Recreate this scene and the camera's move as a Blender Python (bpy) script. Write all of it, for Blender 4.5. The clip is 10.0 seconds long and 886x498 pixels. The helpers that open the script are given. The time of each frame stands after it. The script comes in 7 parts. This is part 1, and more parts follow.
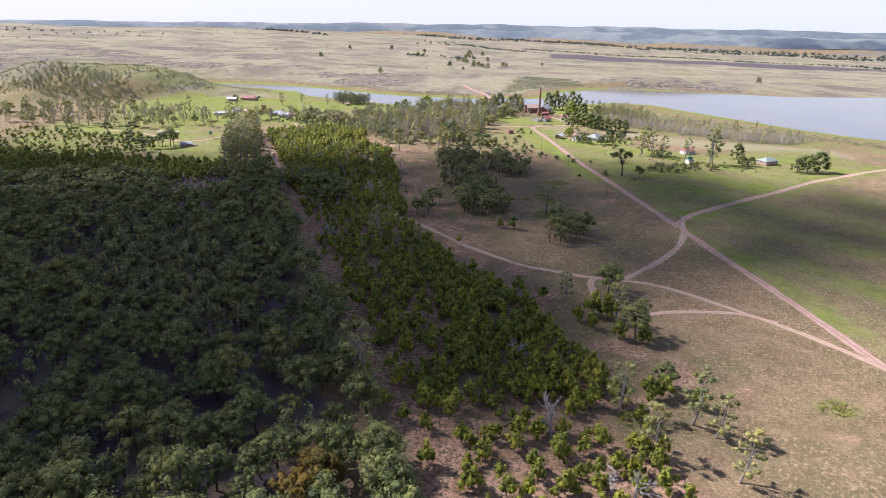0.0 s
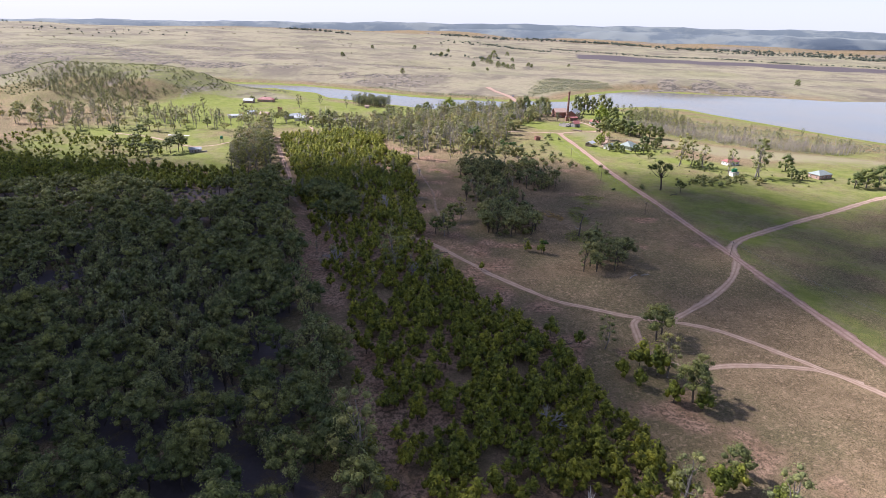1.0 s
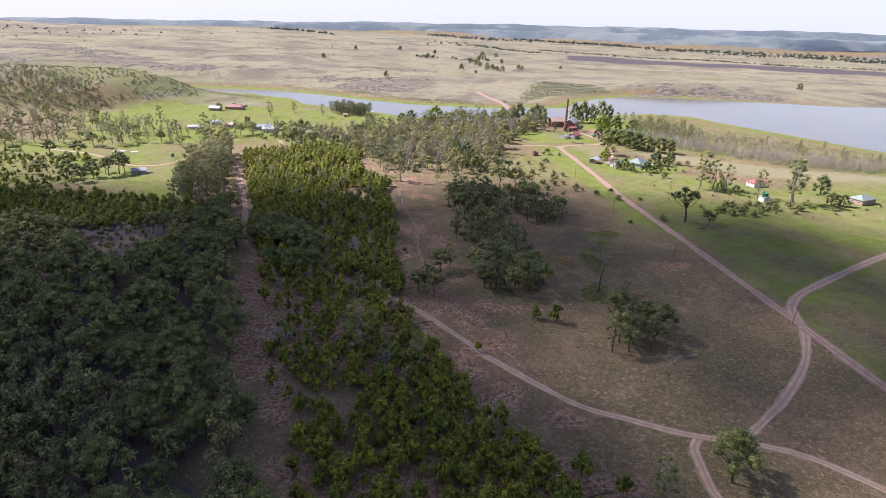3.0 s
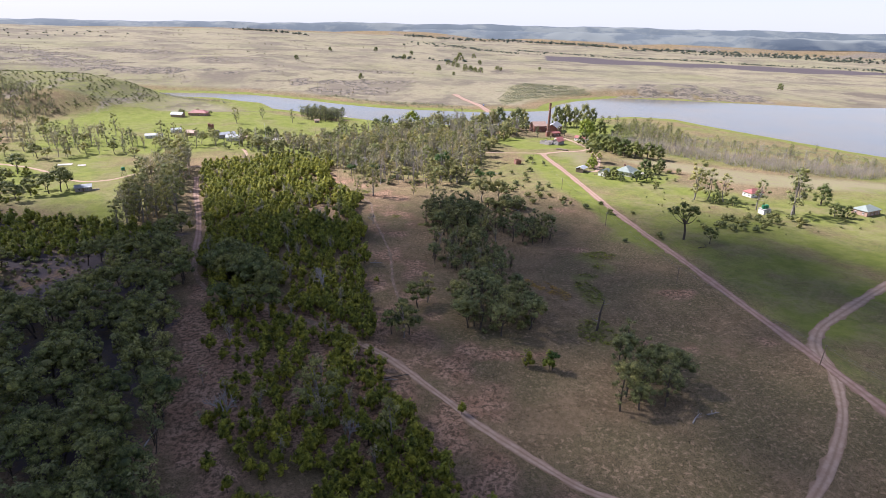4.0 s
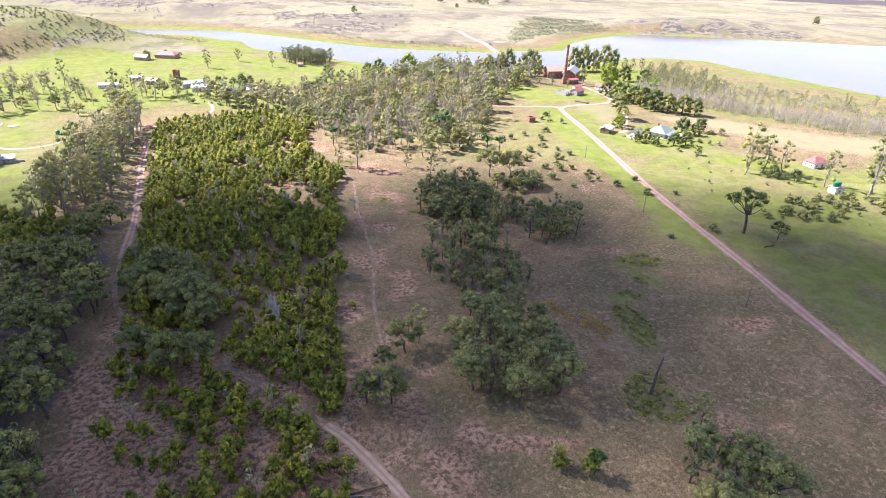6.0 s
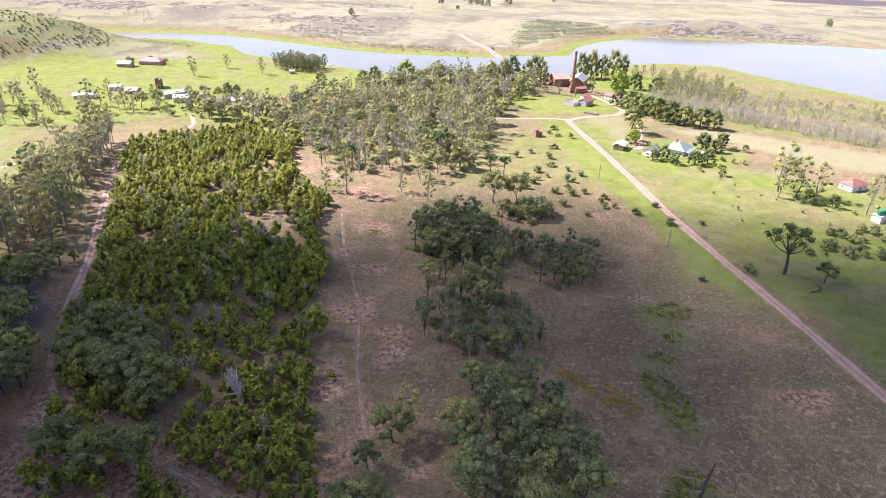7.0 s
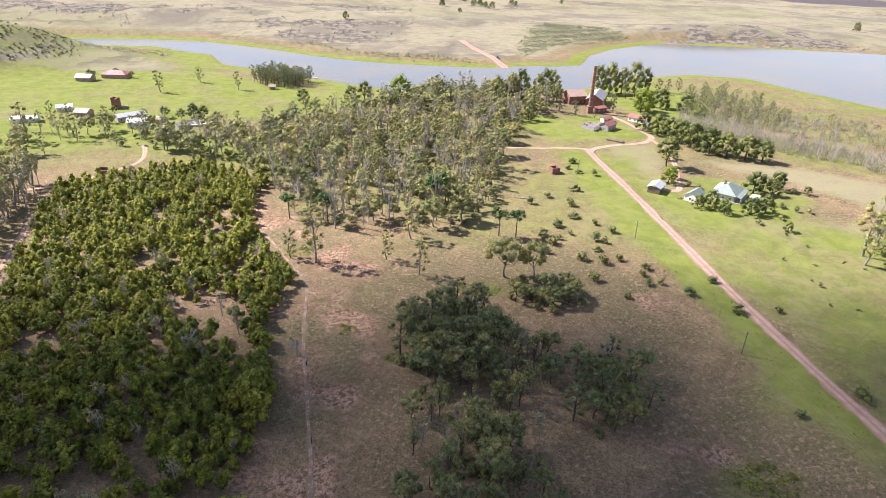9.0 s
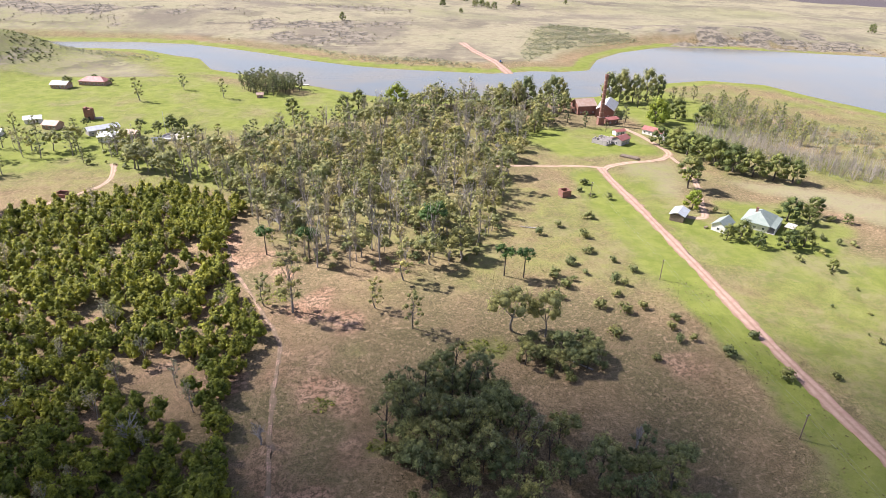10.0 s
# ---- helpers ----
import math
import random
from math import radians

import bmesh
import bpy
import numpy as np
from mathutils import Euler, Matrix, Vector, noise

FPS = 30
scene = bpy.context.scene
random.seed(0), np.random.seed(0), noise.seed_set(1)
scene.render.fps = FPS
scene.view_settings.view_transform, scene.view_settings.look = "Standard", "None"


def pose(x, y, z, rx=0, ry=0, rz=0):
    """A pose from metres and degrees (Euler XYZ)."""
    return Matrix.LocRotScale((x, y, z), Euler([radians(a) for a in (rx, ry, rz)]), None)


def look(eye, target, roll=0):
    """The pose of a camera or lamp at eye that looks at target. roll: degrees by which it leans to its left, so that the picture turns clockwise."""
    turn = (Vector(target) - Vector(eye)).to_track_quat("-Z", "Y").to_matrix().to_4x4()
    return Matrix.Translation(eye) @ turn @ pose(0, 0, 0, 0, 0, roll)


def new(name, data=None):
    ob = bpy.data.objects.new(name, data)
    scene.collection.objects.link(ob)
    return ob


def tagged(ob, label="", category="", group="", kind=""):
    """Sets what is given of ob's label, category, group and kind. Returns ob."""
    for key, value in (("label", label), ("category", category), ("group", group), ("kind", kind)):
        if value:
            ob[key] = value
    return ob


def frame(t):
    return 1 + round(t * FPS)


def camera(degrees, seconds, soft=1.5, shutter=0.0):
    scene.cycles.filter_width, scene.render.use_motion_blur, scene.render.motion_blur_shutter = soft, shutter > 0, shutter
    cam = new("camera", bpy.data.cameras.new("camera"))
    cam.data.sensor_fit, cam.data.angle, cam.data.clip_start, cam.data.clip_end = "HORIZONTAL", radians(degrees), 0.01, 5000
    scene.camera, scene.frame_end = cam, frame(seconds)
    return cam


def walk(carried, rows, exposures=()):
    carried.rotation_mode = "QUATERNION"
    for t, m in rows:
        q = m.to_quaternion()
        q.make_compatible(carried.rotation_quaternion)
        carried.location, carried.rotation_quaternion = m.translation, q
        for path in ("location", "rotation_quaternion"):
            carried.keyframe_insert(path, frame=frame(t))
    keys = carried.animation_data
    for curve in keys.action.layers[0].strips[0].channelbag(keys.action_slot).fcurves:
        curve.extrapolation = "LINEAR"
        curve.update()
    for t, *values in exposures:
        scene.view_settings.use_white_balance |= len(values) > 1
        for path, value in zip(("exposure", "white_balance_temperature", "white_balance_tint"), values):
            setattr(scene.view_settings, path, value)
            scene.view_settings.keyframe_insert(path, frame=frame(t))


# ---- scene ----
cam = camera(73.6, 10.0, soft=0.45)
METRES, EYE, TILT, LEAN, TURN = 339.0, 100.0, 0.0, 0.0, -7.0
ROWS = [
    (0.0, 0.0, 0.0, 0.0, 0.54, -20.74, -1.41),
    (0.5, -0.0002, 0.0504, 0.0003, 1.2, -20.77, -1.45),
    (1.0, -0.0014, 0.1004, 0.001, 2.73, -20.85, -1.51),
    (1.5, -0.0029, 0.1504, 0.0015, 3.2, -20.88, -1.58),
    (2.0, -0.0047, 0.2003, 0.002, 3.27, -20.9, -1.64),
    (3.5, -0.0059, 0.3515, 0.003, 0.21, -20.77, -1.6),
    (4.0, -0.0046, 0.4012, 0.0032, -0.54, -20.74, -1.54),
    (4.5, -0.0031, 0.451, 0.0029, -0.48, -20.85, -1.57),
    (5.0, -0.0012, 0.5, 0.0036, -0.38, -25.34, -1.53),
    (5.5, 0.0006, 0.5499, 0.0048, -0.31, -26.89, -1.51),
    (7.0, 0.0065, 0.7008, 0.0068, -0.16, -26.9, -1.46),
    (7.5, 0.0084, 0.7506, 0.0072, -0.11, -26.92, -1.43),
    (8.0, 0.0097, 0.8003, 0.0078, -0.07, -26.97, -1.45),
    (8.5, 0.0115, 0.85, 0.008, -0.0, -26.97, -1.45),
    (9.0, 0.0131, 0.901, 0.0085, 0.06, -27.03, -1.46),
    (9.5, 0.0151, 0.9504, 0.0087, 0.14, -27.1, -1.47),
    (10.0, 0.0167, 0.9995, 0.009, 0.19, -27.16, -1.49),
]
walk(cam, [(t, pose(0, 0, EYE, TILT, LEAN, TURN) @ pose(METRES * x, METRES * y, METRES * z, 90 + pitch, roll, yaw)) for t, x, y, z, yaw, pitch, roll in ROWS],
     exposures=[(0.0, 1.16, 5800, 22), (3.5, 1.16, 5850, 22), (4.5, 1.17, 5920, 20), (5.0, 1.7, 5850, 21), (5.5, 1.97, 5820, 21), (7.5, 1.75, 5900, 20), (10.0, 1.42, 6100, 18)])

# ---- light: a high sun from the west-north-west, a hazy sky ----
SUN_EL, SUN_AZ = 43.0, -62.0          # degrees; azimuth clockwise from +y
TO_SUN = Vector((math.sin(radians(SUN_AZ)) * math.cos(radians(SUN_EL)), math.cos(radians(SUN_AZ)) * math.cos(radians(SUN_EL)), math.sin(radians(SUN_EL))))
world = bpy.data.worlds.new("sky")
scene.world = world
world.use_nodes = True
wn = world.node_tree.nodes
sky = wn.new("ShaderNodeTexSky")
sky.sky_type, sky.sun_disc = "NISHITA", False
sky.sun_elevation, sky.sun_rotation = radians(SUN_EL), radians(SUN_AZ % 360)
sky.air_density, sky.dust_density, sky.ozone_density = 1.0, 1.0, 1.0
wn["Background"].inputs["Strength"].default_value = 0.052
# a veil of haze over the sky: white at the horizon, thinner and bluer overhead
veil, sky_at, sky_up, tone = wn.new("ShaderNodeMix"), wn.new("ShaderNodeTexCoord"), wn.new("ShaderNodeSeparateXYZ"), wn.new("ShaderNodeCombineColor")
veil.data_type = "RGBA"
veil.inputs["Factor"].default_value = 0.8
link = world.node_tree.links.new
link(sky_at.outputs["Generated"], sky_up.inputs[0])
for k, (low, high) in enumerate(((8.7, 2.5), (9.0, 2.95), (9.2, 4.3))):
    haze = wn.new("ShaderNodeMapRange")
    haze.interpolation_type = "SMOOTHSTEP"
    haze.inputs[1].default_value, haze.inputs[2].default_value, haze.inputs[3].default_value, haze.inputs[4].default_value = 0.02, 0.38, low, high
    link(sky_up.outputs["Z"], haze.inputs[0])
    link(haze.outputs[0], tone.inputs[k])
link(tone.outputs[0], veil.inputs[7])
link(sky.outputs[0], veil.inputs[6])
link(veil.outputs[2], wn["Background"].inputs["Color"])
sun = new("sun", bpy.data.lights.new("sun", "SUN"))
sun.data.energy, sun.data.angle, sun.data.color = 4.45, radians(0.9), (1.0, 0.94, 0.85)
sun.matrix_world = look(TO_SUN * 100, (0, 0, 0))
rng = np.random.default_rng(7)


# ---- materials ----
def nodes_of(name):
    m = bpy.data.materials.new(name)
    m.use_nodes = True
    nt = m.node_tree
    return m, nt, nt.nodes["Principled BSDF"], nt.nodes["Material Output"]


def noise_of(nt, scale, detail=4.0, rough=0.55, vec=None, dist=0.0):
    n = nt.nodes.new("ShaderNodeTexNoise")
    n.inputs["Scale"].default_value, n.inputs["Detail"].default_value = scale, detail
    n.inputs["Roughness"].default_value, n.inputs["Distortion"].default_value = rough, dist
    if vec is None:
        vec = nt.nodes.new("ShaderNodeTexCoord").outputs["Object"]
    nt.links.new(vec, n.inputs["Vector"])
    return n.outputs["Fac"]


def ramp_of(nt, fac, lo, hi, c0=0.0, c1=1.0):
    n = nt.nodes.new("ShaderNodeMapRange")
    n.interpolation_type = "SMOOTHSTEP"
    n.inputs[1].default_value, n.inputs[2].default_value = lo, hi
    n.inputs[3].default_value, n.inputs[4].default_value = c0, c1
    nt.links.new(fac, n.inputs[0])
    return n.outputs[0]


def mix_of(nt, fac, a, b):
    n = nt.nodes.new("ShaderNodeMix")
    n.data_type = "RGBA"
    for sock, v in ((n.inputs["Factor"], fac), (n.inputs[6], a), (n.inputs[7], b)):
        if isinstance(v, (int, float)):
            sock.default_value = v
        elif isinstance(v, tuple):
            sock.default_value = (*v, 1.0)
        else:
            nt.links.new(v, sock)
    return n.outputs[2]


def math_of(nt, op, a, b=0.0):
    n = nt.nodes.new("ShaderNodeMath")
    n.operation = op
    for sock, v in zip(n.inputs, (a, b)):
        if isinstance(v, (int, float)):
            sock.default_value = v
        else:
            nt.links.new(v, sock)
    return n.outputs[0]


def bump_of(nt, height, strength, distance):
    n = nt.nodes.new("ShaderNodeBump")
    n.inputs["Strength"].default_value, n.inputs["Distance"].default_value = strength, distance
    nt.links.new(height, n.inputs["Height"])
    return n.outputs[0]


def leaf_material(name, dark, light, accent=None, trans=0.24):
    """Leaf clumps: colour by clump and by tree, some light passing through."""
    m, nt, p, out = nodes_of(name)
    geo, info = nt.nodes.new("ShaderNodeNewGeometry"), nt.nodes.new("ShaderNodeObjectInfo")
    tint = mix_of(nt, info.outputs["Random"], (0.78, 0.84, 0.8), (1.2, 1.12, 1.0))
    pos = geo.outputs["Position"]
    clump = ramp_of(nt, noise_of(nt, 0.6, 2, 0.5, pos), 0.36, 0.64)
    col = mix_of(nt, math_of(nt, "ADD", math_of(nt, "MULTIPLY", clump, 0.6), math_of(nt, "MULTIPLY", geo.outputs["Random Per Island"], 0.4)), dark, light)
    patch = ramp_of(nt, noise_of(nt, 0.11, 3, 0.6, pos), 0.35, 0.65)
    tint2 = mix_of(nt, patch, (0.84, 0.87, 0.88), (1.2, 1.1, 0.9))
    for t in (tint, tint2):
        n = nt.nodes.new("ShaderNodeMix")
        n.data_type, n.blend_type = "RGBA", "MULTIPLY"
        n.inputs["Factor"].default_value = 1.0
        nt.links.new(col, n.inputs[6])
        nt.links.new(t, n.inputs[7])
        col = n.outputs[2]
    # sprays of single leaves: noise paints lit tips and shaded gaps into the colour
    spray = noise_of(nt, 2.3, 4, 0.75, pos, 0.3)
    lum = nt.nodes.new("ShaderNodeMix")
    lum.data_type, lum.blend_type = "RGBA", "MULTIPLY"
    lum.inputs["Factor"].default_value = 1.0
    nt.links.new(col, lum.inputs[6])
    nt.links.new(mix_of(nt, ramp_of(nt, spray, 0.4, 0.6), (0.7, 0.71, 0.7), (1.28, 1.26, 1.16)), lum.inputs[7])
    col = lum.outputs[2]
    if accent:
        col = mix_of(nt, ramp_of(nt, geo.outputs["Random Per Island"], 0.93, 0.97), col, accent)
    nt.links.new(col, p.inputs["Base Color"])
    p.inputs["Roughness"].default_value = 0.6
    p.inputs["Specular IOR Level"].default_value = 0.3
    nt.links.new(bump_of(nt, spray, 0.7, 0.5), p.inputs["Normal"])
    tr, mx = nt.nodes.new("ShaderNodeBsdfTranslucent"), nt.nodes.new("ShaderNodeMixShader")
    nt.links.new(col, tr.inputs["Color"])
    mx.inputs[0].default_value = trans
    nt.links.new(p.outputs[0], mx.inputs[1])
    nt.links.new(tr.outputs[0], mx.inputs[2])
    nt.links.new(mx.outputs[0], out.inputs["Surface"])
    return m


def plain_material(name, a, b, scale=1.5, rough=0.8, metal=0.0, bump=0.3, bump_d=0.02, grain=12.0):
    """A worn surface: two colours in patches, a finer grain over them."""
    m, nt, p, out = nodes_of(name)
    big = ramp_of(nt, noise_of(nt, scale, 5, 0.6), 0.35, 0.65)
    fine = noise_of(nt, grain, 3)
    col = mix_of(nt, math_of(nt, "ADD", math_of(nt, "MULTIPLY", big, 0.7), math_of(nt, "MULTIPLY", fine, 0.35)), a, b)
    nt.links.new(col, p.inputs["Base Color"])
    nt.links.new(ramp_of(nt, fine, 0.2, 0.8, rough - 0.1, min(1.0, rough + 0.1)), p.inputs["Roughness"])
    p.inputs["Metallic"].default_value = metal
    nt.links.new(bump_of(nt, fine, bump, bump_d), p.inputs["Normal"])
    return m


def roof_material(name, a, b, metal=0.0, rough=0.55):
    """Corrugated sheet with rust and streaks; ribs run down the slope (object y)."""
    m, nt, p, out = nodes_of(name)
    tc = nt.nodes.new("ShaderNodeTexCoord").outputs["Object"]
    wave = nt.nodes.new("ShaderNodeTexWave")
    wave.bands_direction = "X"
    wave.inputs["Scale"].default_value = 1.6
    nt.links.new(tc, wave.inputs["Vector"])
    stain = ramp_of(nt, noise_of(nt, 0.5, 6, 0.65, tc), 0.4, 0.7)
    sheet = ramp_of(nt, noise_of(nt, 2.5, 2, 0.5, tc), 0.3, 0.7)
    col = mix_of(nt, math_of(nt, "ADD", math_of(nt, "MULTIPLY", stain, 0.75), math_of(nt, "MULTIPLY", sheet, 0.25)), a, b)
    nt.links.new(col, p.inputs["Base Color"])
    p.inputs["Roughness"].default_value, p.inputs["Metallic"].default_value = rough, metal
    nt.links.new(bump_of(nt, wave.outputs["Fac"], 0.5, 0.05), p.inputs["Normal"])
    return m


def brick_material(name, a, b, mortar):
    m, nt, p, out = nodes_of(name)
    geo = nt.nodes.new("ShaderNodeNewGeometry")
    br = nt.nodes.new("ShaderNodeTexBrick")
    tc = nt.nodes.new("ShaderNodeTexCoord").outputs["Object"]
    sep, com = nt.nodes.new("ShaderNodeSeparateXYZ"), nt.nodes.new("ShaderNodeCombineXYZ")
    nt.links.new(tc, sep.inputs[0])
    nt.links.new(math_of(nt, "ADD", sep.outputs[0], sep.outputs[1]), com.inputs[0])
    nt.links.new(sep.outputs[2], com.inputs[1])
    nt.links.new(com.outputs[0], br.inputs["Vector"])
    br.inputs["Scale"].default_value = 4.0
    br.inputs["Color1"].default_value, br.inputs["Color2"].default_value, br.inputs["Mortar"].default_value = (*a, 1), (*b, 1), (*mortar, 1)
    soot = ramp_of(nt, noise_of(nt, 0.35, 5, 0.6, tc), 0.4, 0.75)
    nt.links.new(mix_of(nt, math_of(nt, "MULTIPLY", soot, 0.5), br.outputs["Color"], (0.09, 0.05, 0.04)), p.inputs["Base Color"])
    p.inputs["Roughness"].default_value = 0.9
    nt.links.new(bump_of(nt, br.outputs["Fac"], 0.4, 0.02), p.inputs["Normal"])
    return m


def ground_material():
    """Earth, dry grass, green grass, straw-coloured veld, rock and dark ground (ploughed field, wood floor), by the
    cover maps of the sheet.
    """
    m, nt, p, out = nodes_of("ground_cover")
    tc = nt.nodes.new("ShaderNodeTexCoord").outputs["Object"]
    maps = []
    for name in ("cover_a", "cover_b"):
        at, sp = nt.nodes.new("ShaderNodeAttribute"), nt.nodes.new("ShaderNodeSeparateColor")
        at.attribute_name = name
        nt.links.new(at.outputs["Color"], sp.inputs[0])
        maps += list(sp.outputs[:3])
    green, bare, straw, rock, dark_ground, mown = maps
    n_big, n_mid = noise_of(nt, 0.018, 5, 0.6, tc), noise_of(nt, 0.12, 5, 0.65, tc, 0.4)
    n_fine, n_grain = noise_of(nt, 0.75, 4, 0.7, tc), noise_of(nt, 3.8, 4, 0.75, tc)
    tuft = nt.nodes.new("ShaderNodeTexVoronoi")
    tuft.inputs["Scale"].default_value = 1.1
    nt.links.new(tc, tuft.inputs["Vector"])
    # dry grass over reddish earth
    dry = mix_of(nt, ramp_of(nt, n_mid, 0.3, 0.7), (0.21, 0.15, 0.082), (0.335, 0.24, 0.135))
    dry = mix_of(nt, math_of(nt, "MULTIPLY", ramp_of(nt, n_big, 0.42, 0.6), 0.7), dry, (0.165, 0.15, 0.07))
    dry = mix_of(nt, ramp_of(nt, n_grain, 0.46, 0.58, 0.0, 0.85), dry, (0.065, 0.052, 0.032))
    dry = mix_of(nt, ramp_of(nt, n_fine, 0.54, 0.64, 0.0, 0.7), dry, (0.43, 0.3, 0.185))
    # tufts a stride apart, and bare crumbs between them
    n_tuft = noise_of(nt, 0.95, 6, 0.8, tc, 0.6)
    dry = mix_of(nt, ramp_of(nt, n_tuft, 0.36, 0.47, 0.5, 0.0), dry, (0.39, 0.28, 0.175))
    dry = mix_of(nt, ramp_of(nt, n_tuft, 0.52, 0.62, 0.0, 0.5), dry, (0.1, 0.085, 0.045))
    earth = mix_of(nt, ramp_of(nt, n_mid, 0.3, 0.7), (0.355, 0.205, 0.128), (0.485, 0.315, 0.21))
    earth = mix_of(nt, ramp_of(nt, math_of(nt, "ADD", math_of(nt, "MULTIPLY", n_fine, 0.6), math_of(nt, "MULTIPLY", n_grain, 0.4)), 0.47, 0.55, 0.0, 0.85), earth, (0.085, 0.065, 0.038))
    earth = mix_of(nt, ramp_of(nt, n_tuft, 0.5, 0.6, 0.0, 0.6), earth, (0.115, 0.088, 0.052))
    grass = mix_of(nt, ramp_of(nt, n_mid, 0.3, 0.7), (0.163, 0.178, 0.044), (0.25, 0.253, 0.078))
    grass = mix_of(nt, ramp_of(nt, n_tuft, 0.52, 0.64, 0.0, 0.6), grass, (0.09, 0.125, 0.02))
    grass = mix_of(nt, ramp_of(nt, n_grain, 0.45, 0.6, 0.0, 0.7), grass, (0.085, 0.115, 0.025))
    grass = mix_of(nt, ramp_of(nt, noise_of(nt, 0.05, 6, 0.75, tc), 0.45, 0.6, 0.0, 0.75), grass, (0.235, 0.21, 0.1))
    grass = mix_of(nt, ramp_of(nt, noise_of(nt, 0.1, 6, 0.75, tc, 0.5), 0.5, 0.62, 0.0, 0.6), grass, (0.115, 0.145, 0.034))
    lush = mix_of(nt, ramp_of(nt, n_mid, 0.3, 0.7), (0.138, 0.172, 0.028), (0.208, 0.236, 0.048))
    grass = mix_of(nt, ramp_of(nt, green, 0.72, 1.0, 0.0, 0.6), grass, lush)
    hay = mix_of(nt, ramp_of(nt, n_mid, 0.3, 0.7), (0.24, 0.207, 0.14), (0.295, 0.264, 0.172))
    hay = mix_of(nt, ramp_of(nt, noise_of(nt, 0.007, 7, 0.72, tc), 0.44, 0.6, 0.0, 0.75), hay, (0.14, 0.118, 0.098))
    hay = mix_of(nt, ramp_of(nt, n_big, 0.45, 0.7, 0.0, 0.5), hay, (0.255, 0.24, 0.145))
    hay = mix_of(nt, ramp_of(nt, noise_of(nt, 0.0022, 4, 0.6, tc), 0.48, 0.64, 0.0, 0.35), hay, (0.215, 0.215, 0.115))
    hay = mix_of(nt, ramp_of(nt, noise_of(nt, 0.045, 6, 0.75, tc), 0.55, 0.66, 0.0, 0.6), hay, (0.12, 0.115, 0.075))
    # thin ledges of rock that follow the contours
    at_z = nt.nodes.new("ShaderNodeSeparateXYZ")
    nt.links.new(tc, at_z.inputs[0])
    step = math_of(nt, "FRACT", math_of(nt, "ADD", math_of(nt, "MULTIPLY", at_z.outputs["Z"], 0.13), math_of(nt, "MULTIPLY", n_big, 1.6)))
    ledge = math_of(nt, "MULTIPLY", ramp_of(nt, step, 0.62, 0.9), ramp_of(nt, noise_of(nt, 0.006, 4, 0.6, tc), 0.46, 0.58, 0.0, 0.75))
    hay = mix_of(nt, ledge, hay, (0.125, 0.105, 0.085))
    stone = mix_of(nt, ramp_of(nt, n_mid, 0.4, 0.6), (0.10, 0.09, 0.075), (0.24, 0.205, 0.155))
    dark_earth = mix_of(nt, n_fine, (0.07, 0.06, 0.065), (0.13, 0.11, 0.11))
    beige = mix_of(nt, ramp_of(nt, n_mid, 0.3, 0.7), (0.28, 0.24, 0.155), (0.25, 0.235, 0.12))

    def edge(mask, width=0.35):
        """A cover map with a torn rim."""
        wob = math_of(nt, "MULTIPLY", math_of(nt, "SUBTRACT", math_of(nt, "ADD", math_of(nt, "MULTIPLY", n_mid, 0.6), math_of(nt, "MULTIPLY", n_fine, 0.4)), 0.5), 1.6)
        return ramp_of(nt, math_of(nt, "ADD", mask, math_of(nt, "MULTIPLY", wob, ramp_of(nt, mask, 0.02, 0.2))), 0.5 - width, 0.5 + width)

    col = mix_of(nt, edge(bare, 0.25), dry, earth)
    col = mix_of(nt, edge(straw, 0.4), col, hay)
    col = mix_of(nt, edge(mown, 0.4), col, beige)
    col = mix_of(nt, edge(green, 0.4), col, grass)
    col = mix_of(nt, edge(rock, 0.2), col, stone)
    col = mix_of(nt, edge(dark_ground, 0.2), col, dark_earth)
    nt.links.new(col, p.inputs["Base Color"])
    p.inputs["Roughness"].default_value = 1.0
    p.inputs["Specular IOR Level"].default_value = 0.1
    h = math_of(nt, "ADD", math_of(nt, "MULTIPLY", tuft.outputs["Distance"], -0.3), n_grain)
    nt.links.new(bump_of(nt, h, 0.8, 0.25), p.inputs["Normal"])
    return m


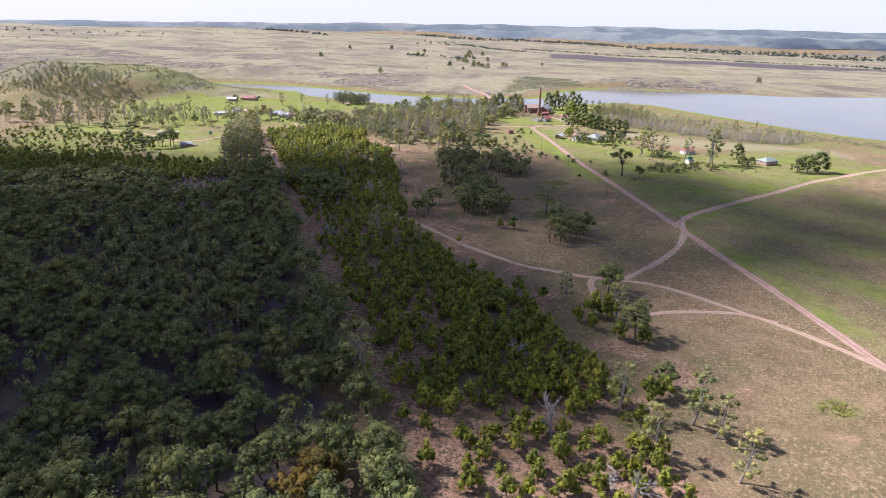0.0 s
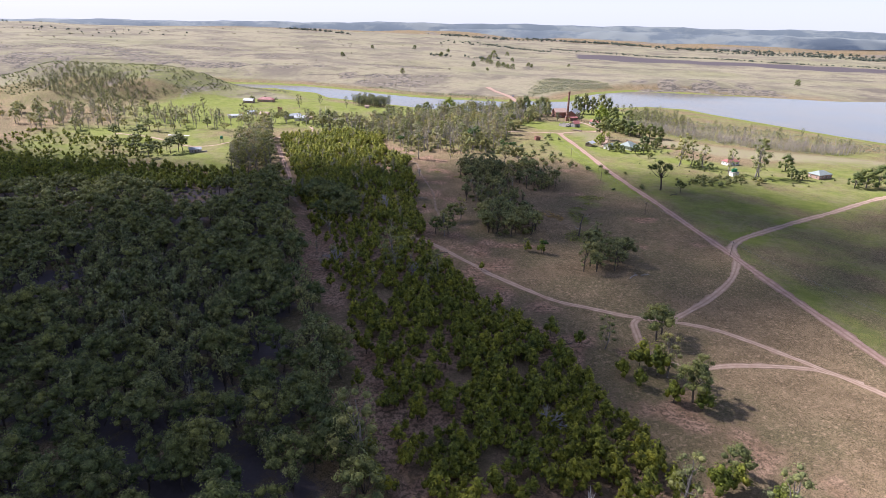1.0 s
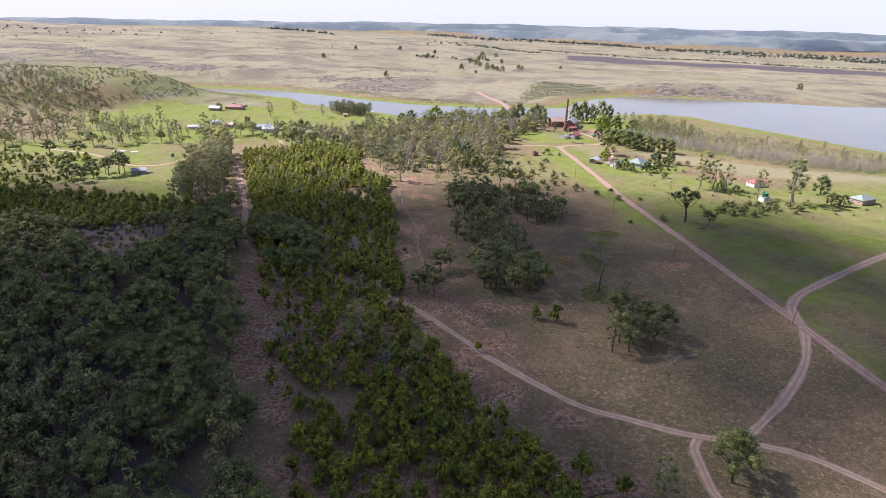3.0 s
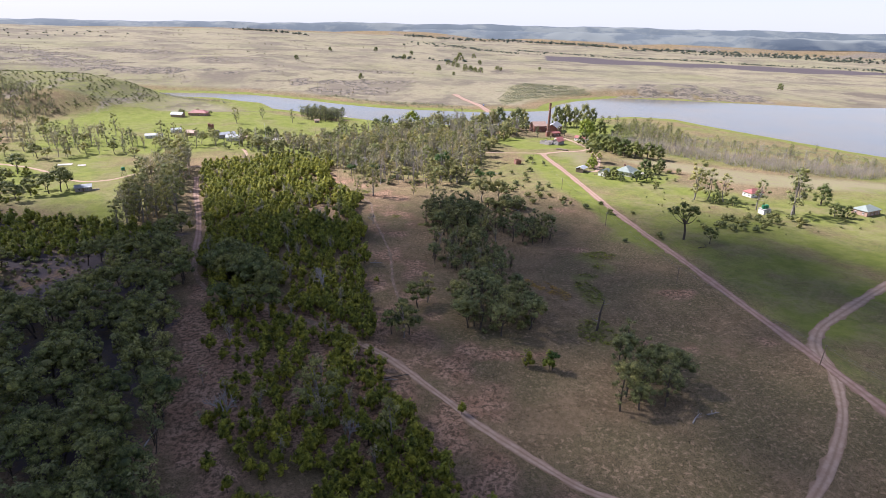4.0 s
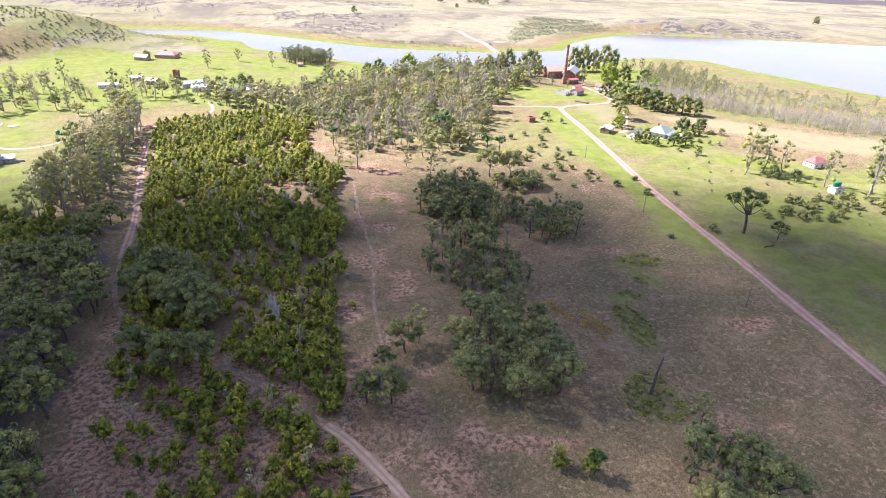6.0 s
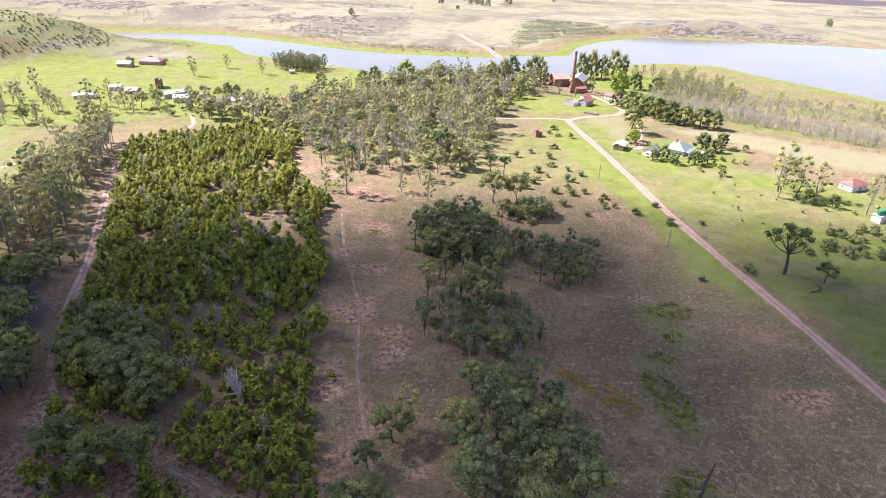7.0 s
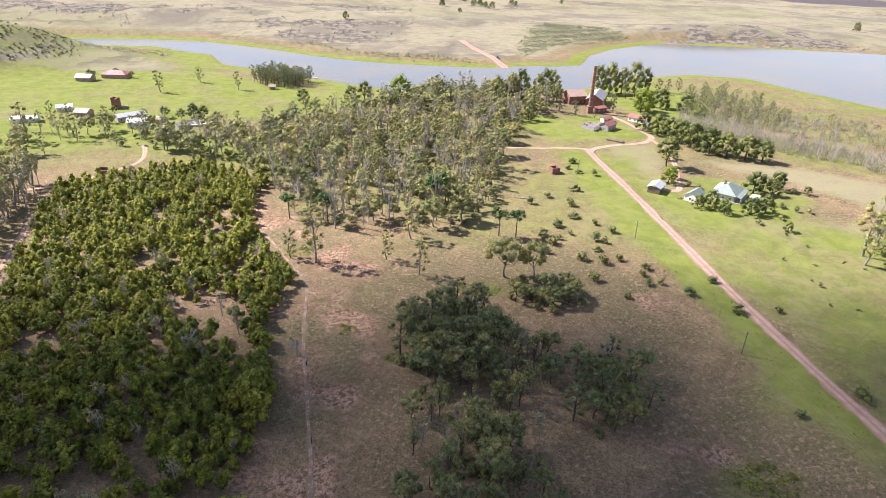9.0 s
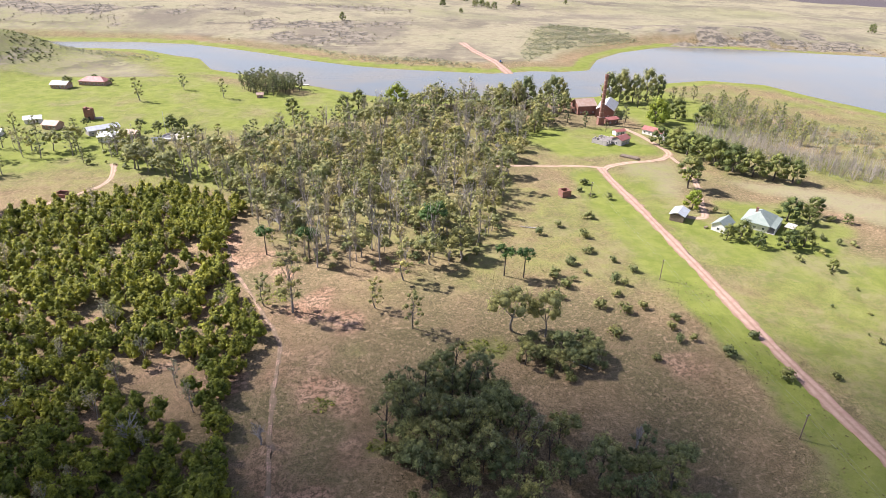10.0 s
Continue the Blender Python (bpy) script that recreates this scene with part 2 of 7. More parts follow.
def road_material(name, a, b, verge, worn=1.0):
    """Dirt track: two worn wheel lines and a rougher crown; 'across' runs from -1 to 1."""
    m, nt, p, out = nodes_of(name)
    at = nt.nodes.new("ShaderNodeAttribute")
    at.attribute_name = "across"
    tc = nt.nodes.new("ShaderNodeTexCoord").outputs["Object"]
    off = math_of(nt, "ABSOLUTE", at.outputs["Fac"])
    n1, n2 = noise_of(nt, 0.35, 5, 0.65, tc), noise_of(nt, 1.8, 4, 0.7, tc)
    wheel = math_of(nt, "ABSOLUTE", math_of(nt, "SUBTRACT", off, 0.45))
    track = ramp_of(nt, math_of(nt, "ADD", wheel, math_of(nt, "MULTIPLY", math_of(nt, "SUBTRACT", n2, 0.5), 0.5)), 0.1, 0.42, 1.0, 0.0)
    col = mix_of(nt, ramp_of(nt, n1, 0.35, 0.65), a, b)
    col = mix_of(nt, math_of(nt, "MULTIPLY", math_of(nt, "SUBTRACT", 1.0, track), 0.7), col, verge)
    rim = ramp_of(nt, math_of(nt, "ADD", off, math_of(nt, "MULTIPLY", math_of(nt, "SUBTRACT", n2, 0.5), 0.6)), 0.78, 0.98)
    col = mix_of(nt, rim, col, verge)
    if worn < 1.0:
        col = mix_of(nt, ramp_of(nt, math_of(nt, "ADD", math_of(nt, "MULTIPLY", n1, 0.6), math_of(nt, "MULTIPLY", n2, 0.4)), worn - 0.06, worn + 0.06), col, verge)
    nt.links.new(col, p.inputs["Base Color"])
    p.inputs["Roughness"].default_value = 1.0
    nt.links.new(bump_of(nt, n2, 0.5, 0.1), p.inputs["Normal"])
    return m


def water_material():
    m, nt, p, out = nodes_of("lake_water")
    tc = nt.nodes.new("ShaderNodeTexCoord").outputs["Object"]
    n1 = noise_of(nt, 0.01, 4, 0.6, tc)
    nt.links.new(mix_of(nt, ramp_of(nt, n1, 0.35, 0.65), (0.17, 0.155, 0.125), (0.13, 0.145, 0.15)), p.inputs["Base Color"])
    p.inputs["Roughness"].default_value, p.inputs["IOR"].default_value = 0.12, 1.33
    nt.links.new(bump_of(nt, noise_of(nt, 0.5, 3, 0.6, tc), 0.06, 0.1), p.inputs["Normal"])
    return m


M_GROUND, M_WATER = ground_material(), water_material()
M_ROAD = road_material("red_dirt", (0.33, 0.205, 0.155), (0.42, 0.285, 0.22), (0.24, 0.155, 0.10))
M_TRACK = road_material("sandy_track", (0.37, 0.25, 0.175), (0.46, 0.335, 0.245), (0.26, 0.175, 0.11))
M_FAINT = road_material("faint_path", (0.42, 0.26, 0.19), (0.5, 0.34, 0.255), (0.2, 0.145, 0.09), 0.47)
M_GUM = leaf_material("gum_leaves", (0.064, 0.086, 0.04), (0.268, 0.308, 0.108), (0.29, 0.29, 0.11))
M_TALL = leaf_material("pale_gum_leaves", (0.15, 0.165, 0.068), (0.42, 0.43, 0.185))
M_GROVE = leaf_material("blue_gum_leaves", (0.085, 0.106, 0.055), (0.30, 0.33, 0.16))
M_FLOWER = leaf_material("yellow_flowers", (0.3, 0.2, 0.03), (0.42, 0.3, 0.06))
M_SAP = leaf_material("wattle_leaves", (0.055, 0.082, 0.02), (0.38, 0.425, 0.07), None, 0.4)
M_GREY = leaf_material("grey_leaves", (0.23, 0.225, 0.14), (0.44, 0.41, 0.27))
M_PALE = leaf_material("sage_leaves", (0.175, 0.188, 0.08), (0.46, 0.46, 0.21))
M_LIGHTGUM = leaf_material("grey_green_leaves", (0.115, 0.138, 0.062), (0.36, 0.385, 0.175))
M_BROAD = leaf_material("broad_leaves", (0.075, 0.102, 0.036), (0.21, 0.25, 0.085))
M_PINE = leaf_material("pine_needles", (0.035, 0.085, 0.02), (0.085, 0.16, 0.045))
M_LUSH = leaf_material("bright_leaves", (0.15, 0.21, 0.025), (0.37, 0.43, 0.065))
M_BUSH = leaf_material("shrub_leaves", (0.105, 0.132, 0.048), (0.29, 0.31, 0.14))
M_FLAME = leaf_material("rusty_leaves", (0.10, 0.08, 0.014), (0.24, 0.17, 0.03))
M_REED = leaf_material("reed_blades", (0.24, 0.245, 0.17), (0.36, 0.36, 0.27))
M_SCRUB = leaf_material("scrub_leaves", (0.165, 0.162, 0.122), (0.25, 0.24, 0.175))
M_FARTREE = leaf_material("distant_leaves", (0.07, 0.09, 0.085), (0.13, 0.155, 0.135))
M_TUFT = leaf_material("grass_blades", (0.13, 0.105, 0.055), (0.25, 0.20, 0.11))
M_BARK = plain_material("dark_bark", (0.05, 0.04, 0.032), (0.12, 0.10, 0.08), 1.0, 0.9, 0, 0.5, 0.05, 6)
M_PALEBARK = plain_material("pale_bark", (0.13, 0.112, 0.095), (0.29, 0.26, 0.225), 0.8, 0.8, 0, 0.3, 0.03, 6)
M_DEAD = plain_material("bleached_wood", (0.24, 0.22, 0.2), (0.42, 0.39, 0.36), 1.2, 0.85, 0, 0.4, 0.03, 8)
M_TWIG = plain_material("grey_twigs", (0.27, 0.235, 0.21), (0.43, 0.385, 0.35), 0.6, 0.9, 0, 0.3, 0.03, 6)
M_BRICK = brick_material("red_brick", (0.2, 0.075, 0.052), (0.28, 0.12, 0.08), (0.25, 0.2, 0.165))
M_WHITEWALL = plain_material("whitewashed_plaster", (0.62, 0.6, 0.55), (0.78, 0.76, 0.72), 0.8, 0.85)
M_GREYWALL = plain_material("grey_stone_wall", (0.26, 0.24, 0.23), (0.42, 0.38, 0.36), 1.2, 0.9)
M_PINKWALL = plain_material("faded_brick_wall", (0.34, 0.2, 0.15), (0.46, 0.32, 0.26), 1.0, 0.9)
M_TIN = roof_material("tin_sheet", (0.52, 0.53, 0.54), (0.40, 0.36, 0.33), 0.4, 0.45)
M_WHITETIN = roof_material("white_sheet", (0.5, 0.53, 0.56), (0.4, 0.4, 0.4), 0.1, 0.5)
M_RUST = roof_material("rusty_sheet", (0.42, 0.27, 0.2), (0.52, 0.4, 0.33), 0.1, 0.7)
M_REDTIN = roof_material("red_sheet", (0.29, 0.085, 0.075), (0.36, 0.17, 0.14), 0.0, 0.6)
M_GREENTIN = roof_material("pale_green_sheet", (0.25, 0.3, 0.26), (0.34, 0.37, 0.33), 0.1, 0.55)
M_GREYTIN = roof_material("grey_sheet", (0.2, 0.22, 0.24), (0.32, 0.33, 0.34), 0.3, 0.5)
M_GLASS = plain_material("window_glass", (0.03, 0.035, 0.04), (0.05, 0.055, 0.06), 1, 0.1, 0, 0.0)
M_TRIM = plain_material("white_trim", (0.7, 0.7, 0.68), (0.8, 0.8, 0.78), 1, 0.6)
M_WOOD = plain_material("weathered_wood", (0.12, 0.085, 0.06), (0.24, 0.19, 0.14), 1.5, 0.9)
M_GREENTANK = plain_material("green_plastic", (0.02, 0.16, 0.075), (0.03, 0.21, 0.10), 0.5, 0.4)
M_CONCRETE = plain_material("pale_concrete", (0.44, 0.4, 0.36), (0.58, 0.53, 0.48), 0.5, 0.9)
M_BLUE = plain_material("blue_paint", (0.03, 0.10, 0.28), (0.04, 0.14, 0.36), 0.5, 0.35)
M_RUBBER = plain_material("tyre_rubber", (0.02, 0.02, 0.02), (0.04, 0.04, 0.04), 2, 0.8)


def cloud_material(name, through_it):
    """White vapour that lets part of the sunlight pass."""
    m = plain_material(name, (0.9, 0.9, 0.9), (0.95, 0.95, 0.95), 0.01, 1.0)
    nt = m.node_tree
    mix = nt.nodes.new("ShaderNodeMixShader")
    mix.inputs[0].default_value = through_it
    nt.links.new(nt.nodes["Principled BSDF"].outputs[0], mix.inputs[1])
    nt.links.new(nt.nodes.new("ShaderNodeBsdfTransparent").outputs[0], mix.inputs[2])
    nt.links.new(mix.outputs[0], nt.nodes["Material Output"].inputs["Surface"])
    return m


M_CLOUD, M_WISP = cloud_material("cloud_white", 0.845), cloud_material("cloud_wisp", 0.87)
M_WIRE = plain_material("wire_metal", (0.2, 0.2, 0.2), (0.3, 0.3, 0.3), 1, 0.6, 0.6)
M_ROCKS = plain_material("lichen_rock", (0.15, 0.125, 0.105), (0.34, 0.28, 0.23), 0.3, 0.95, 0, 0.6, 0.2, 1.5)


# ---- mesh helpers ----
def np_mesh(name, verts, faces, mats=(), index=None, smooth_faces=False):
    """A mesh from arrays; all faces have the same number of corners."""
    me = bpy.data.meshes.new(name)
    k = faces.shape[1]
    me.vertices.add(len(verts))
    me.vertices.foreach_set("co", np.ascontiguousarray(verts, dtype=np.float32).ravel())
    me.loops.add(faces.size)
    me.loops.foreach_set("vertex_index", np.ascontiguousarray(faces, dtype=np.int32).ravel())
    me.polygons.add(len(faces))
    me.polygons.foreach_set("loop_start", np.arange(len(faces), dtype=np.int32) * k)
    for m in mats:
        me.materials.append(m)
    if index is not None:
        me.polygons.foreach_set("material_index", np.ascontiguousarray(index, dtype=np.int32))
    if smooth_faces:
        me.polygons.foreach_set("use_smooth", np.ones(len(faces), bool))
    me.update(calc_edges=True)
    return me


def part(name, bm, material, parent, label=""):
    """Link a bmesh, or a mesh, as one object under a thing or a part."""
    if isinstance(bm, bmesh.types.BMesh):
        me = bpy.data.meshes.new(name)
        bm.normal_update()
        bm.to_mesh(me)
        bm.free()
    else:
        me = bm
    if not me.materials:
        me.materials.append(material)
    ob = new(name, me)
    ob.parent = parent
    return tagged(ob, label)


def thing(name, m, label, category, group="", kind=""):
    ob = new(name)
    ob.empty_display_size = 0.5
    ob.matrix_basis = m
    return tagged(ob, label, category, group, kind)


def inside(poly, x, y):
    """Which points lie in a polygon."""
    x, y = np.asarray(x, float), np.asarray(y, float)
    hit = np.zeros(x.shape, bool)
    for (x0, y0), (x1, y1) in zip(poly, poly[1:] + poly[:1]):
        if y0 != y1:
            hit ^= ((y0 > y) != (y1 > y)) & (x < (x1 - x0) * (y - y0) / (y1 - y0) + x0)
    return hit


def line_distance(line, x, y, closed=False):
    x, y = np.asarray(x, float), np.asarray(y, float)
    best = np.full(x.shape, 1e9)
    for (x0, y0), (x1, y1) in zip(line, line[1:] + (line[:1] if closed else [])):
        dx, dy = x1 - x0, y1 - y0
        t = np.clip(((x - x0) * dx + (y - y0) * dy) / (dx * dx + dy * dy + 1e-9), 0, 1)
        best = np.minimum(best, np.hypot(x - x0 - t * dx, y - y0 - t * dy))
    return best


def poly_distance(poly, x, y):
    """Signed distance to a polygon's rim, negative inside."""
    d = line_distance(poly, x, y, True)
    return np.where(inside(poly, x, y), -d, d)


def smooth(v, lo, hi):
    t = np.clip((np.asarray(v, float) - lo) / (hi - lo), 0, 1)
    return t * t * (3 - 2 * t)


def soft(poly, x, y, rim=8.0):
    return 1 - smooth(poly_distance(poly, x, y), -rim, rim)


def spot(cx, cy, rx, ry, x, y, turn=0.0):
    c, s = math.cos(radians(turn)), math.sin(radians(turn))
    u, v = (x - cx) * c + (y - cy) * s, (y - cy) * c - (x - cx) * s
    return 1 - smooth(np.hypot(u / rx, v / ry), 0.6, 1.25)


def waves(x, y, size, seed):
    """A cheap smooth noise between about -1 and 1."""
    r = np.random.default_rng(seed)
    out = 0.0
    for k in range(6):
        a, ph, f = r.uniform(0, 2 * math.pi), r.uniform(0, 2 * math.pi), (2 * math.pi / size) * r.uniform(0.5, 1.6)
        out = out + np.sin((np.cos(a) * x + np.sin(a) * y) * f + ph)
    return out / 3.0


# ---- the lie of the land ----
LAKE = [(-700, 1050), (-480, 1036), (-336, 1028), (-262, 1024), (-185, 1014), (-146, 980), (-116, 962), (-92, 905), (-66, 888), (-44, 868), (-4, 841), (41, 806), (67, 792), (110, 788), (160, 788),
        (225, 795), (300, 845), (357, 861), (404, 842), (418, 792), (446, 722), (478, 642), (504, 594), (536, 560), (640, 440), (1100, 300), (1500, 500), (1300, 860),
        (920, 985), (812, 976), (719, 972), (655, 1000), (560, 1030), (496, 1050), (419, 1068), (336, 1016), (292, 968), (262, 908), (234, 899), (203, 902), (161, 889),
        (117, 899), (72, 910), (36, 924), (-8, 952), (-54, 990), (-104, 1026), (-144, 1050), (-205, 1064), (-343, 1060), (-700, 1080)]
WATER_Z = -2.0
AZ = [-70, -30, -12, 2, 17, 31, 60]
RANGE = [0, 1000, 1300, 1800, 2600, 3300, 4000, 4600, 9000]
RELIEF = np.array([[0, 0, 0, 0, 0, 0, 0], [0, 0, 0, 0, 0, 0, 0], [30, 26, 22, 15, 6, 4, 3], [46, 42, 38, 24, 8, 4, 4], [64, 64, 62, 40, 10, 5, 5],
                   [48, 48, 50, 45, 20, 8, 8], [44, 44, 50, 52, 26, 20, 20], [20, 20, 20, 20, 20, 20, 20], [58, 60, 78, 102, 114, 119, 125]], float)


def height(x, y):
    x, y = np.asarray(x, float), np.asarray(y, float)
    r, az = np.hypot(x, y), np.degrees(np.arctan2(x, y))
    ai = np.interp(az, AZ, np.arange(len(AZ)))
    ri = np.interp(r, RANGE, np.arange(len(RANGE)))
    a0, r0 = np.clip(ai.astype(int), 0, len(AZ) - 2), np.clip(ri.astype(int), 0, len(RANGE) - 2)
    fa, fr = smooth(ai - a0, 0, 1), smooth(ri - r0, 0, 1) * 0.5 + (ri - r0) * 0.5
    hill = (RELIEF[r0, a0] * (1 - fa) + RELIEF[r0, a0 + 1] * fa) * (1 - fr) + (RELIEF[r0 + 1, a0] * (1 - fa) + RELIEF[r0 + 1, a0 + 1] * fa) * fr
    d = poly_distance(LAKE, x, y)
    far = smooth(r, 1050, 1500)
    z = 0.3 * waves(x, y, 90, 1) + far * (3.0 * waves(x, y, 420, 2) + 5.0 * waves(x, y, 1100, 3) * smooth(r, 1800, 3000))
    z = z * smooth(d, 0, 80) + hill * smooth(d, 0, 160) * (y > 600)
    # the flat-topped hill beside the lake
    q = np.hypot((x + 385) / 1.2, y - 962) + 9 * waves(x, y, 120, 5)
    z = z + 36 * (1 - smooth(q, 60, 190)) ** 1.1 * smooth(d, 5, 110)
    # the rocky bank on the far shore
    z = z + 13 * np.exp(-(((x - 520) / 150) ** 2 + ((y - 1135) / 55) ** 2)) * smooth(d, 0, 60)
    shore = -2.06 + 2.06 * (np.clip(d, 0, 50) / 50) ** 0.8
    return np.where(d < 0, np.maximum(-2.06 + d * 0.06, -6.0), np.where(d < 50, z * smooth(d, 0, 50) + shore, z))


def height_at(x, y):
    return float(height(np.array([x]), np.array([y]))[0])


# tracks and roads, as lines on the plan
MAIN_ROAD = [(160, 20), (162, 90), (163, 148), (164, 206), (163.5, 255), (164, 288), (164.5, 342), (164, 390), (163.5, 430), (163.5, 470), (165, 510), (166.5, 560), (167, 600), (168, 622)]
YARD_ROAD = [(167, 614), (172, 623), (185, 629), (200, 632), (212, 638), (218, 648), (217, 661), (215, 681), (211, 697)]
WEST_ROAD = [(170, 622), (158, 626), (143, 627), (121, 628), (104, 626)]
EAST_ROAD = [(164, 284), (168, 294), (174, 302), (183, 310), (203, 322), (238, 342), (271, 360), (313, 383), (344, 397), (400, 420), (520, 450)]
LINK_ROAD = [(167, 290), (163, 280), (154, 266), (145, 255), (129, 240), (116, 230), (105, 222)]
TRACK_WEST = [(-62, 405), (-58, 384), (-52, 368), (-44, 358), (-33, 350), (-22, 341), (-6, 330), (8, 317), (17, 308)]
TRACK = [(14, 311), (20, 305), (29, 292), (39, 276), (44, 267), (54, 253), (65, 239), (78, 231), (90, 225), (104, 221), (115, 217), (124, 209), (138, 190), (150, 172), (157, 159), (163, 146)]
FOREST_TRACK = [(-62, 402), (-67, 429), (-72, 450), (-80, 480), (-88, 510), (-97, 548)]
LOOP_TRACK = [(94, 224), (90, 220), (88, 211), (87, 202), (92, 193), (101, 190), (111, 191), (126, 190), (138, 187), (147, 179)]
FOOTPATH = [(30, 330), (27, 359), (27, 376), (27, 396), (25, 415), (21, 448), (20, 470), (19, 480), (12, 496), (5, 511), (-3, 527), (-8, 545)]
CLEAR_TRACK = [(-250, 592), (-215, 575), (-186, 553), (-168, 538), (-150, 540), (-138, 556), (-118, 572), (-100, 580), (-90, 590), (-76, 612), (-82, 640)]
DRIVE = [(179, 560), (190, 556), (197, 570), (206, 590), (213, 612), (216, 640)]
RAMP = [(158, 1055), (162, 1018), (168, 985), (174, 945), (177, 905), (178, 890)]

# covers on the plan
GREEN_EAST = [(168, 292), (186, 302), (240, 330), (300, 365), (360, 395), (420, 420), (400, 500), (330, 500), (290, 480), (262, 500), (215, 530), (196, 560), (186, 600), (170, 610), (168, 500), (167, 420)]
GREEN_EAST2 = [(167, 285), (167, 230), (167, 180), (260, 190), (340, 330), (340, 378), (220, 322)]
MOWN_A = [(172, 580), (190, 574), (205, 605), (214, 634), (180, 630)]
MOWN_B = [(224, 604), (262, 592), (332, 542), (420, 508), (420, 462), (330, 498), (278, 518), (252, 565), (230, 590)]
MOWN_C = [(190, 528), (208, 508), (240, 498), (264, 488), (252, 512), (215, 519), (200, 534)]
GARDEN = [(192, 536), (222, 518), (252, 538), (242, 572), (205, 576)]
GREEN_NORTH = [(-260, 620), (-120, 640), (-60, 690), (0, 690), (60, 745), (100, 790), (40, 795), (-60, 838), (-90, 888), (-130, 955), (-200, 960), (-260, 850), (-300, 760)]
GREEN_WEST = [(-300, 470), (-220, 480), (-150, 460), (-110, 430), (-95, 470), (-105, 540), (-170, 610), (-320, 640)]
YARD_GREEN = [(222, 655), (228, 640), (260, 640), (300, 740), (290, 830), (225, 790), (205, 745), (228, 720)]
RIGHT_SHORE = [(240, 650), (300, 590), (400, 520), (520, 430), (560, 540), (500, 640), (440, 800), (380, 858), (300, 830)]

REED_BEDS = [[(260, 690), (340, 740), (400, 680), (470, 600), (520, 480), (470, 500), (395, 560), (320, 640)],
             [(205, 935), (225, 960), (255, 1000), (290, 1030), (360, 1060), (400, 1090), (380, 1165), (300, 1215), (255, 1130), (210, 1000)],
             [(-60, 1042), (-10, 992), (40, 945), (110, 912), (165, 905), (160, 935), (105, 965), (30, 985), (-20, 1050)],
             [(-230, 940), (-150, 930), (-140, 950), (-165, 980), (-330, 995), (-330, 965)],
             [(258, 622), (282, 600), (335, 541), (420, 505), (424, 515), (338, 553), (286, 612), (262, 634)]]


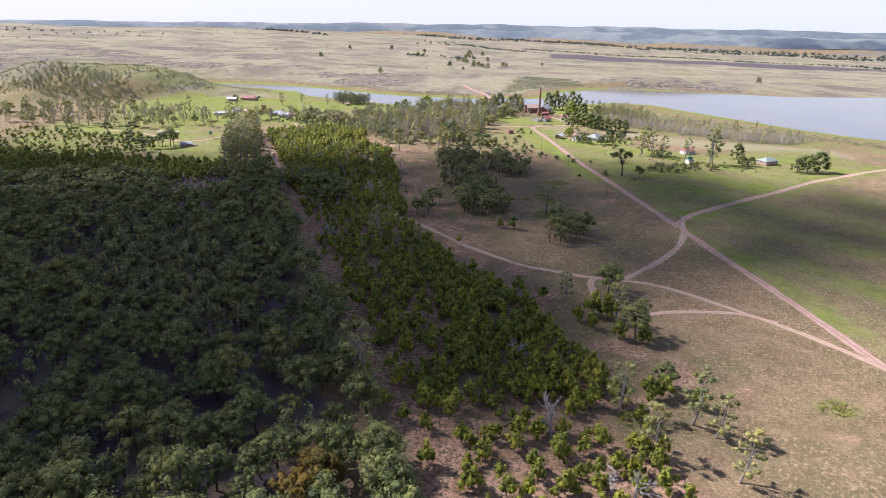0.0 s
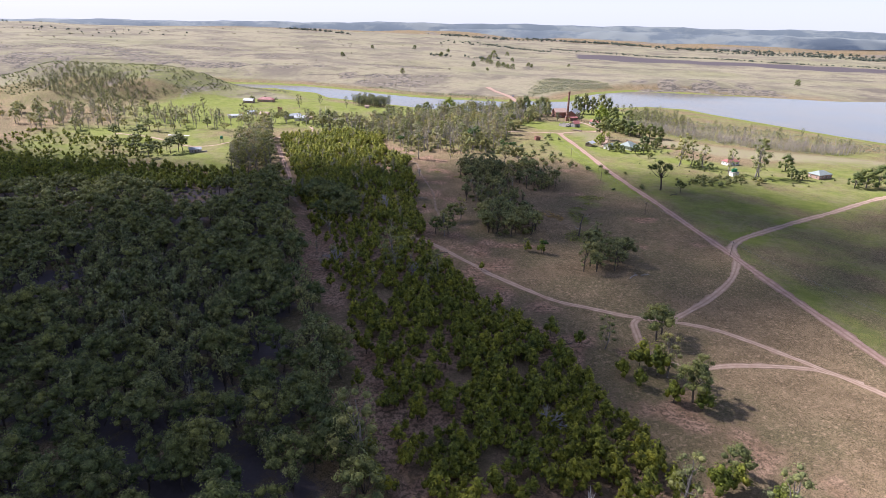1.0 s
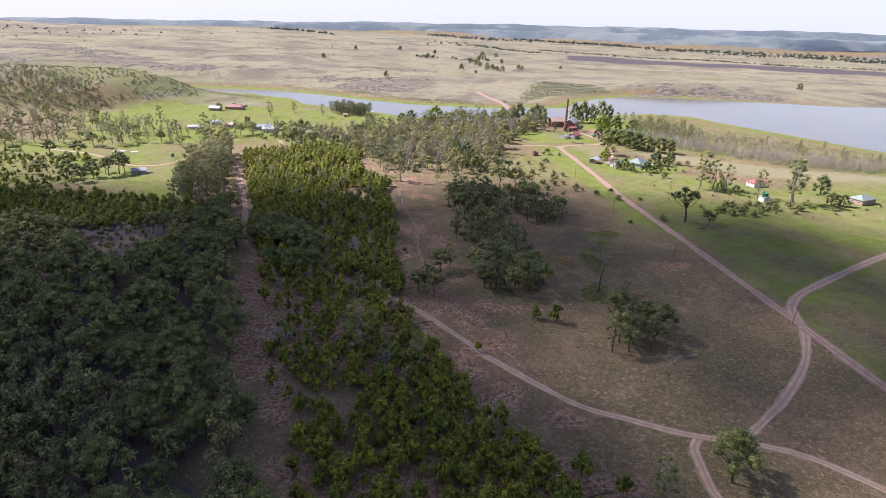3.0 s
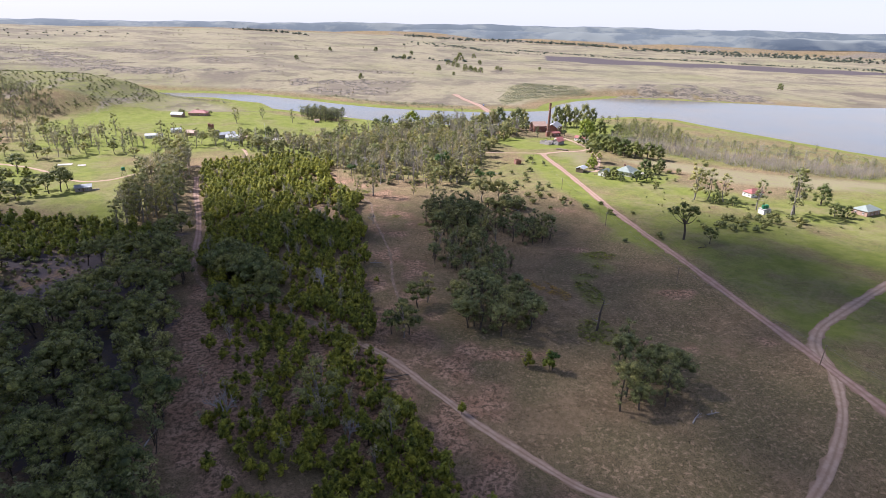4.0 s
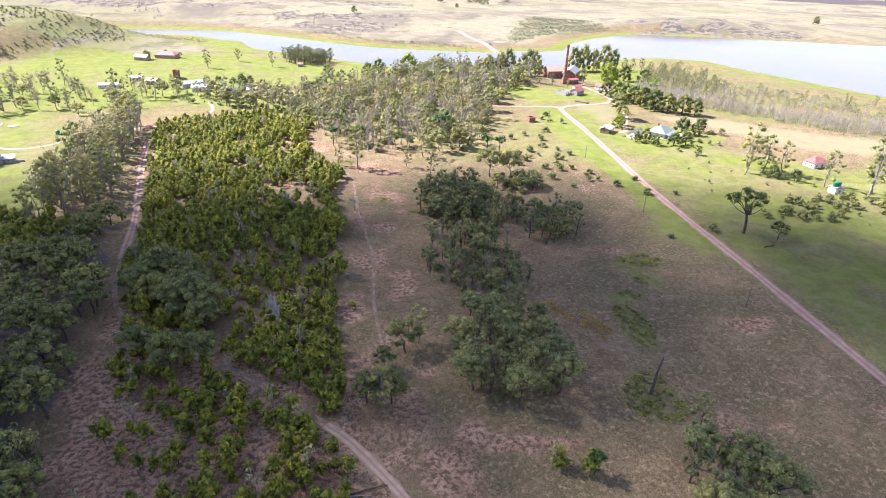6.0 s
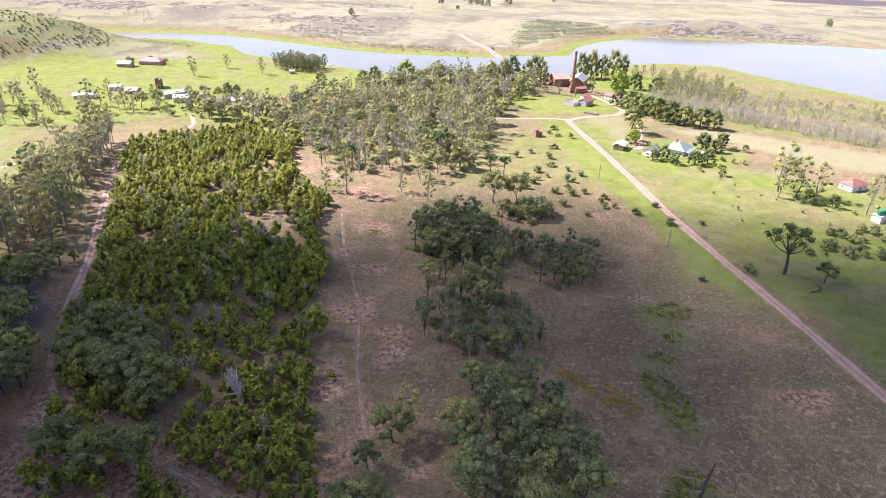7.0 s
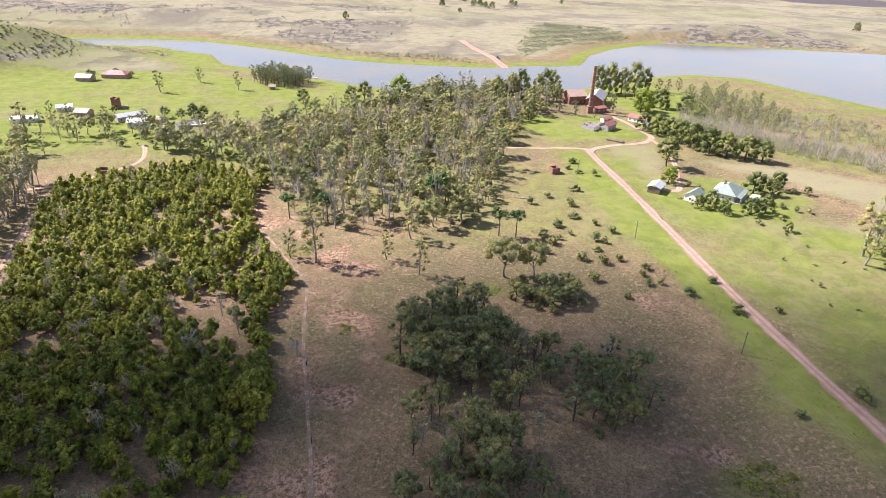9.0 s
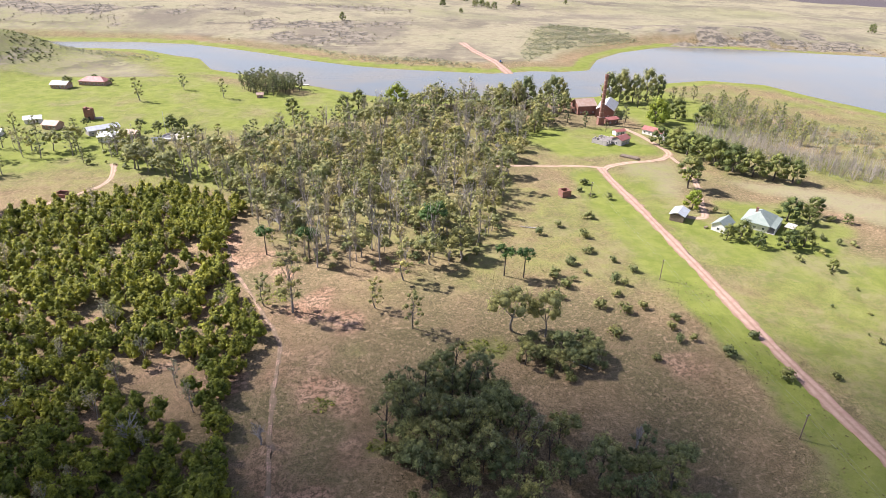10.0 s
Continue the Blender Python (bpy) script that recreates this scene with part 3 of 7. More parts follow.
def cover(x, y):
    """Cover maps: green, bare, straw, rock, dark ground, mown."""
    d = poly_distance(LAKE, x, y)
    r = np.hypot(x, y)
    far = smooth(np.where(y > 860, d, -1), 20, 70) * (y > 860)
    far = np.maximum(far, smooth(r, 1150, 1300))
    w1, w2 = waves(x, y, 60, 11), waves(x, y, 23, 12)
    green = 0.76 * soft(GREEN_EAST, x, y, 14) + 0.45 * soft(GREEN_EAST2, x, y, 25) + 0.9 * soft(GREEN_NORTH, x, y, 25) + 0.75 * soft(GREEN_WEST, x, y, 25) + soft(YARD_GREEN, x, y, 10) + 0.9 * soft(GARDEN, x, y, 6)
    green = green + 0.42 * soft(RIGHT_SHORE, x, y, 20) + 0.6 * soft([(150, 640), (212, 645), (212, 700), (170, 705), (140, 690)], x, y, 8)
    green = green + 1.1 * (1 - smooth(np.abs(x - 158), 4, 15)) * smooth(y, 330, 440) * (x < 164) * (1 - smooth(y, 600, 640))
    green = green + 0.45 * (1 - smooth(np.abs(x - 170), 2, 12)) * smooth(y, 120, 160) * (x > 164) * (1 - smooth(y, 280, 300))
    green = green + 1.2 * (1 - smooth(np.abs(d - 9), 5, 14)) * smooth(y, 500, 700) * (1 - smooth(x + 0.2 * y, 720, 900))
    for cx, cy, rx, ry in ((97, 313, 10, 14), (106, 345, 7, 18), (121, 372, 8, 9), (78, 472, 12, 6), (75, 455, 9, 5), (42, 474, 6, 4), (33, 452, 5, 4), (14, 505, 9, 7), (126, 385, 16, 8),
                           (110, 362, 6, 5), (67, 336, 7, 8), (47, 437, 5, 3), (69, 128, 8, 6), (130, 128, 10, 7), (99, 187, 7, 5), (144, 412, 12, 10)):
        green = green + 0.42 * spot(cx, cy, rx, ry, x, y)
    green = green + (0.2 * w1 + 0.1 * w2) * (green > 0.2)
    green = green + 0.55 * soft([(40, 500), (110, 505), (165, 480), (168, 600), (110, 600), (100, 540)], x, y, 25)
    green = green + 0.5 * soft([(-100, 640), (-20, 600), (10, 545), (90, 525), (130, 650), (170, 710), (100, 770), (20, 690), (-90, 668)], x, y, 15)
    green = green + 0.38 * soft([(170, 600), (262, 592), (420, 505), (420, 540), (300, 640), (240, 690), (140, 700), (130, 620)], x, y, 12) + 0.4 * soft([(-200, 600), (-100, 590), (0, 600), (10, 640), (-100, 680), (-220, 700)], x, y, 15)
    green = green * (1 - far) + far * 0.25 * smooth(waves(x, y, 500, 21), 0.1, 0.9)
    green = green + 0.34 * (1 - smooth(np.hypot((x + 392) / 1.15, y - 962), 190, 280)) * (d > 5)
    bare = 0.6 * soft([(8, 250), (45, 250), (60, 300), (45, 330), (40, 420), (45, 500), (20, 525), (0, 560), (-12, 545), (5, 500), (14, 470), (12, 400), (16, 340), (-8, 330)], x, y, 8) * (0.75 + 0.4 * w2)
    bare = bare + 0.75 * (1 - smooth(line_distance([(18, 60), (15, 110), (1, 160), (-13, 212), (-23, 246), (-32, 286), (-44, 331), (-50, 362)], x, y), 2.0, 8.0)) * (0.8 + 0.35 * w2)
    bare = bare + 0.35 * soft([(-139, 392), (-134, 406), (-107, 396), (-90, 365), (-94, 341), (-114, 342)], x, y, 8) + 0.6 * soft([(-145, 282), (-133, 290), (-113, 274), (-101, 240), (-116, 233)], x, y, 8)
    bare = bare + 0.4 * soft([(60, 90), (95, 95), (110, 130), (80, 200), (66, 215), (60, 160)], x, y, 12) * (0.7 + 0.5 * w2)
    bare = bare + 0.62 * soft([(-45, 255), (10, 262), (20, 300), (-10, 335), (-48, 345)], x, y, 12) * (0.8 + 0.4 * w2)
    bare = bare + 0.55 * soft([(25, 205), (65, 190), (72, 235), (40, 275), (22, 262)], x, y, 10) * (0.7 + 0.6 * w2)
    bare = bare + 0.4 * soft([(-8, 150), (22, 165), (26, 215), (-10, 225)], x, y, 6) + 0.25 * soft([(0, 70), (60, 70), (60, 135), (8, 150)], x, y, 10)
    bare = bare + 0.45 * soft([(-200, 60), (-20, 60), (-45, 330), (-80, 430), (-260, 430)], x, y, 12) * (0.75 + 0.5 * w2)
    bare = bare + 0.8 * spot(-210, 640, 45, 22, x, y) + 0.6 * spot(-135, 690, 45, 14, x, y) + 0.4 * spot(-150, 545, 16, 7, x, y, 15) + 0.5 * spot(218, 662, 8, 4, x, y)
    for cx, cy, rx, ry, a in ((118, 395, 10, 5, 0.6), (143, 343, 9, 4, 0.7), (106, 300, 12, 6, 0.5), (135, 460, 9, 7, 0.5), (88, 345, 14, 4, 0.5), (64, 300, 14, 4, 0.7), (-8, 527, 6, 14, 0.6),
                              (7, 462, 5, 4, 0.9), (128, 120, 22, 10, 0.4), (140, 300, 22, 8, 0.35), (270, 555, 26, 6, 0.6), (116, 640, 14, 5, 0.6)):
        bare = bare + a * spot(cx, cy, rx, ry, x, y)
    bare = bare + 0.4 * soft([(14, 90), (75, 90), (60, 210), (30, 260), (16, 350), (12, 440), (0, 520), (-10, 590), (-95, 575), (-70, 420), (-45, 350), (-20, 250), (0, 180)], x, y, 6) * (0.85 + 0.5 * w2)
    bare = bare + 0.3 * soft([(20, 520), (110, 520), (165, 440), (165, 150), (70, 100), (40, 260)], x, y, 10) * smooth(w1 + w2, 0.1, 0.9)
    bare = bare * (1 - far)
    straw = far * (1 - 0.9 * smooth(r, 3150, 3600))
    straw = straw + 0.3 * soft(RIGHT_SHORE, x, y, 20) * (w1 > 0)
    rock = np.zeros_like(x)
    band = smooth(waves(x * 0.5, y * 1.6, 220, 31) + 0.55 * waves(x, y, 60, 32), -0.1, 0.7)
    rock = rock + 0.85 * band * soft([(-900, 1080), (-200, 1085), (-60, 1060), (20, 1000), (110, 1120), (120, 1330), (-120, 1480), (-500, 1600), (-1200, 1500)], x, y, 60)
    rock = rock + 0.9 * soft([(420, 1072), (560, 1038), (660, 1006), (690, 1020), (640, 1075), (480, 1120)], x, y, 10) * (0.55 + 0.5 * waves(x, y, 30, 33))
    rock = rock + 0.8 * soft([(330, 1130), (600, 1050), (720, 1020), (700, 1100), (450, 1240)], x, y, 30) * smooth(waves(x, y, 55, 34), -0.5, 0.5)
    rock = rock + 0.6 * smooth(waves(x, y, 45, 35), 0.25, 0.9) * (1 - smooth(np.hypot((x + 372) / 1.1, y - 950), 120, 190))
    dark_ground = soft([(560, 1900), (1000, 1780), (1650, 1500), (1720, 1560), (1150, 1960), (640, 2200)], x, y, 15)
    # the floor of the gum wood gets the ploughed field's dark colour
    dark_ground = np.maximum(dark_ground, 0.72 * soft([(-100, 20), (-8, 20), (-6, 110), (-22, 180), (-40, 270), (-55, 350), (-72, 430), (-108, 442), (-230, 470), (-330, 500), (-330, 420), (-140, 110)], x, y, 9) * (0.85 + 0.35 * w2))
    wood = smooth(waves(x, y, 700, 41) + 0.5 * waves(x, y, 160, 42), -0.2, 0.5) * smooth(r, 3000, 3500)
    rock = np.maximum(rock, 0.75 * wood)
    for bed in REED_BEDS[1:4]:
        green = np.maximum(green, 0.32 * soft(bed, x, y, 8))
        rock = rock * (1 - soft(bed, x, y, 8))
    mown = 0.7 * soft(MOWN_A, x, y, 8) + 0.75 * soft(MOWN_B, x, y, 10) + 0.75 * soft(MOWN_C, x, y, 8)
    green = np.where(d < 3, 0.6, green)
    a = np.stack([green, bare, straw], -1).clip(0, 1)
    b = np.stack([rock, dark_ground, mown], -1).clip(0, 1)
    return a, b


def axis_lines(fine0, fine1, step, mid0, mid1, mid, lo, hi):
    v = list(np.arange(fine0, fine1 + step, step))
    for sign, a, b in ((1, mid1, hi), (-1, mid0, lo)):
        x, s = (v[-1], mid) if sign > 0 else (v[0], mid)
        out = []
        while (x < b) if sign > 0 else (x > b):
            x += sign * s
            out.append(x)
            if (x > a) if sign > 0 else (x < a):
                s *= 1.1
        v = v + out if sign > 0 else out[::-1] + v
    return np.array(v)


def build_ground():
    gx = axis_lines(-190, 280, 4.0, -560, 760, 9.0, -4200, 4600)
    gy = axis_lines(60, 720, 4.0, 20, 1240, 9.0, -1200, 5000)
    xx, yy = np.meshgrid(gx, gy)
    x, y = xx.ravel(), yy.ravel()
    z = height(x, y)
    n, mrow = len(gx), len(gy)
    i = (np.arange(mrow - 1)[:, None] * n + np.arange(n - 1)[None]).ravel()
    f = np.stack([i, i + 1, i + n + 1, i + n], 1)
    me = np_mesh("ground", np.stack([x, y, z], 1), f, (M_GROUND,))
    for name, c in zip(("cover_a", "cover_b"), cover(x, y)):
        at = me.attributes.new(name, "FLOAT_COLOR", "POINT")
        at.data.foreach_set("color", np.concatenate([c, np.ones((len(c), 1))], 1).astype(np.float32).ravel())
    me.polygons.foreach_set("use_smooth", np.ones(len(f), bool))
    tagged(new("ground", me), "dry grassland with bare red earth, green meadows and straw hills", "ground", kind="structure")


def build_lake():
    """One level sheet; the shore is where the land rises out of it."""
    gx, gy = np.linspace(-900, 1700, 27), np.linspace(260, 1140, 12)
    xx, yy = np.meshgrid(gx, gy)
    n = len(gx)
    i = (np.arange(len(gy) - 1)[:, None] * n + np.arange(n - 1)[None]).ravel()
    me = np_mesh("water", np.stack([xx.ravel(), yy.ravel(), np.full(xx.size, WATER_Z)], 1), np.stack([i, i + 1, i + n + 1, i + n], 1), (M_WATER,))
    tagged(new("water", me), "calm grey-blue reservoir with brown shallows", "water", kind="structure")


def spline(line, step):
    """Points along a smooth curve through the line's points."""
    p = np.array([line[0], *line, line[-1]], float)
    out = []
    for a, b, c, d in zip(p, p[1:], p[2:], p[3:]):
        n = max(2, int(np.linalg.norm(c - b) / step))
        for t in np.arange(n) / n:
            out.append(0.5 * (2 * b + (c - a) * t + (2 * a - 5 * b + 4 * c - d) * t * t + (3 * b - a - 3 * c + d) * t ** 3))
    out.append(p[-1])
    return np.array(out)


def strip(name, line, width, material, label, lift=0.09, wander=0.35, kind="structure", category="road"):
    """A dirt road: a low ribbon on the ground with ragged rims."""
    c = spline(line, 2.5)
    tan = np.gradient(c, axis=0)
    tan /= np.linalg.norm(tan, axis=1, keepdims=True) + 1e-9
    nor = np.stack([tan[:, 1], -tan[:, 0]], 1)
    cols = np.array([-1.0, -0.8, -0.45, 0.0, 0.45, 0.8, 1.0])
    r = np.random.default_rng(len(line) * 31 + int(width * 10))
    n, k = len(c), len(cols)
    half = width / 2 * (1 + 0.12 * np.sin(np.arange(n) * 0.35))
    off = cols[None] * half[:, None] + np.where(np.abs(cols) == 1, r.normal(0, wander, (n, k)), 0)
    x, y = c[:, :1] + nor[:, :1] * off, c[:, 1:] + nor[:, 1:] * off
    z = height(x.ravel(), y.ravel()).reshape(n, k) + lift * np.array([0.25, 0.9, 0.55, 1.0, 0.55, 0.9, 0.25])
    i = (np.arange(n - 1)[:, None] * k + np.arange(k - 1)[None]).ravel()
    f = np.stack([i, i + 1, i + k + 1, i + k], 1)
    me = np_mesh(name, np.stack([x, y, z], -1).reshape(-1, 3), f, (material,))
    at = me.attributes.new("across", "FLOAT", "POINT")
    at.data.foreach_set("value", np.tile(cols, n).astype(np.float32))
    me.polygons.foreach_set("use_smooth", np.ones(len(f), bool))
    return tagged(new(name, me), label, category, kind=kind)


build_ground()
build_lake()
strip("road", MAIN_ROAD, 4.6, M_ROAD, "straight red dirt road with worn wheel lines", 0.12)
strip("road", YARD_ROAD, 3.6, M_TRACK, "sandy farm road curving into the brickyard", 0.10)
strip("road", WEST_ROAD, 2.4, M_TRACK, "faint sandy side track towards the wood", 0.08)
strip("road", EAST_ROAD, 4.6, M_TRACK, "sandy dirt road branching across the green field", 0.09)
strip("road", LINK_ROAD, 3.4, M_TRACK, "sandy link between the road and the track", 0.07)
strip("road", TRACK_WEST, 2.4, M_FAINT, "overgrown sandy track bending through the wattles", 0.07)
strip("road", TRACK, 2.9, M_TRACK, "sandy two-rut track across the dry grass", 0.10)
strip("road", FOREST_TRACK, 3.4, M_ROAD, "straight red track between trees", 0.08)
strip("road", LOOP_TRACK, 2.8, M_TRACK, "faint two-rut loop in the dry grass", 0.06)
strip("road", FOOTPATH, 1.15, M_FAINT, "narrow eroded sandy footpath", 0.06, 0.3)
strip("road", CLEAR_TRACK, 2.6, M_TRACK, "sandy track through the clearing", 0.07)
strip("road", DRIVE, 3.0, M_TRACK, "pale drive beside the farm garden", 0.06)
strip("road", RAMP, 9.0, M_ROAD, "red earth ramp running down to the water", 0.5, 0.8)


# ---- a bank of cumulus, out of sight overhead, whose shade lies on the wood ----
def build_cloud(name, poly, altitude, radius, seed, label, vapour=None):
    r = np.random.default_rng(seed)
    up = TO_SUN / TO_SUN.z * altitude
    xs, ys = [p[0] for p in poly], [p[1] for p in poly]
    pts = np.stack([r.uniform(min(xs), max(xs), 6000), r.uniform(min(ys), max(ys), 6000)], 1)
    kept = pts[:0]
    for q in pts[poly_distance(poly, pts[:, 0], pts[:, 1]) < -radius * 0.55]:
        if not len(kept) or np.hypot(*(kept - q).T).min() > radius * 0.62:
            kept = np.concatenate([kept, q[None]])
    pts = kept
    bm = bmesh.new()
    for q in pts:
        s = radius * r.uniform(0.8, 1.1)
        made = bmesh.ops.create_icosphere(bm, subdivisions=2, radius=s)
        lift = r.uniform(-0.1, 0.35) * s
        for v in made["verts"]:
            k = 1 + 0.16 * noise.noise(v.co * (2.2 / s) + Vector((q[0], q[1], 0)))
            v.co = Vector((q[0] + up.x, q[1] + up.y, altitude + lift)) + Vector((v.co.x * k, v.co.y * k, max(v.co.z * k * 0.7, -0.25 * s)))
    me = bpy.data.meshes.new(name)
    bm.to_mesh(me)
    bm.free()
    me.materials.append(vapour or M_CLOUD)
    me.polygons.foreach_set("use_smooth", np.ones(len(me.polygons), bool))
    return tagged(new(name, me), label, "cloud", kind="structure")


build_cloud("cloud", [(360, 322), (360, 345), (280, 390), (217, 444), (167, 476), (110, 490), (50, 490), (-40, 470), (-180, 495), (-310, 533), (-420, 560), (-460, 330), (-420, 20), (-120, 10), (-62, 30), (-44, 80), (-32, 112),
                      (2, 114), (66, 118), (66, 290), (38, 310), (38, 374), (112, 388), (200, 372), (300, 334)], 1500.0, 44.0, 3, "white cumulus bank drifting high over the wood")
build_cloud("cloud", [(34, 122), (60, 120), (98, 156), (156, 180), (231, 205), (330, 225), (360, 345), (300, 375), (217, 404), (110, 416), (12, 420), (10, 330), (40, 290)], 1560.0, 44.0, 8, "thin ragged rim of the cumulus bank", M_WISP)
# an extra unseen layer, added to darken the near wood and wattles
build_cloud("cloud", [(-420, 335), (-420, 20), (-120, 10), (-75, 34), (-58, 82), (-44, 112), (2, 114), (66, 118), (66, 230), (0, 300), (-60, 340), (-200, 345)], 1640.0, 40.0, 5, "unseen upper cloud layer added to deepen shade on the near wood")
build_cloud("cloud", [(2300, 3500), (2700, 3150), (3000, 2900), (3200, 3050), (2900, 3400), (2500, 3750)], 1500.0, 150.0, 4, "white cumulus cloud over the far hills")


# ---- blue ridges on the horizon ----
def build_ridges():
    m, nt, p, out = nodes_of("haze_glow_ridge")
    tc = nt.nodes.new("ShaderNodeTexCoord").outputs["Object"]
    f = ramp_of(nt, noise_of(nt, 0.0035, 6, 0.65, tc), 0.44, 0.58)
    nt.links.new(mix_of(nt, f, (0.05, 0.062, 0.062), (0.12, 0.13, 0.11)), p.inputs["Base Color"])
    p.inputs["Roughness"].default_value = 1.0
    # a faint blue emission stands in for the haze of distance
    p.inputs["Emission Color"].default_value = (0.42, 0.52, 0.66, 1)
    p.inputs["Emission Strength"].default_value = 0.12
    for k, (reach, depth, lift, seed, az0, az1) in enumerate(((4620, 300, 0.0, 71, -75, 70), (4250, 320, -38.0, 72, 4, 70))):
        az = np.radians(np.linspace(az0, az1, 220))
        rows = []
        base = np.interp(np.degrees(az), AZ, RELIEF[-1]) + lift
        crest = base + 3.5 * np.sin(az * 31 + seed) + 2.5 * np.sin(az * 83 + 2 * seed) + 1.2 * np.sin(az * 190)
        for q, s in ((0.0, -0.2), (0.25, 0.35), (0.5, 0.72), (0.75, 0.93), (1.0, 1.0)):
            r = reach + depth * q + 30 * np.sin(az * 60 + q * 9 + seed)
            rows.append(np.stack([r * np.sin(az), r * np.cos(az), crest * s + 4 * np.sin(az * 140 + q * 20) * (q < 0.9)], 1))
        n = len(az)
        i = (np.arange(len(rows) - 1)[:, None] * n + np.arange(n - 1)[None]).ravel()
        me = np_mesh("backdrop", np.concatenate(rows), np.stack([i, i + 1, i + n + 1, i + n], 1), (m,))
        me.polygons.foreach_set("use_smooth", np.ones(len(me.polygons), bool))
        tagged(new("backdrop", me), "horizon ridge with blue haze put in as a glow", "hills", kind="structure")


build_ridges()


# ---- trees and shrubs ----
def tube(pts, rads, n=5):
    """A tapered tube along a line: vertices and triangles."""
    pts, rads = np.array(pts, float), np.array(rads, float)
    tan = np.gradient(pts, axis=0)
    tan /= np.linalg.norm(tan, axis=1, keepdims=True) + 1e-9
    ref = np.where(np.abs(tan[:, 2:]) > 0.9, [[1.0, 0, 0]], [[0, 0, 1.0]])
    u = np.cross(tan, ref)
    u /= np.linalg.norm(u, axis=1, keepdims=True) + 1e-9
    v = np.cross(tan, u)
    a = np.arange(n) * 2 * math.pi / n
    ring = pts[:, None] + rads[:, None, None] * (np.cos(a)[None, :, None] * u[:, None] + np.sin(a)[None, :, None] * v[:, None])
    i, j = np.arange(len(pts) - 1)[:, None] * n, np.arange(n)[None]
    k = (j + 1) % n
    f = np.stack([i + j, i + k, i + n + k, i + j, i + n + k, i + n + j], -1).reshape(-1, 3)
    return ring.reshape(-1, 3), f


def join(pieces):
    vs, fs, base = [], [], 0
    for v, f in pieces:
        vs.append(v)
        fs.append(f + base)
        base += len(v)
    return np.concatenate(vs), np.concatenate(fs)


def weld(pieces):
    """Join limbs to the first stem: each is tied to its nearest vertices by a small web at the crotch."""
    v, f = pieces[0]
    for w, g in pieces[1:]:
        a, b = np.argsort(((v - w[0]) ** 2).sum(1))[:2]
        n = len(v)
        f = np.concatenate([f, g + n, [[a, b, n], [b, n + 1, n]]])
        v = np.concatenate([v, w])
    return v, f


def clumps(pos, nor, size, r, long=1.5):
    """Sprigs of leaves: slender three-cornered blades at pos, facing about along nor."""
    n = len(pos)
    nor = nor + r.normal(0, 0.24, (n, 3))
    nor /= np.linalg.norm(nor, axis=1, keepdims=True) + 1e-9
    u = np.cross(nor, r.normal(0, 1, (n, 3)))
    u /= np.linalg.norm(u, axis=1, keepdims=True) + 1e-9
    v = np.cross(nor, u)
    s = (size * r.uniform(0.6, 1.35, n))[:, None]
    a, b = u * s * 0.5, v * s * 0.5 * long
    j = [r.uniform(0.6, 1.2, (n, 1)) for _ in range(3)]
    vs = np.stack([pos - a * j[0] - b * j[1], pos + a * j[2] - b * j[0] * 0.6, pos + b * j[1] + nor * s * 0.3], 1).reshape(-1, 3)
    return vs, np.arange(3 * n).reshape(-1, 3)


def icosahedron():
    bm = bmesh.new()
    bmesh.ops.create_icosphere(bm, subdivisions=1, radius=1.0)
    v, f = np.array([x.co[:] for x in bm.verts]), np.array([[x.index for x in q.verts] for q in bm.faces])
    bm.free()
    return v, f


ICO = icosahedron()


DETAIL = [1.0]          # below 1: the plainer crowns of trees that stay far off


def crown(puffs, count, size, r, hang=0.0, low=-0.55, fill=0.5, core=0.64, buds=4):
    """Puffs (x, y, z, rx, rz) of foliage: sprigs cluster in smaller buds on the upper side of each puff's inner mass."""
    far = DETAIL[0] < 1
    if far:
        count, size, buds = int(count * DETAIL[0]), size * 1.45, min(buds, 2)
    p = [tuple(q) for q in puffs]
    if core:
        for x, y, z, rx, rz in puffs:
            for _ in range(buds):
                d = r.normal(0, 1, 3) + (0.5 * x / (abs(x) + abs(y) + 1), 0.5 * y / (abs(x) + abs(y) + 1), 0.75)
                d /= np.linalg.norm(d)
                q = r.uniform(0.4, 0.6)
                p.append((x + d[0] * rx * 0.72, y + d[1] * rx * 0.72, z + d[2] * rz * 0.72, rx * q, rz * q))
    p = np.array(p, float)
    w = p[:, 3] * (p[:, 3] + p[:, 4]) * np.where(np.arange(len(p)) < len(puffs), 0.6, 1.6)
    k = r.choice(len(p), count, p=w / w.sum())
    d = r.normal(0, 1, (count * 3, 3))
    d /= np.linalg.norm(d, axis=1, keepdims=True)
    d = d[d[:, 2] > low][:count]
    k = k[:len(d)]
    rad = (1.12 - fill * r.uniform(0, 1, len(d)) ** 1.5) * (1 + 0.16 * np.sin(d[:, 0] * 7 + k) * np.cos(d[:, 1] * 6 + 2 * k))
    pos = p[k, :3] + d * np.stack([p[k, 3], p[k, 3], p[k, 4]], 1) * rad[:, None]
    pos[:, 2] -= hang * r.uniform(0, 1, len(d)) ** 2
    leaves = clumps(pos, d + np.array([0, 0, 0.6]), size, r)
    if not core:
        return leaves
    mass = []
    for x, y, z, rx, rz in puffs:
        v = ICO[0] * r.uniform(0.82, 1.16, (len(ICO[0]), 1)) * core
        mass.append((v * (rx, rx, rz) + (x, y, z), ICO[1]))
    v, f = join(mass)
    return np.concatenate([v, leaves[0]]), np.concatenate([f, leaves[1] + len(v)])


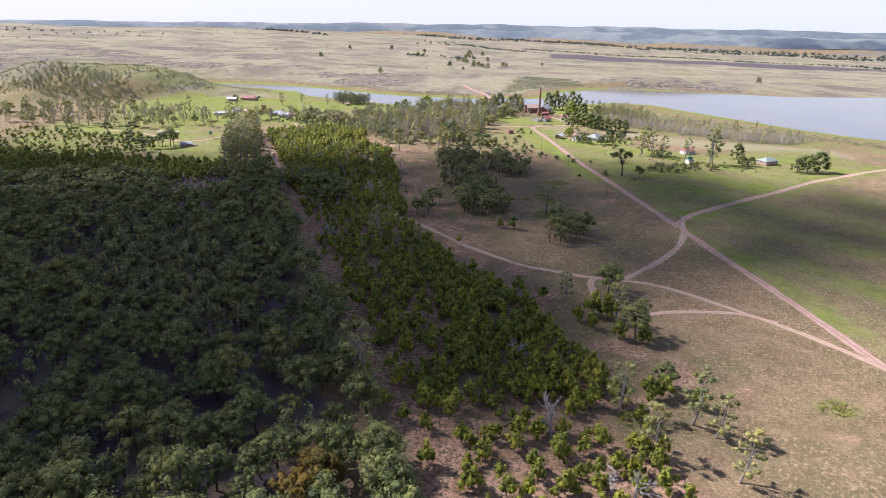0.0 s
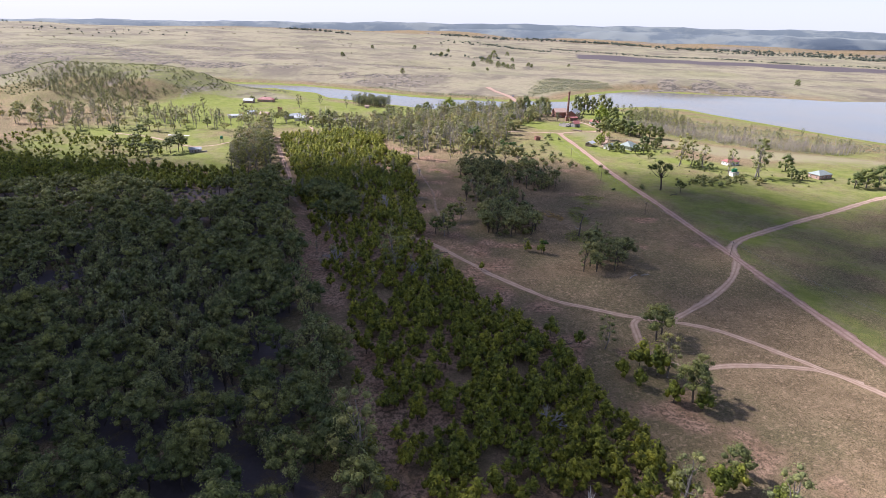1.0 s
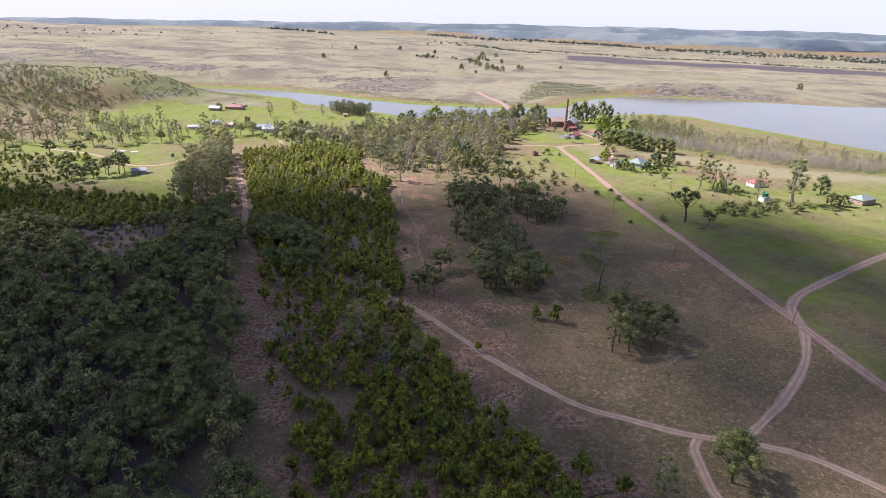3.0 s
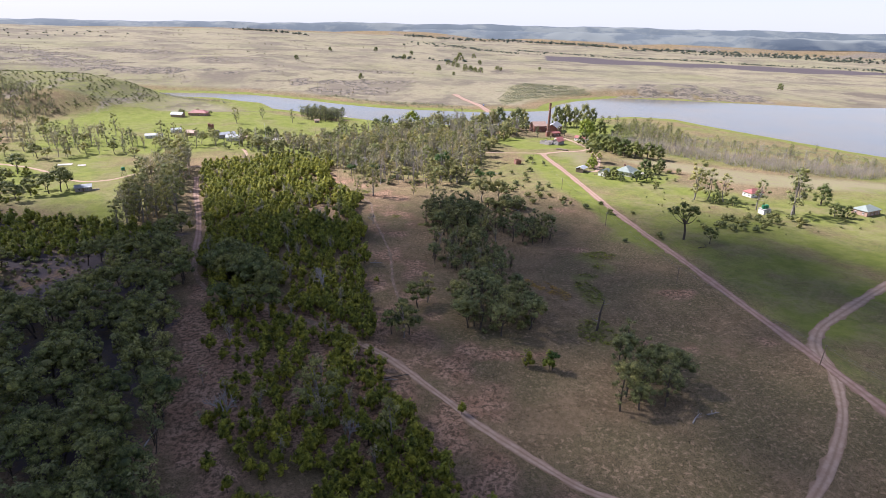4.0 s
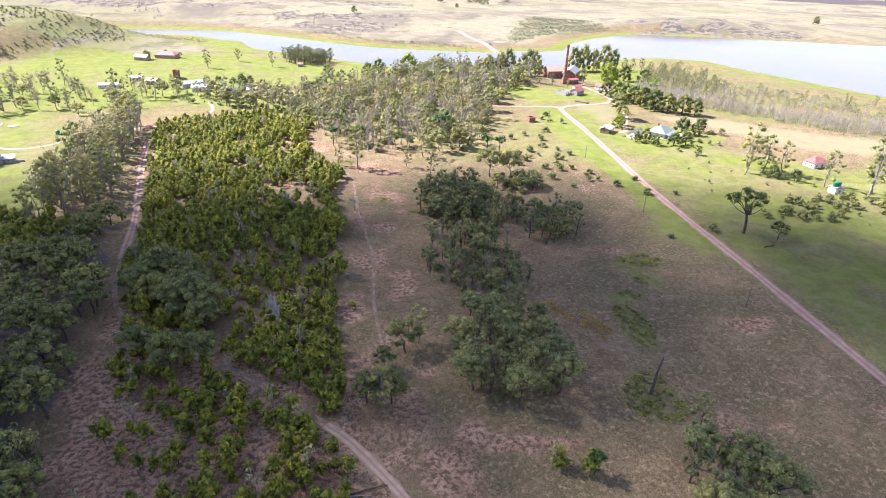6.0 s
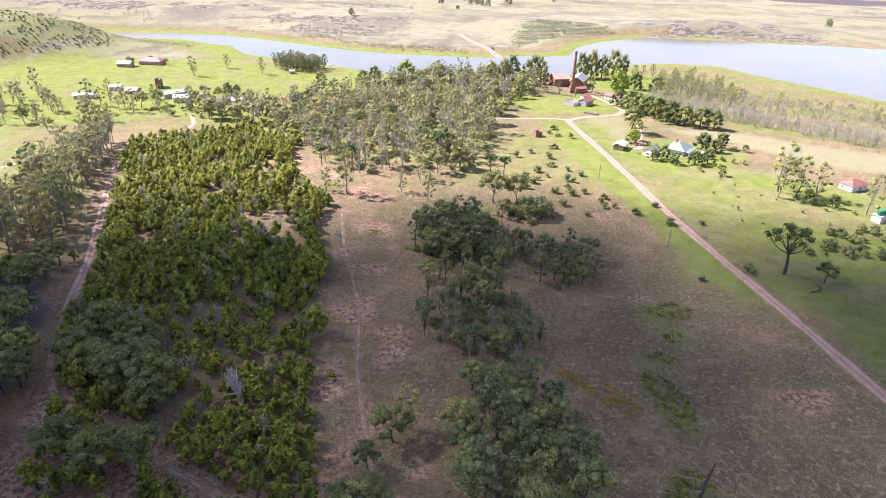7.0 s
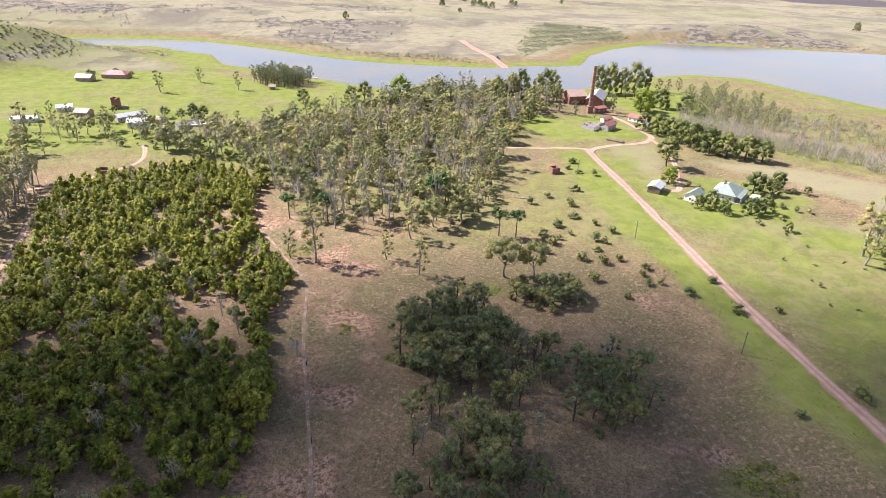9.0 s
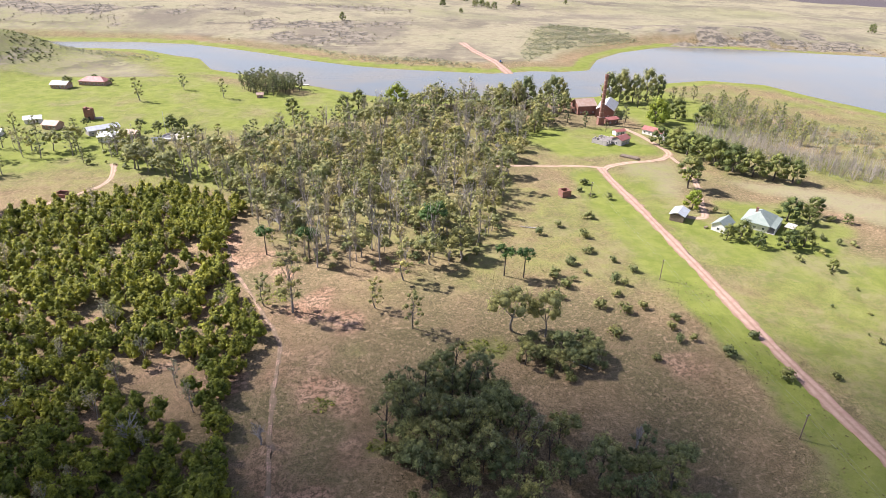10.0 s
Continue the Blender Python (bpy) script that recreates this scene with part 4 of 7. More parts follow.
def limb(a, b, r0, r1, r, sag=0.12, n=4, sides=5):
    a, b = np.array(a, float), np.array(b, float)
    t = np.linspace(0, 1, n)[:, None]
    mid = r.normal(0, 1, 3) * np.linalg.norm(b - a) * sag
    pts = a + (b - a) * t + mid * (t * (1 - t) * 4)
    return tube(pts, r0 + (r1 - r0) * t[:, 0], sides)


def round_gum(seed, count=1150, size=0.38):
    """A spreading gum, 13 m, with a domed crown of puffs on several stems."""
    r = np.random.default_rng(seed)
    h = 13.0
    puffs, wood = [], []
    lean = r.normal(0, 0.4, 2)
    fork = np.array([lean[0], lean[1], h * 0.3])
    wood.append(limb((0, 0, -0.3), fork, 0.34, 0.24, r, 0.05, 4, 6))
    n = r.integers(10, 14)
    for i in range(n):
        a, q = i * 2.4 + r.uniform(-0.4, 0.4), math.sqrt((i + 0.6) / n) * 4.6
        s = r.uniform(1.5, 2.5)
        z = h - 1.8 - 0.19 * q * q + r.uniform(-1.0, 0.5)
        c = np.array([lean[0] * 2 + math.cos(a) * q, lean[1] * 2 + math.sin(a) * q, z])
        puffs.append((*c, s, s * r.uniform(0.6, 0.85)))
        if i % 2 == 0:
            wood.append(limb(fork, c - (0, 0, 0.5), 0.15, 0.04, r, 0.1, 3, 3))
    for i in range(6):
        a, q = i * 1.05 + r.uniform(-0.4, 0.4), r.uniform(1.8, 4.2)
        s = r.uniform(1.2, 1.9)
        puffs.append((math.cos(a) * q, math.sin(a) * q, h * r.uniform(0.42, 0.66), s, s * 0.8))
    return weld(wood), crown(puffs, count, size, r, low=-0.2)


def tall_gum(seed, count=850, size=0.4, core=0.55):
    """A tall open gum, 20 m, with pale stems and drooping sprays in separate tiers."""
    r = np.random.default_rng(seed)
    h = 20.0
    wood, puffs = [], []
    top = np.array([r.normal(0, 1.0), r.normal(0, 1.0), h * 0.86])
    wood.append(limb((0, 0, -0.3), top, 0.42, 0.08, r, 0.04, 7, 6))
    for i in range(15):
        t = 0.22 + 0.74 * (i + 0.5) / 15
        a = i * 2.4 + r.uniform(-0.5, 0.5)
        q = (0.8 + 4.2 * math.sin(math.pi * min(1, (t - 0.05) / 1.0))) * r.uniform(0.5, 1.0)
        base = top * (t * 0.8)
        c = np.array([top[0] * t + math.cos(a) * q, top[1] * t + math.sin(a) * q, h * t + r.uniform(-0.3, 1.0)])
        s = r.uniform(1.2, 2.3)
        puffs.append((*c, s, s * r.uniform(0.7, 1.0)))
        wood.append(limb(base, c, 0.13, 0.035, r, 0.1, 3, 3))
    puffs.append((top[0], top[1], h - 1.2, 1.5, 1.2))
    return weld(wood), crown(puffs, count, size, r, 0.7, core=core, buds=3)


def thin_tree(seed, count=170):
    """A thin grey tree, 13 m: upright bare stems and a few wisps of leaves."""
    r = np.random.default_rng(seed)
    h = 13.0
    wood, puffs = [], []
    wood.append(limb((0, 0, -0.3), (r.normal(0, 0.6), r.normal(0, 0.6), h * 0.8), 0.2, 0.05, r, 0.05, 5, 5))
    for i in range(14):
        a, z0 = r.uniform(0, 6.28), r.uniform(0.15, 0.6) * h
        q, z1 = r.uniform(0.8, 2.6), min(h, z0 + r.uniform(0.22, 0.5) * h)
        e = np.array([math.cos(a) * q, math.sin(a) * q, z1])
        wood.append(limb((0, 0, z0), e, 0.10, 0.04, r, 0.08, 3, 3))
        if r.random() < 0.75:
            s = r.uniform(0.6, 1.25)
            puffs.append((*e, s, s * 1.2))
    puffs.append((0, 0, h * 0.82, 1.0, 1.3))
    return weld(wood), crown(puffs, count, 0.55, r, 0.6, -0.9, 0.7, 0)


def young_wattle(seed):
    """A bushy young tree, 4.6 m, of upright plumes."""
    r = np.random.default_rng(seed)
    puffs = [(0, 0, 2.1, 1.05, 1.6), (r.normal(0, 0.2), r.normal(0, 0.2), 3.4, 0.7, 1.05)]
    n = 6 if DETAIL[0] == 1 else 4
    for i in range(n):
        a = i * 6.28 / n + r.uniform(-0.4, 0.4)
        q = r.uniform(0.7, 1.2)
        puffs.append((math.cos(a) * q, math.sin(a) * q, r.uniform(1.0, 2.8), r.uniform(0.5, 0.8), r.uniform(0.7, 1.2)))
    wood = [limb((0, 0, -0.2), (r.normal(0, 0.1), r.normal(0, 0.1), 3.0), 0.07, 0.03, r, 0.05, 3, 4)]
    return weld(wood), crown(puffs, 170, 0.33, r, 0.0, -0.25, core=0.74, buds=0)


def broad_tree(seed):
    """A dense dark broad-leaved tree, 11 m, its crown nearly to the ground."""
    r = np.random.default_rng(seed)
    puffs, wood = [], [limb((0, 0, -0.3), (0, 0, 5), 0.4, 0.25, r, 0.03, 4, 6)]
    for i in range(16):
        a, t = i * 2.4 + r.uniform(-0.3, 0.3), (i + 0.5) / 16
        q, z = 4.6 * math.sqrt(1 - (t - 0.2) ** 2 * 1.5) * r.uniform(0.6, 0.95), 1.5 + 7.6 * t
        s = r.uniform(1.4, 2.3)
        c = (math.cos(a) * q, math.sin(a) * q, z)
        puffs.append((*c, s, s * 0.85))
        if i % 3 == 0:
            wood.append(limb((0, 0, 3.5), c, 0.15, 0.05, r, 0.08, 3, 4))
    puffs.append((0, 0, 9.4, 2.2, 1.6))
    return weld(wood), crown(puffs, 1250, 0.36, r)


def lone_tree(seed):
    """A spreading field tree, 18 m: a leaning bare trunk, bare limbs, a flat lumpy crown."""
    r = np.random.default_rng(seed)
    h = 18.0
    fork = np.array([0.8, 0.3, h * 0.42])
    wood, puffs = [limb((0, 0, -0.3), fork, 0.6, 0.42, r, 0.04, 5, 7)], []
    for i in range(14):
        a, q = i * 2.4, math.sqrt((i + 0.5) / 14) * 6.6
        c = np.array([fork[0] * 1.6 + math.cos(a) * q, fork[1] + math.sin(a) * q, h - 2.0 - 0.07 * q * q + r.uniform(-1.6, 0.4)])
        s = r.uniform(1.3, 2.2)
        puffs.append((*c, s, s * 0.75))
        wood.append(limb(fork, c - (0, 0, 0.4), 0.22, 0.05, r, 0.1, 5, 5))
    return weld(wood), crown(puffs, 1300, 0.45, r)


def pine_tree(seed):
    """An umbrella pine, 13 m: a bare straight stem under a lumpy flat crown."""
    r = np.random.default_rng(seed)
    wood, puffs = [limb((0, 0, -0.3), (0.1, 0, 10.5), 0.28, 0.14, r, 0.01, 5, 6)], []
    for i in range(9):
        a, q = i * 2.4, 0.6 + 2.2 * math.sqrt(i / 9)
        c = np.array([math.cos(a) * q, math.sin(a) * q, r.uniform(8.6, 11.4)])
        puffs.append((*c, r.uniform(1.1, 1.6), 1.1))
        wood.append(limb((0, 0, c[2] - 1.6), c, 0.1, 0.04, r, 0.06, 3, 4))
    return weld(wood), crown(puffs, 500, 0.42, r)


def shrub(seed):
    """A low rounded shrub, 2.2 m."""
    r = np.random.default_rng(seed)
    puffs = [(0, 0, 1.0, 1.0, 1.0)] + [(r.normal(0, 0.6), r.normal(0, 0.6), r.uniform(0.5, 1.3), r.uniform(0.5, 0.8), r.uniform(0.5, 0.8)) for _ in range(4)]
    wood = [limb((0, 0, -0.1), (r.normal(0, 0.3), r.normal(0, 0.3), 1.0), 0.06, 0.03, r, 0.1, 3, 4)]
    return weld(wood), crown(puffs, 110, 0.32, r, 0.0, -0.6, buds=1)


def bare_tree(seed, h=14.0, depth=3):
    """A dead tree: bleached forking branches."""
    r = np.random.default_rng(seed)
    wood = []

    def grow(a, way, length, rad, level):
        b = a + way * length
        wood.append(limb(a, b, rad, rad * 0.62, r, 0.06, 4, 6 if level == 0 else 4 if level < 3 else 3))
        if level < depth:
            for _ in range(r.integers(4, 6) if level < 2 else 4):
                w = way + r.normal(0, 0.5, 3) + np.array([0, 0, 0.12])
                grow(a + way * length * r.uniform(0.5, 1.0), w / np.linalg.norm(w), length * r.uniform(0.5, 0.8), rad * 0.55, level + 1)

    grow(np.array([0, 0, -0.3]), np.array([r.normal(0, 0.1), r.normal(0, 0.1), 1.0]), h * 0.38, h * 0.028, 0)
    return weld(wood)


def make_kind(name, maker, seeds, leaf, bark, label, category, keep=0.35):
    """Variants of a kind: their arrays, and a thing of each with trunk and crown, kept as patterns for the copies."""
    out = []
    for s in seeds:
        w, c = maker(s)
        DETAIL[0] = keep
        thin = maker(s)
        DETAIL[0] = 1.0
        out.append({"wood": thin[0], "thin": thin[1], "trunk_mesh": np_mesh("trunk", *w, (bark,)), "crown_mesh": np_mesh("crown", *c, (leaf,), smooth_faces=True)})
    return {"name": name, "variants": out, "leaf": leaf, "bark": bark, "label": label, "category": category}


def plant(kind, k, x, y, scale, turn, group="", stretch=1.0, label=""):
    """One tree of a kind as a thing with its trunk and crown; alike trees share their meshes."""
    v = kind["variants"][k % len(kind["variants"])]
    m = pose(x, y, height_at(x, y), 0, 0, turn) @ Matrix.Diagonal((scale, scale, scale * stretch, 1))
    ob = thing(kind["name"], m, label or kind["label"], kind["category"], group)
    for name in ("trunk", "crown"):
        new(name, v[name + "_mesh"]).parent = ob
    return ob


class Heap:
    """Many small plants joined into one mesh."""

    def __init__(self):
        self.v, self.f, self.i, self.n = [], [], [], 0

    def add(self, vf, x, y, z, scale, turn, slot, stretch=1.0):
        v, f = vf
        c, s = math.cos(turn) * scale, math.sin(turn) * scale
        out = np.empty_like(v)
        out[:, 0], out[:, 1], out[:, 2] = v[:, 0] * c - v[:, 1] * s + x, v[:, 0] * s + v[:, 1] * c + y, v[:, 2] * scale * stretch + z
        self.v.append(out)
        self.f.append(f + self.n)
        self.i.append(np.full(len(f), slot, np.int32))
        self.n += len(v)

    def build(self, name, mats, label, category):
        if self.v:
            me = np_mesh(name, np.concatenate(self.v), np.concatenate(self.f), mats, np.concatenate(self.i), True)
            return tagged(new(name, me), label, category, kind="stuff")


def scatter(poly, spacing, seed, jitter=0.42):
    """Points about evenly spread, but not in rows, inside a polygon."""
    r = np.random.default_rng(seed)
    xs, ys = [p[0] for p in poly], [p[1] for p in poly]
    gx, gy = np.meshgrid(np.arange(min(xs), max(xs), spacing), np.arange(min(ys), max(ys), spacing * 0.87))
    gx = gx + (np.arange(gx.shape[0]) % 2)[:, None] * spacing / 2
    x = gx.ravel() + r.uniform(-jitter, jitter, gx.size) * spacing
    y = gy.ravel() + r.uniform(-jitter, jitter, gx.size) * spacing
    k = inside(poly, x, y)
    return np.stack([x[k], y[k]], 1)


def spread(kind, pts, seed, lo, hi, near=None, cap=300, group="", heap_label="", stretch=(0.9, 1.15)):
    """Trees at points: those nearest to the place 'near' as things, up to cap, the rest joined as stuff."""
    r = np.random.default_rng(seed)
    n = len(pts)
    sc, tu, vk, st = r.uniform(lo, hi, n), r.uniform(0, 360, n), r.integers(0, len(kind["variants"]), n), r.uniform(*stretch, n)
    order = np.arange(n) if near is None else np.argsort(np.hypot(pts[:, 0] - near[0], pts[:, 1] - near[1]))
    for i in order[:cap]:
        plant(kind, int(vk[i]), *pts[i], float(sc[i]), float(tu[i]), group, float(st[i]))
    rest = order[cap:]
    if len(rest):
        z = height(pts[rest, 0], pts[rest, 1])
        heap = Heap()
        for i, zi in zip(rest, z):
            v = kind["variants"][vk[i]]
            heap.add(v["thin"], *pts[i], zi, sc[i], radians(tu[i]), 0, st[i])
            heap.add(v["wood"], *pts[i], zi, sc[i], radians(tu[i]), 1, st[i])
        heap.build("woodland", (kind["leaf"], kind["bark"]), heap_label or kind["label"], kind["category"])


K_GUM = make_kind("gum_tree", round_gum, range(10, 17), M_GUM, M_BARK, "spreading olive-green gum with a domed lumpy crown", "tree", 0.4)
K_TALL = make_kind("tall_gum", tall_gum, range(20, 26), M_TALL, M_PALEBARK, "tall open gum tree with pale stems and drooping leaves", "tree")
K_PALE = make_kind("pale_gum", round_gum, range(83, 87), M_PALE, M_PALEBARK, "pale yellow-green gum with a rounded crown", "tree")
K_BLUE = make_kind("grove_gum", tall_gum, range(26, 31), M_GROVE, M_BARK, "upright dark green gum tree in a dense grove", "tree")
K_LIGHT = make_kind("grey_gum", round_gum, range(88, 93), M_LIGHTGUM, M_BARK, "rounded grey-green gum on dark stems in a grove", "tree")
K_AFAR = make_kind("distant_gum", lambda s: tall_gum(s, 190, 0.7, 0.5), range(94, 99), M_LIGHTGUM, M_PALEBARK, "open grey-green gum with pale stems", "tree")
K_THIN = make_kind("thin_tree", thin_tree, range(30, 36), M_GREY, M_TWIG, "thin grey half-bare tree with upright stems", "tree")
K_DIM = make_kind("slender_tree", lambda s: thin_tree(s, 260), range(140, 145), M_LIGHTGUM, M_BARK, "slender olive-grey tree with sparse leaves on dark stems", "tree", 0.6)
K_STEM = make_kind("leafless_tree", lambda s: thin_tree(s, 25), range(130, 135), M_GREY, M_TWIG, "leafless grey tree with upright stems", "tree")
K_SAP = make_kind("young_wattle", young_wattle, range(40, 47), M_SAP, M_BARK, "bushy bright green young wattle tree", "tree", 0.5)
K_BROAD = make_kind("broad_leaved_tree", broad_tree, range(50, 53), M_BROAD, M_BARK, "dense dark green broad-leaved tree with full crown", "tree")
K_LUSH = make_kind("broad_leaved_tree", broad_tree, range(53, 55), M_LUSH, M_BARK, "bright yellow-green rounded tree on mown lawn", "tree")
K_LONE = make_kind("field_tree", lone_tree, range(60, 61), M_BROAD, M_BARK, "spreading dark field tree with a bare leaning trunk", "tree")
K_FULL = make_kind("grey_gum", broad_tree, range(55, 58), M_LIGHTGUM, M_BARK, "big grey-green gum with a full lumpy crown", "tree")
K_PINE = make_kind("pine_tree", pine_tree, range(65, 68), M_PINE, M_BARK, "umbrella pine with a bare stem and green crown", "tree")
K_BUSH = make_kind("shrub", shrub, range(70, 75), M_BUSH, M_BARK, "rounded grey-green shrub in dry grass", "shrub")
K_RUST = make_kind("gum_tree", round_gum, range(80, 82), M_FLAME, M_BARK, "gum tree with yellow and rusty leaves", "tree")

SAP_POLY = [(14, 96), (70, 96), (72, 142), (54, 205), (36, 246), (22, 280), (19, 300), (16, 356), (11, 392), (14, 430), (9, 459), (17, 480), (0, 512), (-8, 545), (-6, 580), (-46, 604),
            (-98, 578), (-90, 520), (-78, 455), (-66, 408), (-52, 372), (-44, 352), (-30, 270), (-11, 214), (-4, 150)]
FOREST_POLY = [(-100, 45), (4, 45), (8, 100), (-3, 150), (-11, 180), (-21, 245), (-38, 316), (-55, 360), (-66, 398), (-76, 432), (-108, 442), (-150, 452), (-230, 470), (-320, 500), (-330, 420), (-220, 230), (-140, 110)]
FIREBREAK = [(20, 60), (15, 110), (1, 160), (-13, 212), (-23, 246), (-32, 286), (-44, 331), (-50, 362)]
STUMPY = [(-145, 282), (-133, 290), (-113, 274), (-101, 240), (-116, 233)]                                # felled, nearly bare
SLENDER = [(-132, 292), (-108, 294), (-79, 274), (-69, 250), (-52, 242), (-55, 217), (-52, 190), (-43, 172), (-62, 168), (-70, 199), (-90, 204), (-105, 215)]
BRUSH = [(-139, 392), (-134, 406), (-107, 396), (-90, 365), (-94, 341), (-114, 342)]                      # cleared, cut brush


def build_forest():
    r = np.random.default_rng(5)
    pts = scatter(FOREST_POLY, 8.4, 101, 0.5)
    x, y = pts[:, 0], pts[:, 1]
    d = line_distance(FIREBREAK, x, y)
    gaps = waves(x, y, 70, 61)
    keep = (d > np.where(y > 200, 7.0, 4.0)) & (line_distance(TRACK_WEST, x, y) > 4) & (line_distance(FOREST_TRACK, x, y) > 7) & (gaps > np.where((y < 270) & (d > 38), -0.85, -1.1)) & (r.random(len(pts)) > np.where(y < 230, 0.14, 0.04))
    keep &= ~((y > 396) & (x < -84))
    keep &= ~inside(STUMPY, x, y) & ~inside(BRUSH, x, y) & ~(inside(SLENDER, x, y) & (r.random(len(pts)) < 0.82))
    pts = pts[keep]
    rusty = (np.hypot(pts[:, 0] + 18, pts[:, 1] - 108) < 9)
    spread(K_RUST, pts[rusty], 7, 0.85, 1.0, group="trees of the wood")
    spread(K_GUM, pts[~rusty], 6, 0.62, 1.15, (-30, 190), 200, "trees of the wood", "olive-green gum wood with closed lumpy canopy")
    # gums beside the bend of the track
    pts = scatter([(-52, 378), (-42, 364), (-30, 355), (-18, 350), (-16, 360), (-30, 382), (-48, 394)], 6.6, 103)
    spread(K_GUM, pts, 8, 0.85, 1.1, group="trees of the wood")
    for x, y, h in ((-27, 335, 14), (-19, 336, 13), (-36, 341, 12), (-60, 352, 13), (-58, 366, 12)):
        plant(K_GUM, int(h), x, y, h / 13.0, x * 11.0, "trees of the wood")
    # slender trees where the gums stand open, and along the firebreak
    pts = scatter(FOREST_POLY, 8.0, 104, 0.5)
    x, y = pts[:, 0], pts[:, 1]
    pts = pts[(y < 330) & (x > -150) & (line_distance(FIREBREAK, x, y) > 8) & (r.random(len(pts)) < 0.5)]
    spread(K_DIM, pts, 9, 0.6, 0.95, (-30, 170), 40, "slender trees of the wood", "slender olive-grey trees between gums")
    pts = scatter(SLENDER, 4.6, 105, 0.5)
    spread(K_DIM, pts, 10, 0.55, 0.95, (-50, 180), 50, "slender trees of the wood", "slender olive-grey trees on open ground")
    pts = scatter(SLENDER, 13.0, 106, 0.5)
    spread(K_STEM, pts, 11, 0.5, 0.9, group="leafless trees of the wood")
    for i, (x, y, h) in enumerate(((-31, 240, 15), (-29, 228, 13), (-26, 217, 15), (-25, 206, 14), (-20, 190, 17), (-18, 181, 15), (-41, 275, 13), (-45, 300, 14), (-37, 262, 12), (-15, 168, 15), (-52, 322, 13))):
        plant(K_DIM, i, x, y, h / 13.0, i * 77.0, "slender trees of the wood", 1.1)
    # cut brush and stumpy regrowth
    for poly, seed in ((BRUSH, 107), (STUMPY, 108)):
        pts = scatter(poly, 4.2, seed, 0.5)
        spread(K_BUSH, pts[r.random(len(pts)) < 0.75], seed, 0.5, 1.3, (-100, 300), 12, "regrowth on felled ground", "low regrowth on felled ground")


def build_wattles():
    r = np.random.default_rng(15)
    pts = scatter(SAP_POLY, 3.35, 111, 0.5)
    x, y = pts[:, 0], pts[:, 1]
    dens = 0.92 + 0 * x
    dens = np.where(inside([(-45, 255), (20, 255), (24, 300), (-4, 338), (-48, 352)], x, y), 0.6, dens)
    dens = np.where((y < 136), np.where(x > 30, 0.42, 0.3), dens)
    dens = np.where(inside([(-6, 150), (22, 165), (24, 215), (-8, 225)], x, y), 0.5, dens)
    dens = np.where(inside([(-20, 210), (6, 225), (2, 262), (-30, 262)], x, y), 0.6, dens)
    dens = np.where(inside([(-40, 365), (5, 345), (10, 388), (-25, 402)], x, y), 0.45, dens)
    dens = np.where(inside([(-30, 470), (-2, 448), (6, 460), (-8, 478)], x, y), 0.05, dens)
    dens = np.where(inside([(-8, 480), (14, 482), (-4, 512), (-12, 505)], x, y), 0.75, dens)
    dens = np.where(inside([(-30, 520), (-12, 515), (-10, 540), (-25, 548)], x, y), 0.4, dens)
    dens = np.where(inside([(-13, 376), (-2, 363), (-17, 343), (-26, 322), (-6, 298), (-6, 287), (-27, 277), (-38, 309), (-30, 335)], x, y), 0.28, dens)
    dens = dens * np.where(waves(x, y, 26, 62) < -0.75, 0.3, 1.0)
    keep = (r.random(len(pts)) < dens) & (line_distance(TRACK, x, y) > 3.4) & (line_distance(TRACK_WEST, x, y) > 2.2) & (line_distance(FIREBREAK, x, y) > np.where(r.random(len(x)) < 0.34, 1.5, np.where(y > 200, 5.5, 2.5) + r.uniform(0, 2.5, len(x)))) & (line_distance(FOREST_TRACK, x, y) > 4)
    pts = pts[keep]
    spread(K_SAP, pts, 16, 0.8, 1.7, (10, 430), 220, "young wattles", "dense bright green thicket of young wattles", (0.85, 1.2))
    # the low young edge of the wood towards the clearing
    pts = scatter([(-86, 396), (-78, 430), (-108, 442), (-150, 452), (-230, 470), (-320, 500), (-325, 430), (-300, 396)], 5.0, 114, 0.5)
    spread(K_SAP, pts, 19, 1.0, 1.9, (0, 0), 0, "", "dense dark thicket of young trees at the wood edge", (0.85, 1.15))
    # scrub on the western clearing
    pts = scatter([(-330, 490), (-230, 475), (-180, 470), (-175, 500), (-200, 560), (-330, 600)], 6.0, 112)
    pts = pts[r.random(len(pts)) < 0.6]
    spread(K_SAP, pts, 17, 0.6, 1.3, (0, 0), 0, "", "patchy bright green scrub", (0.7, 1.1))
    # thin grey trees among them
    pts = scatter(SAP_POLY, 15.0, 113)
    pts = pts[(r.random(len(pts)) < 0.75) & (pts[:, 1] > 250)]
    spread(K_THIN, pts, 18, 0.4, 0.75, (0, 430), 50, "thin trees among the wattles", "thin grey trees above the wattles")


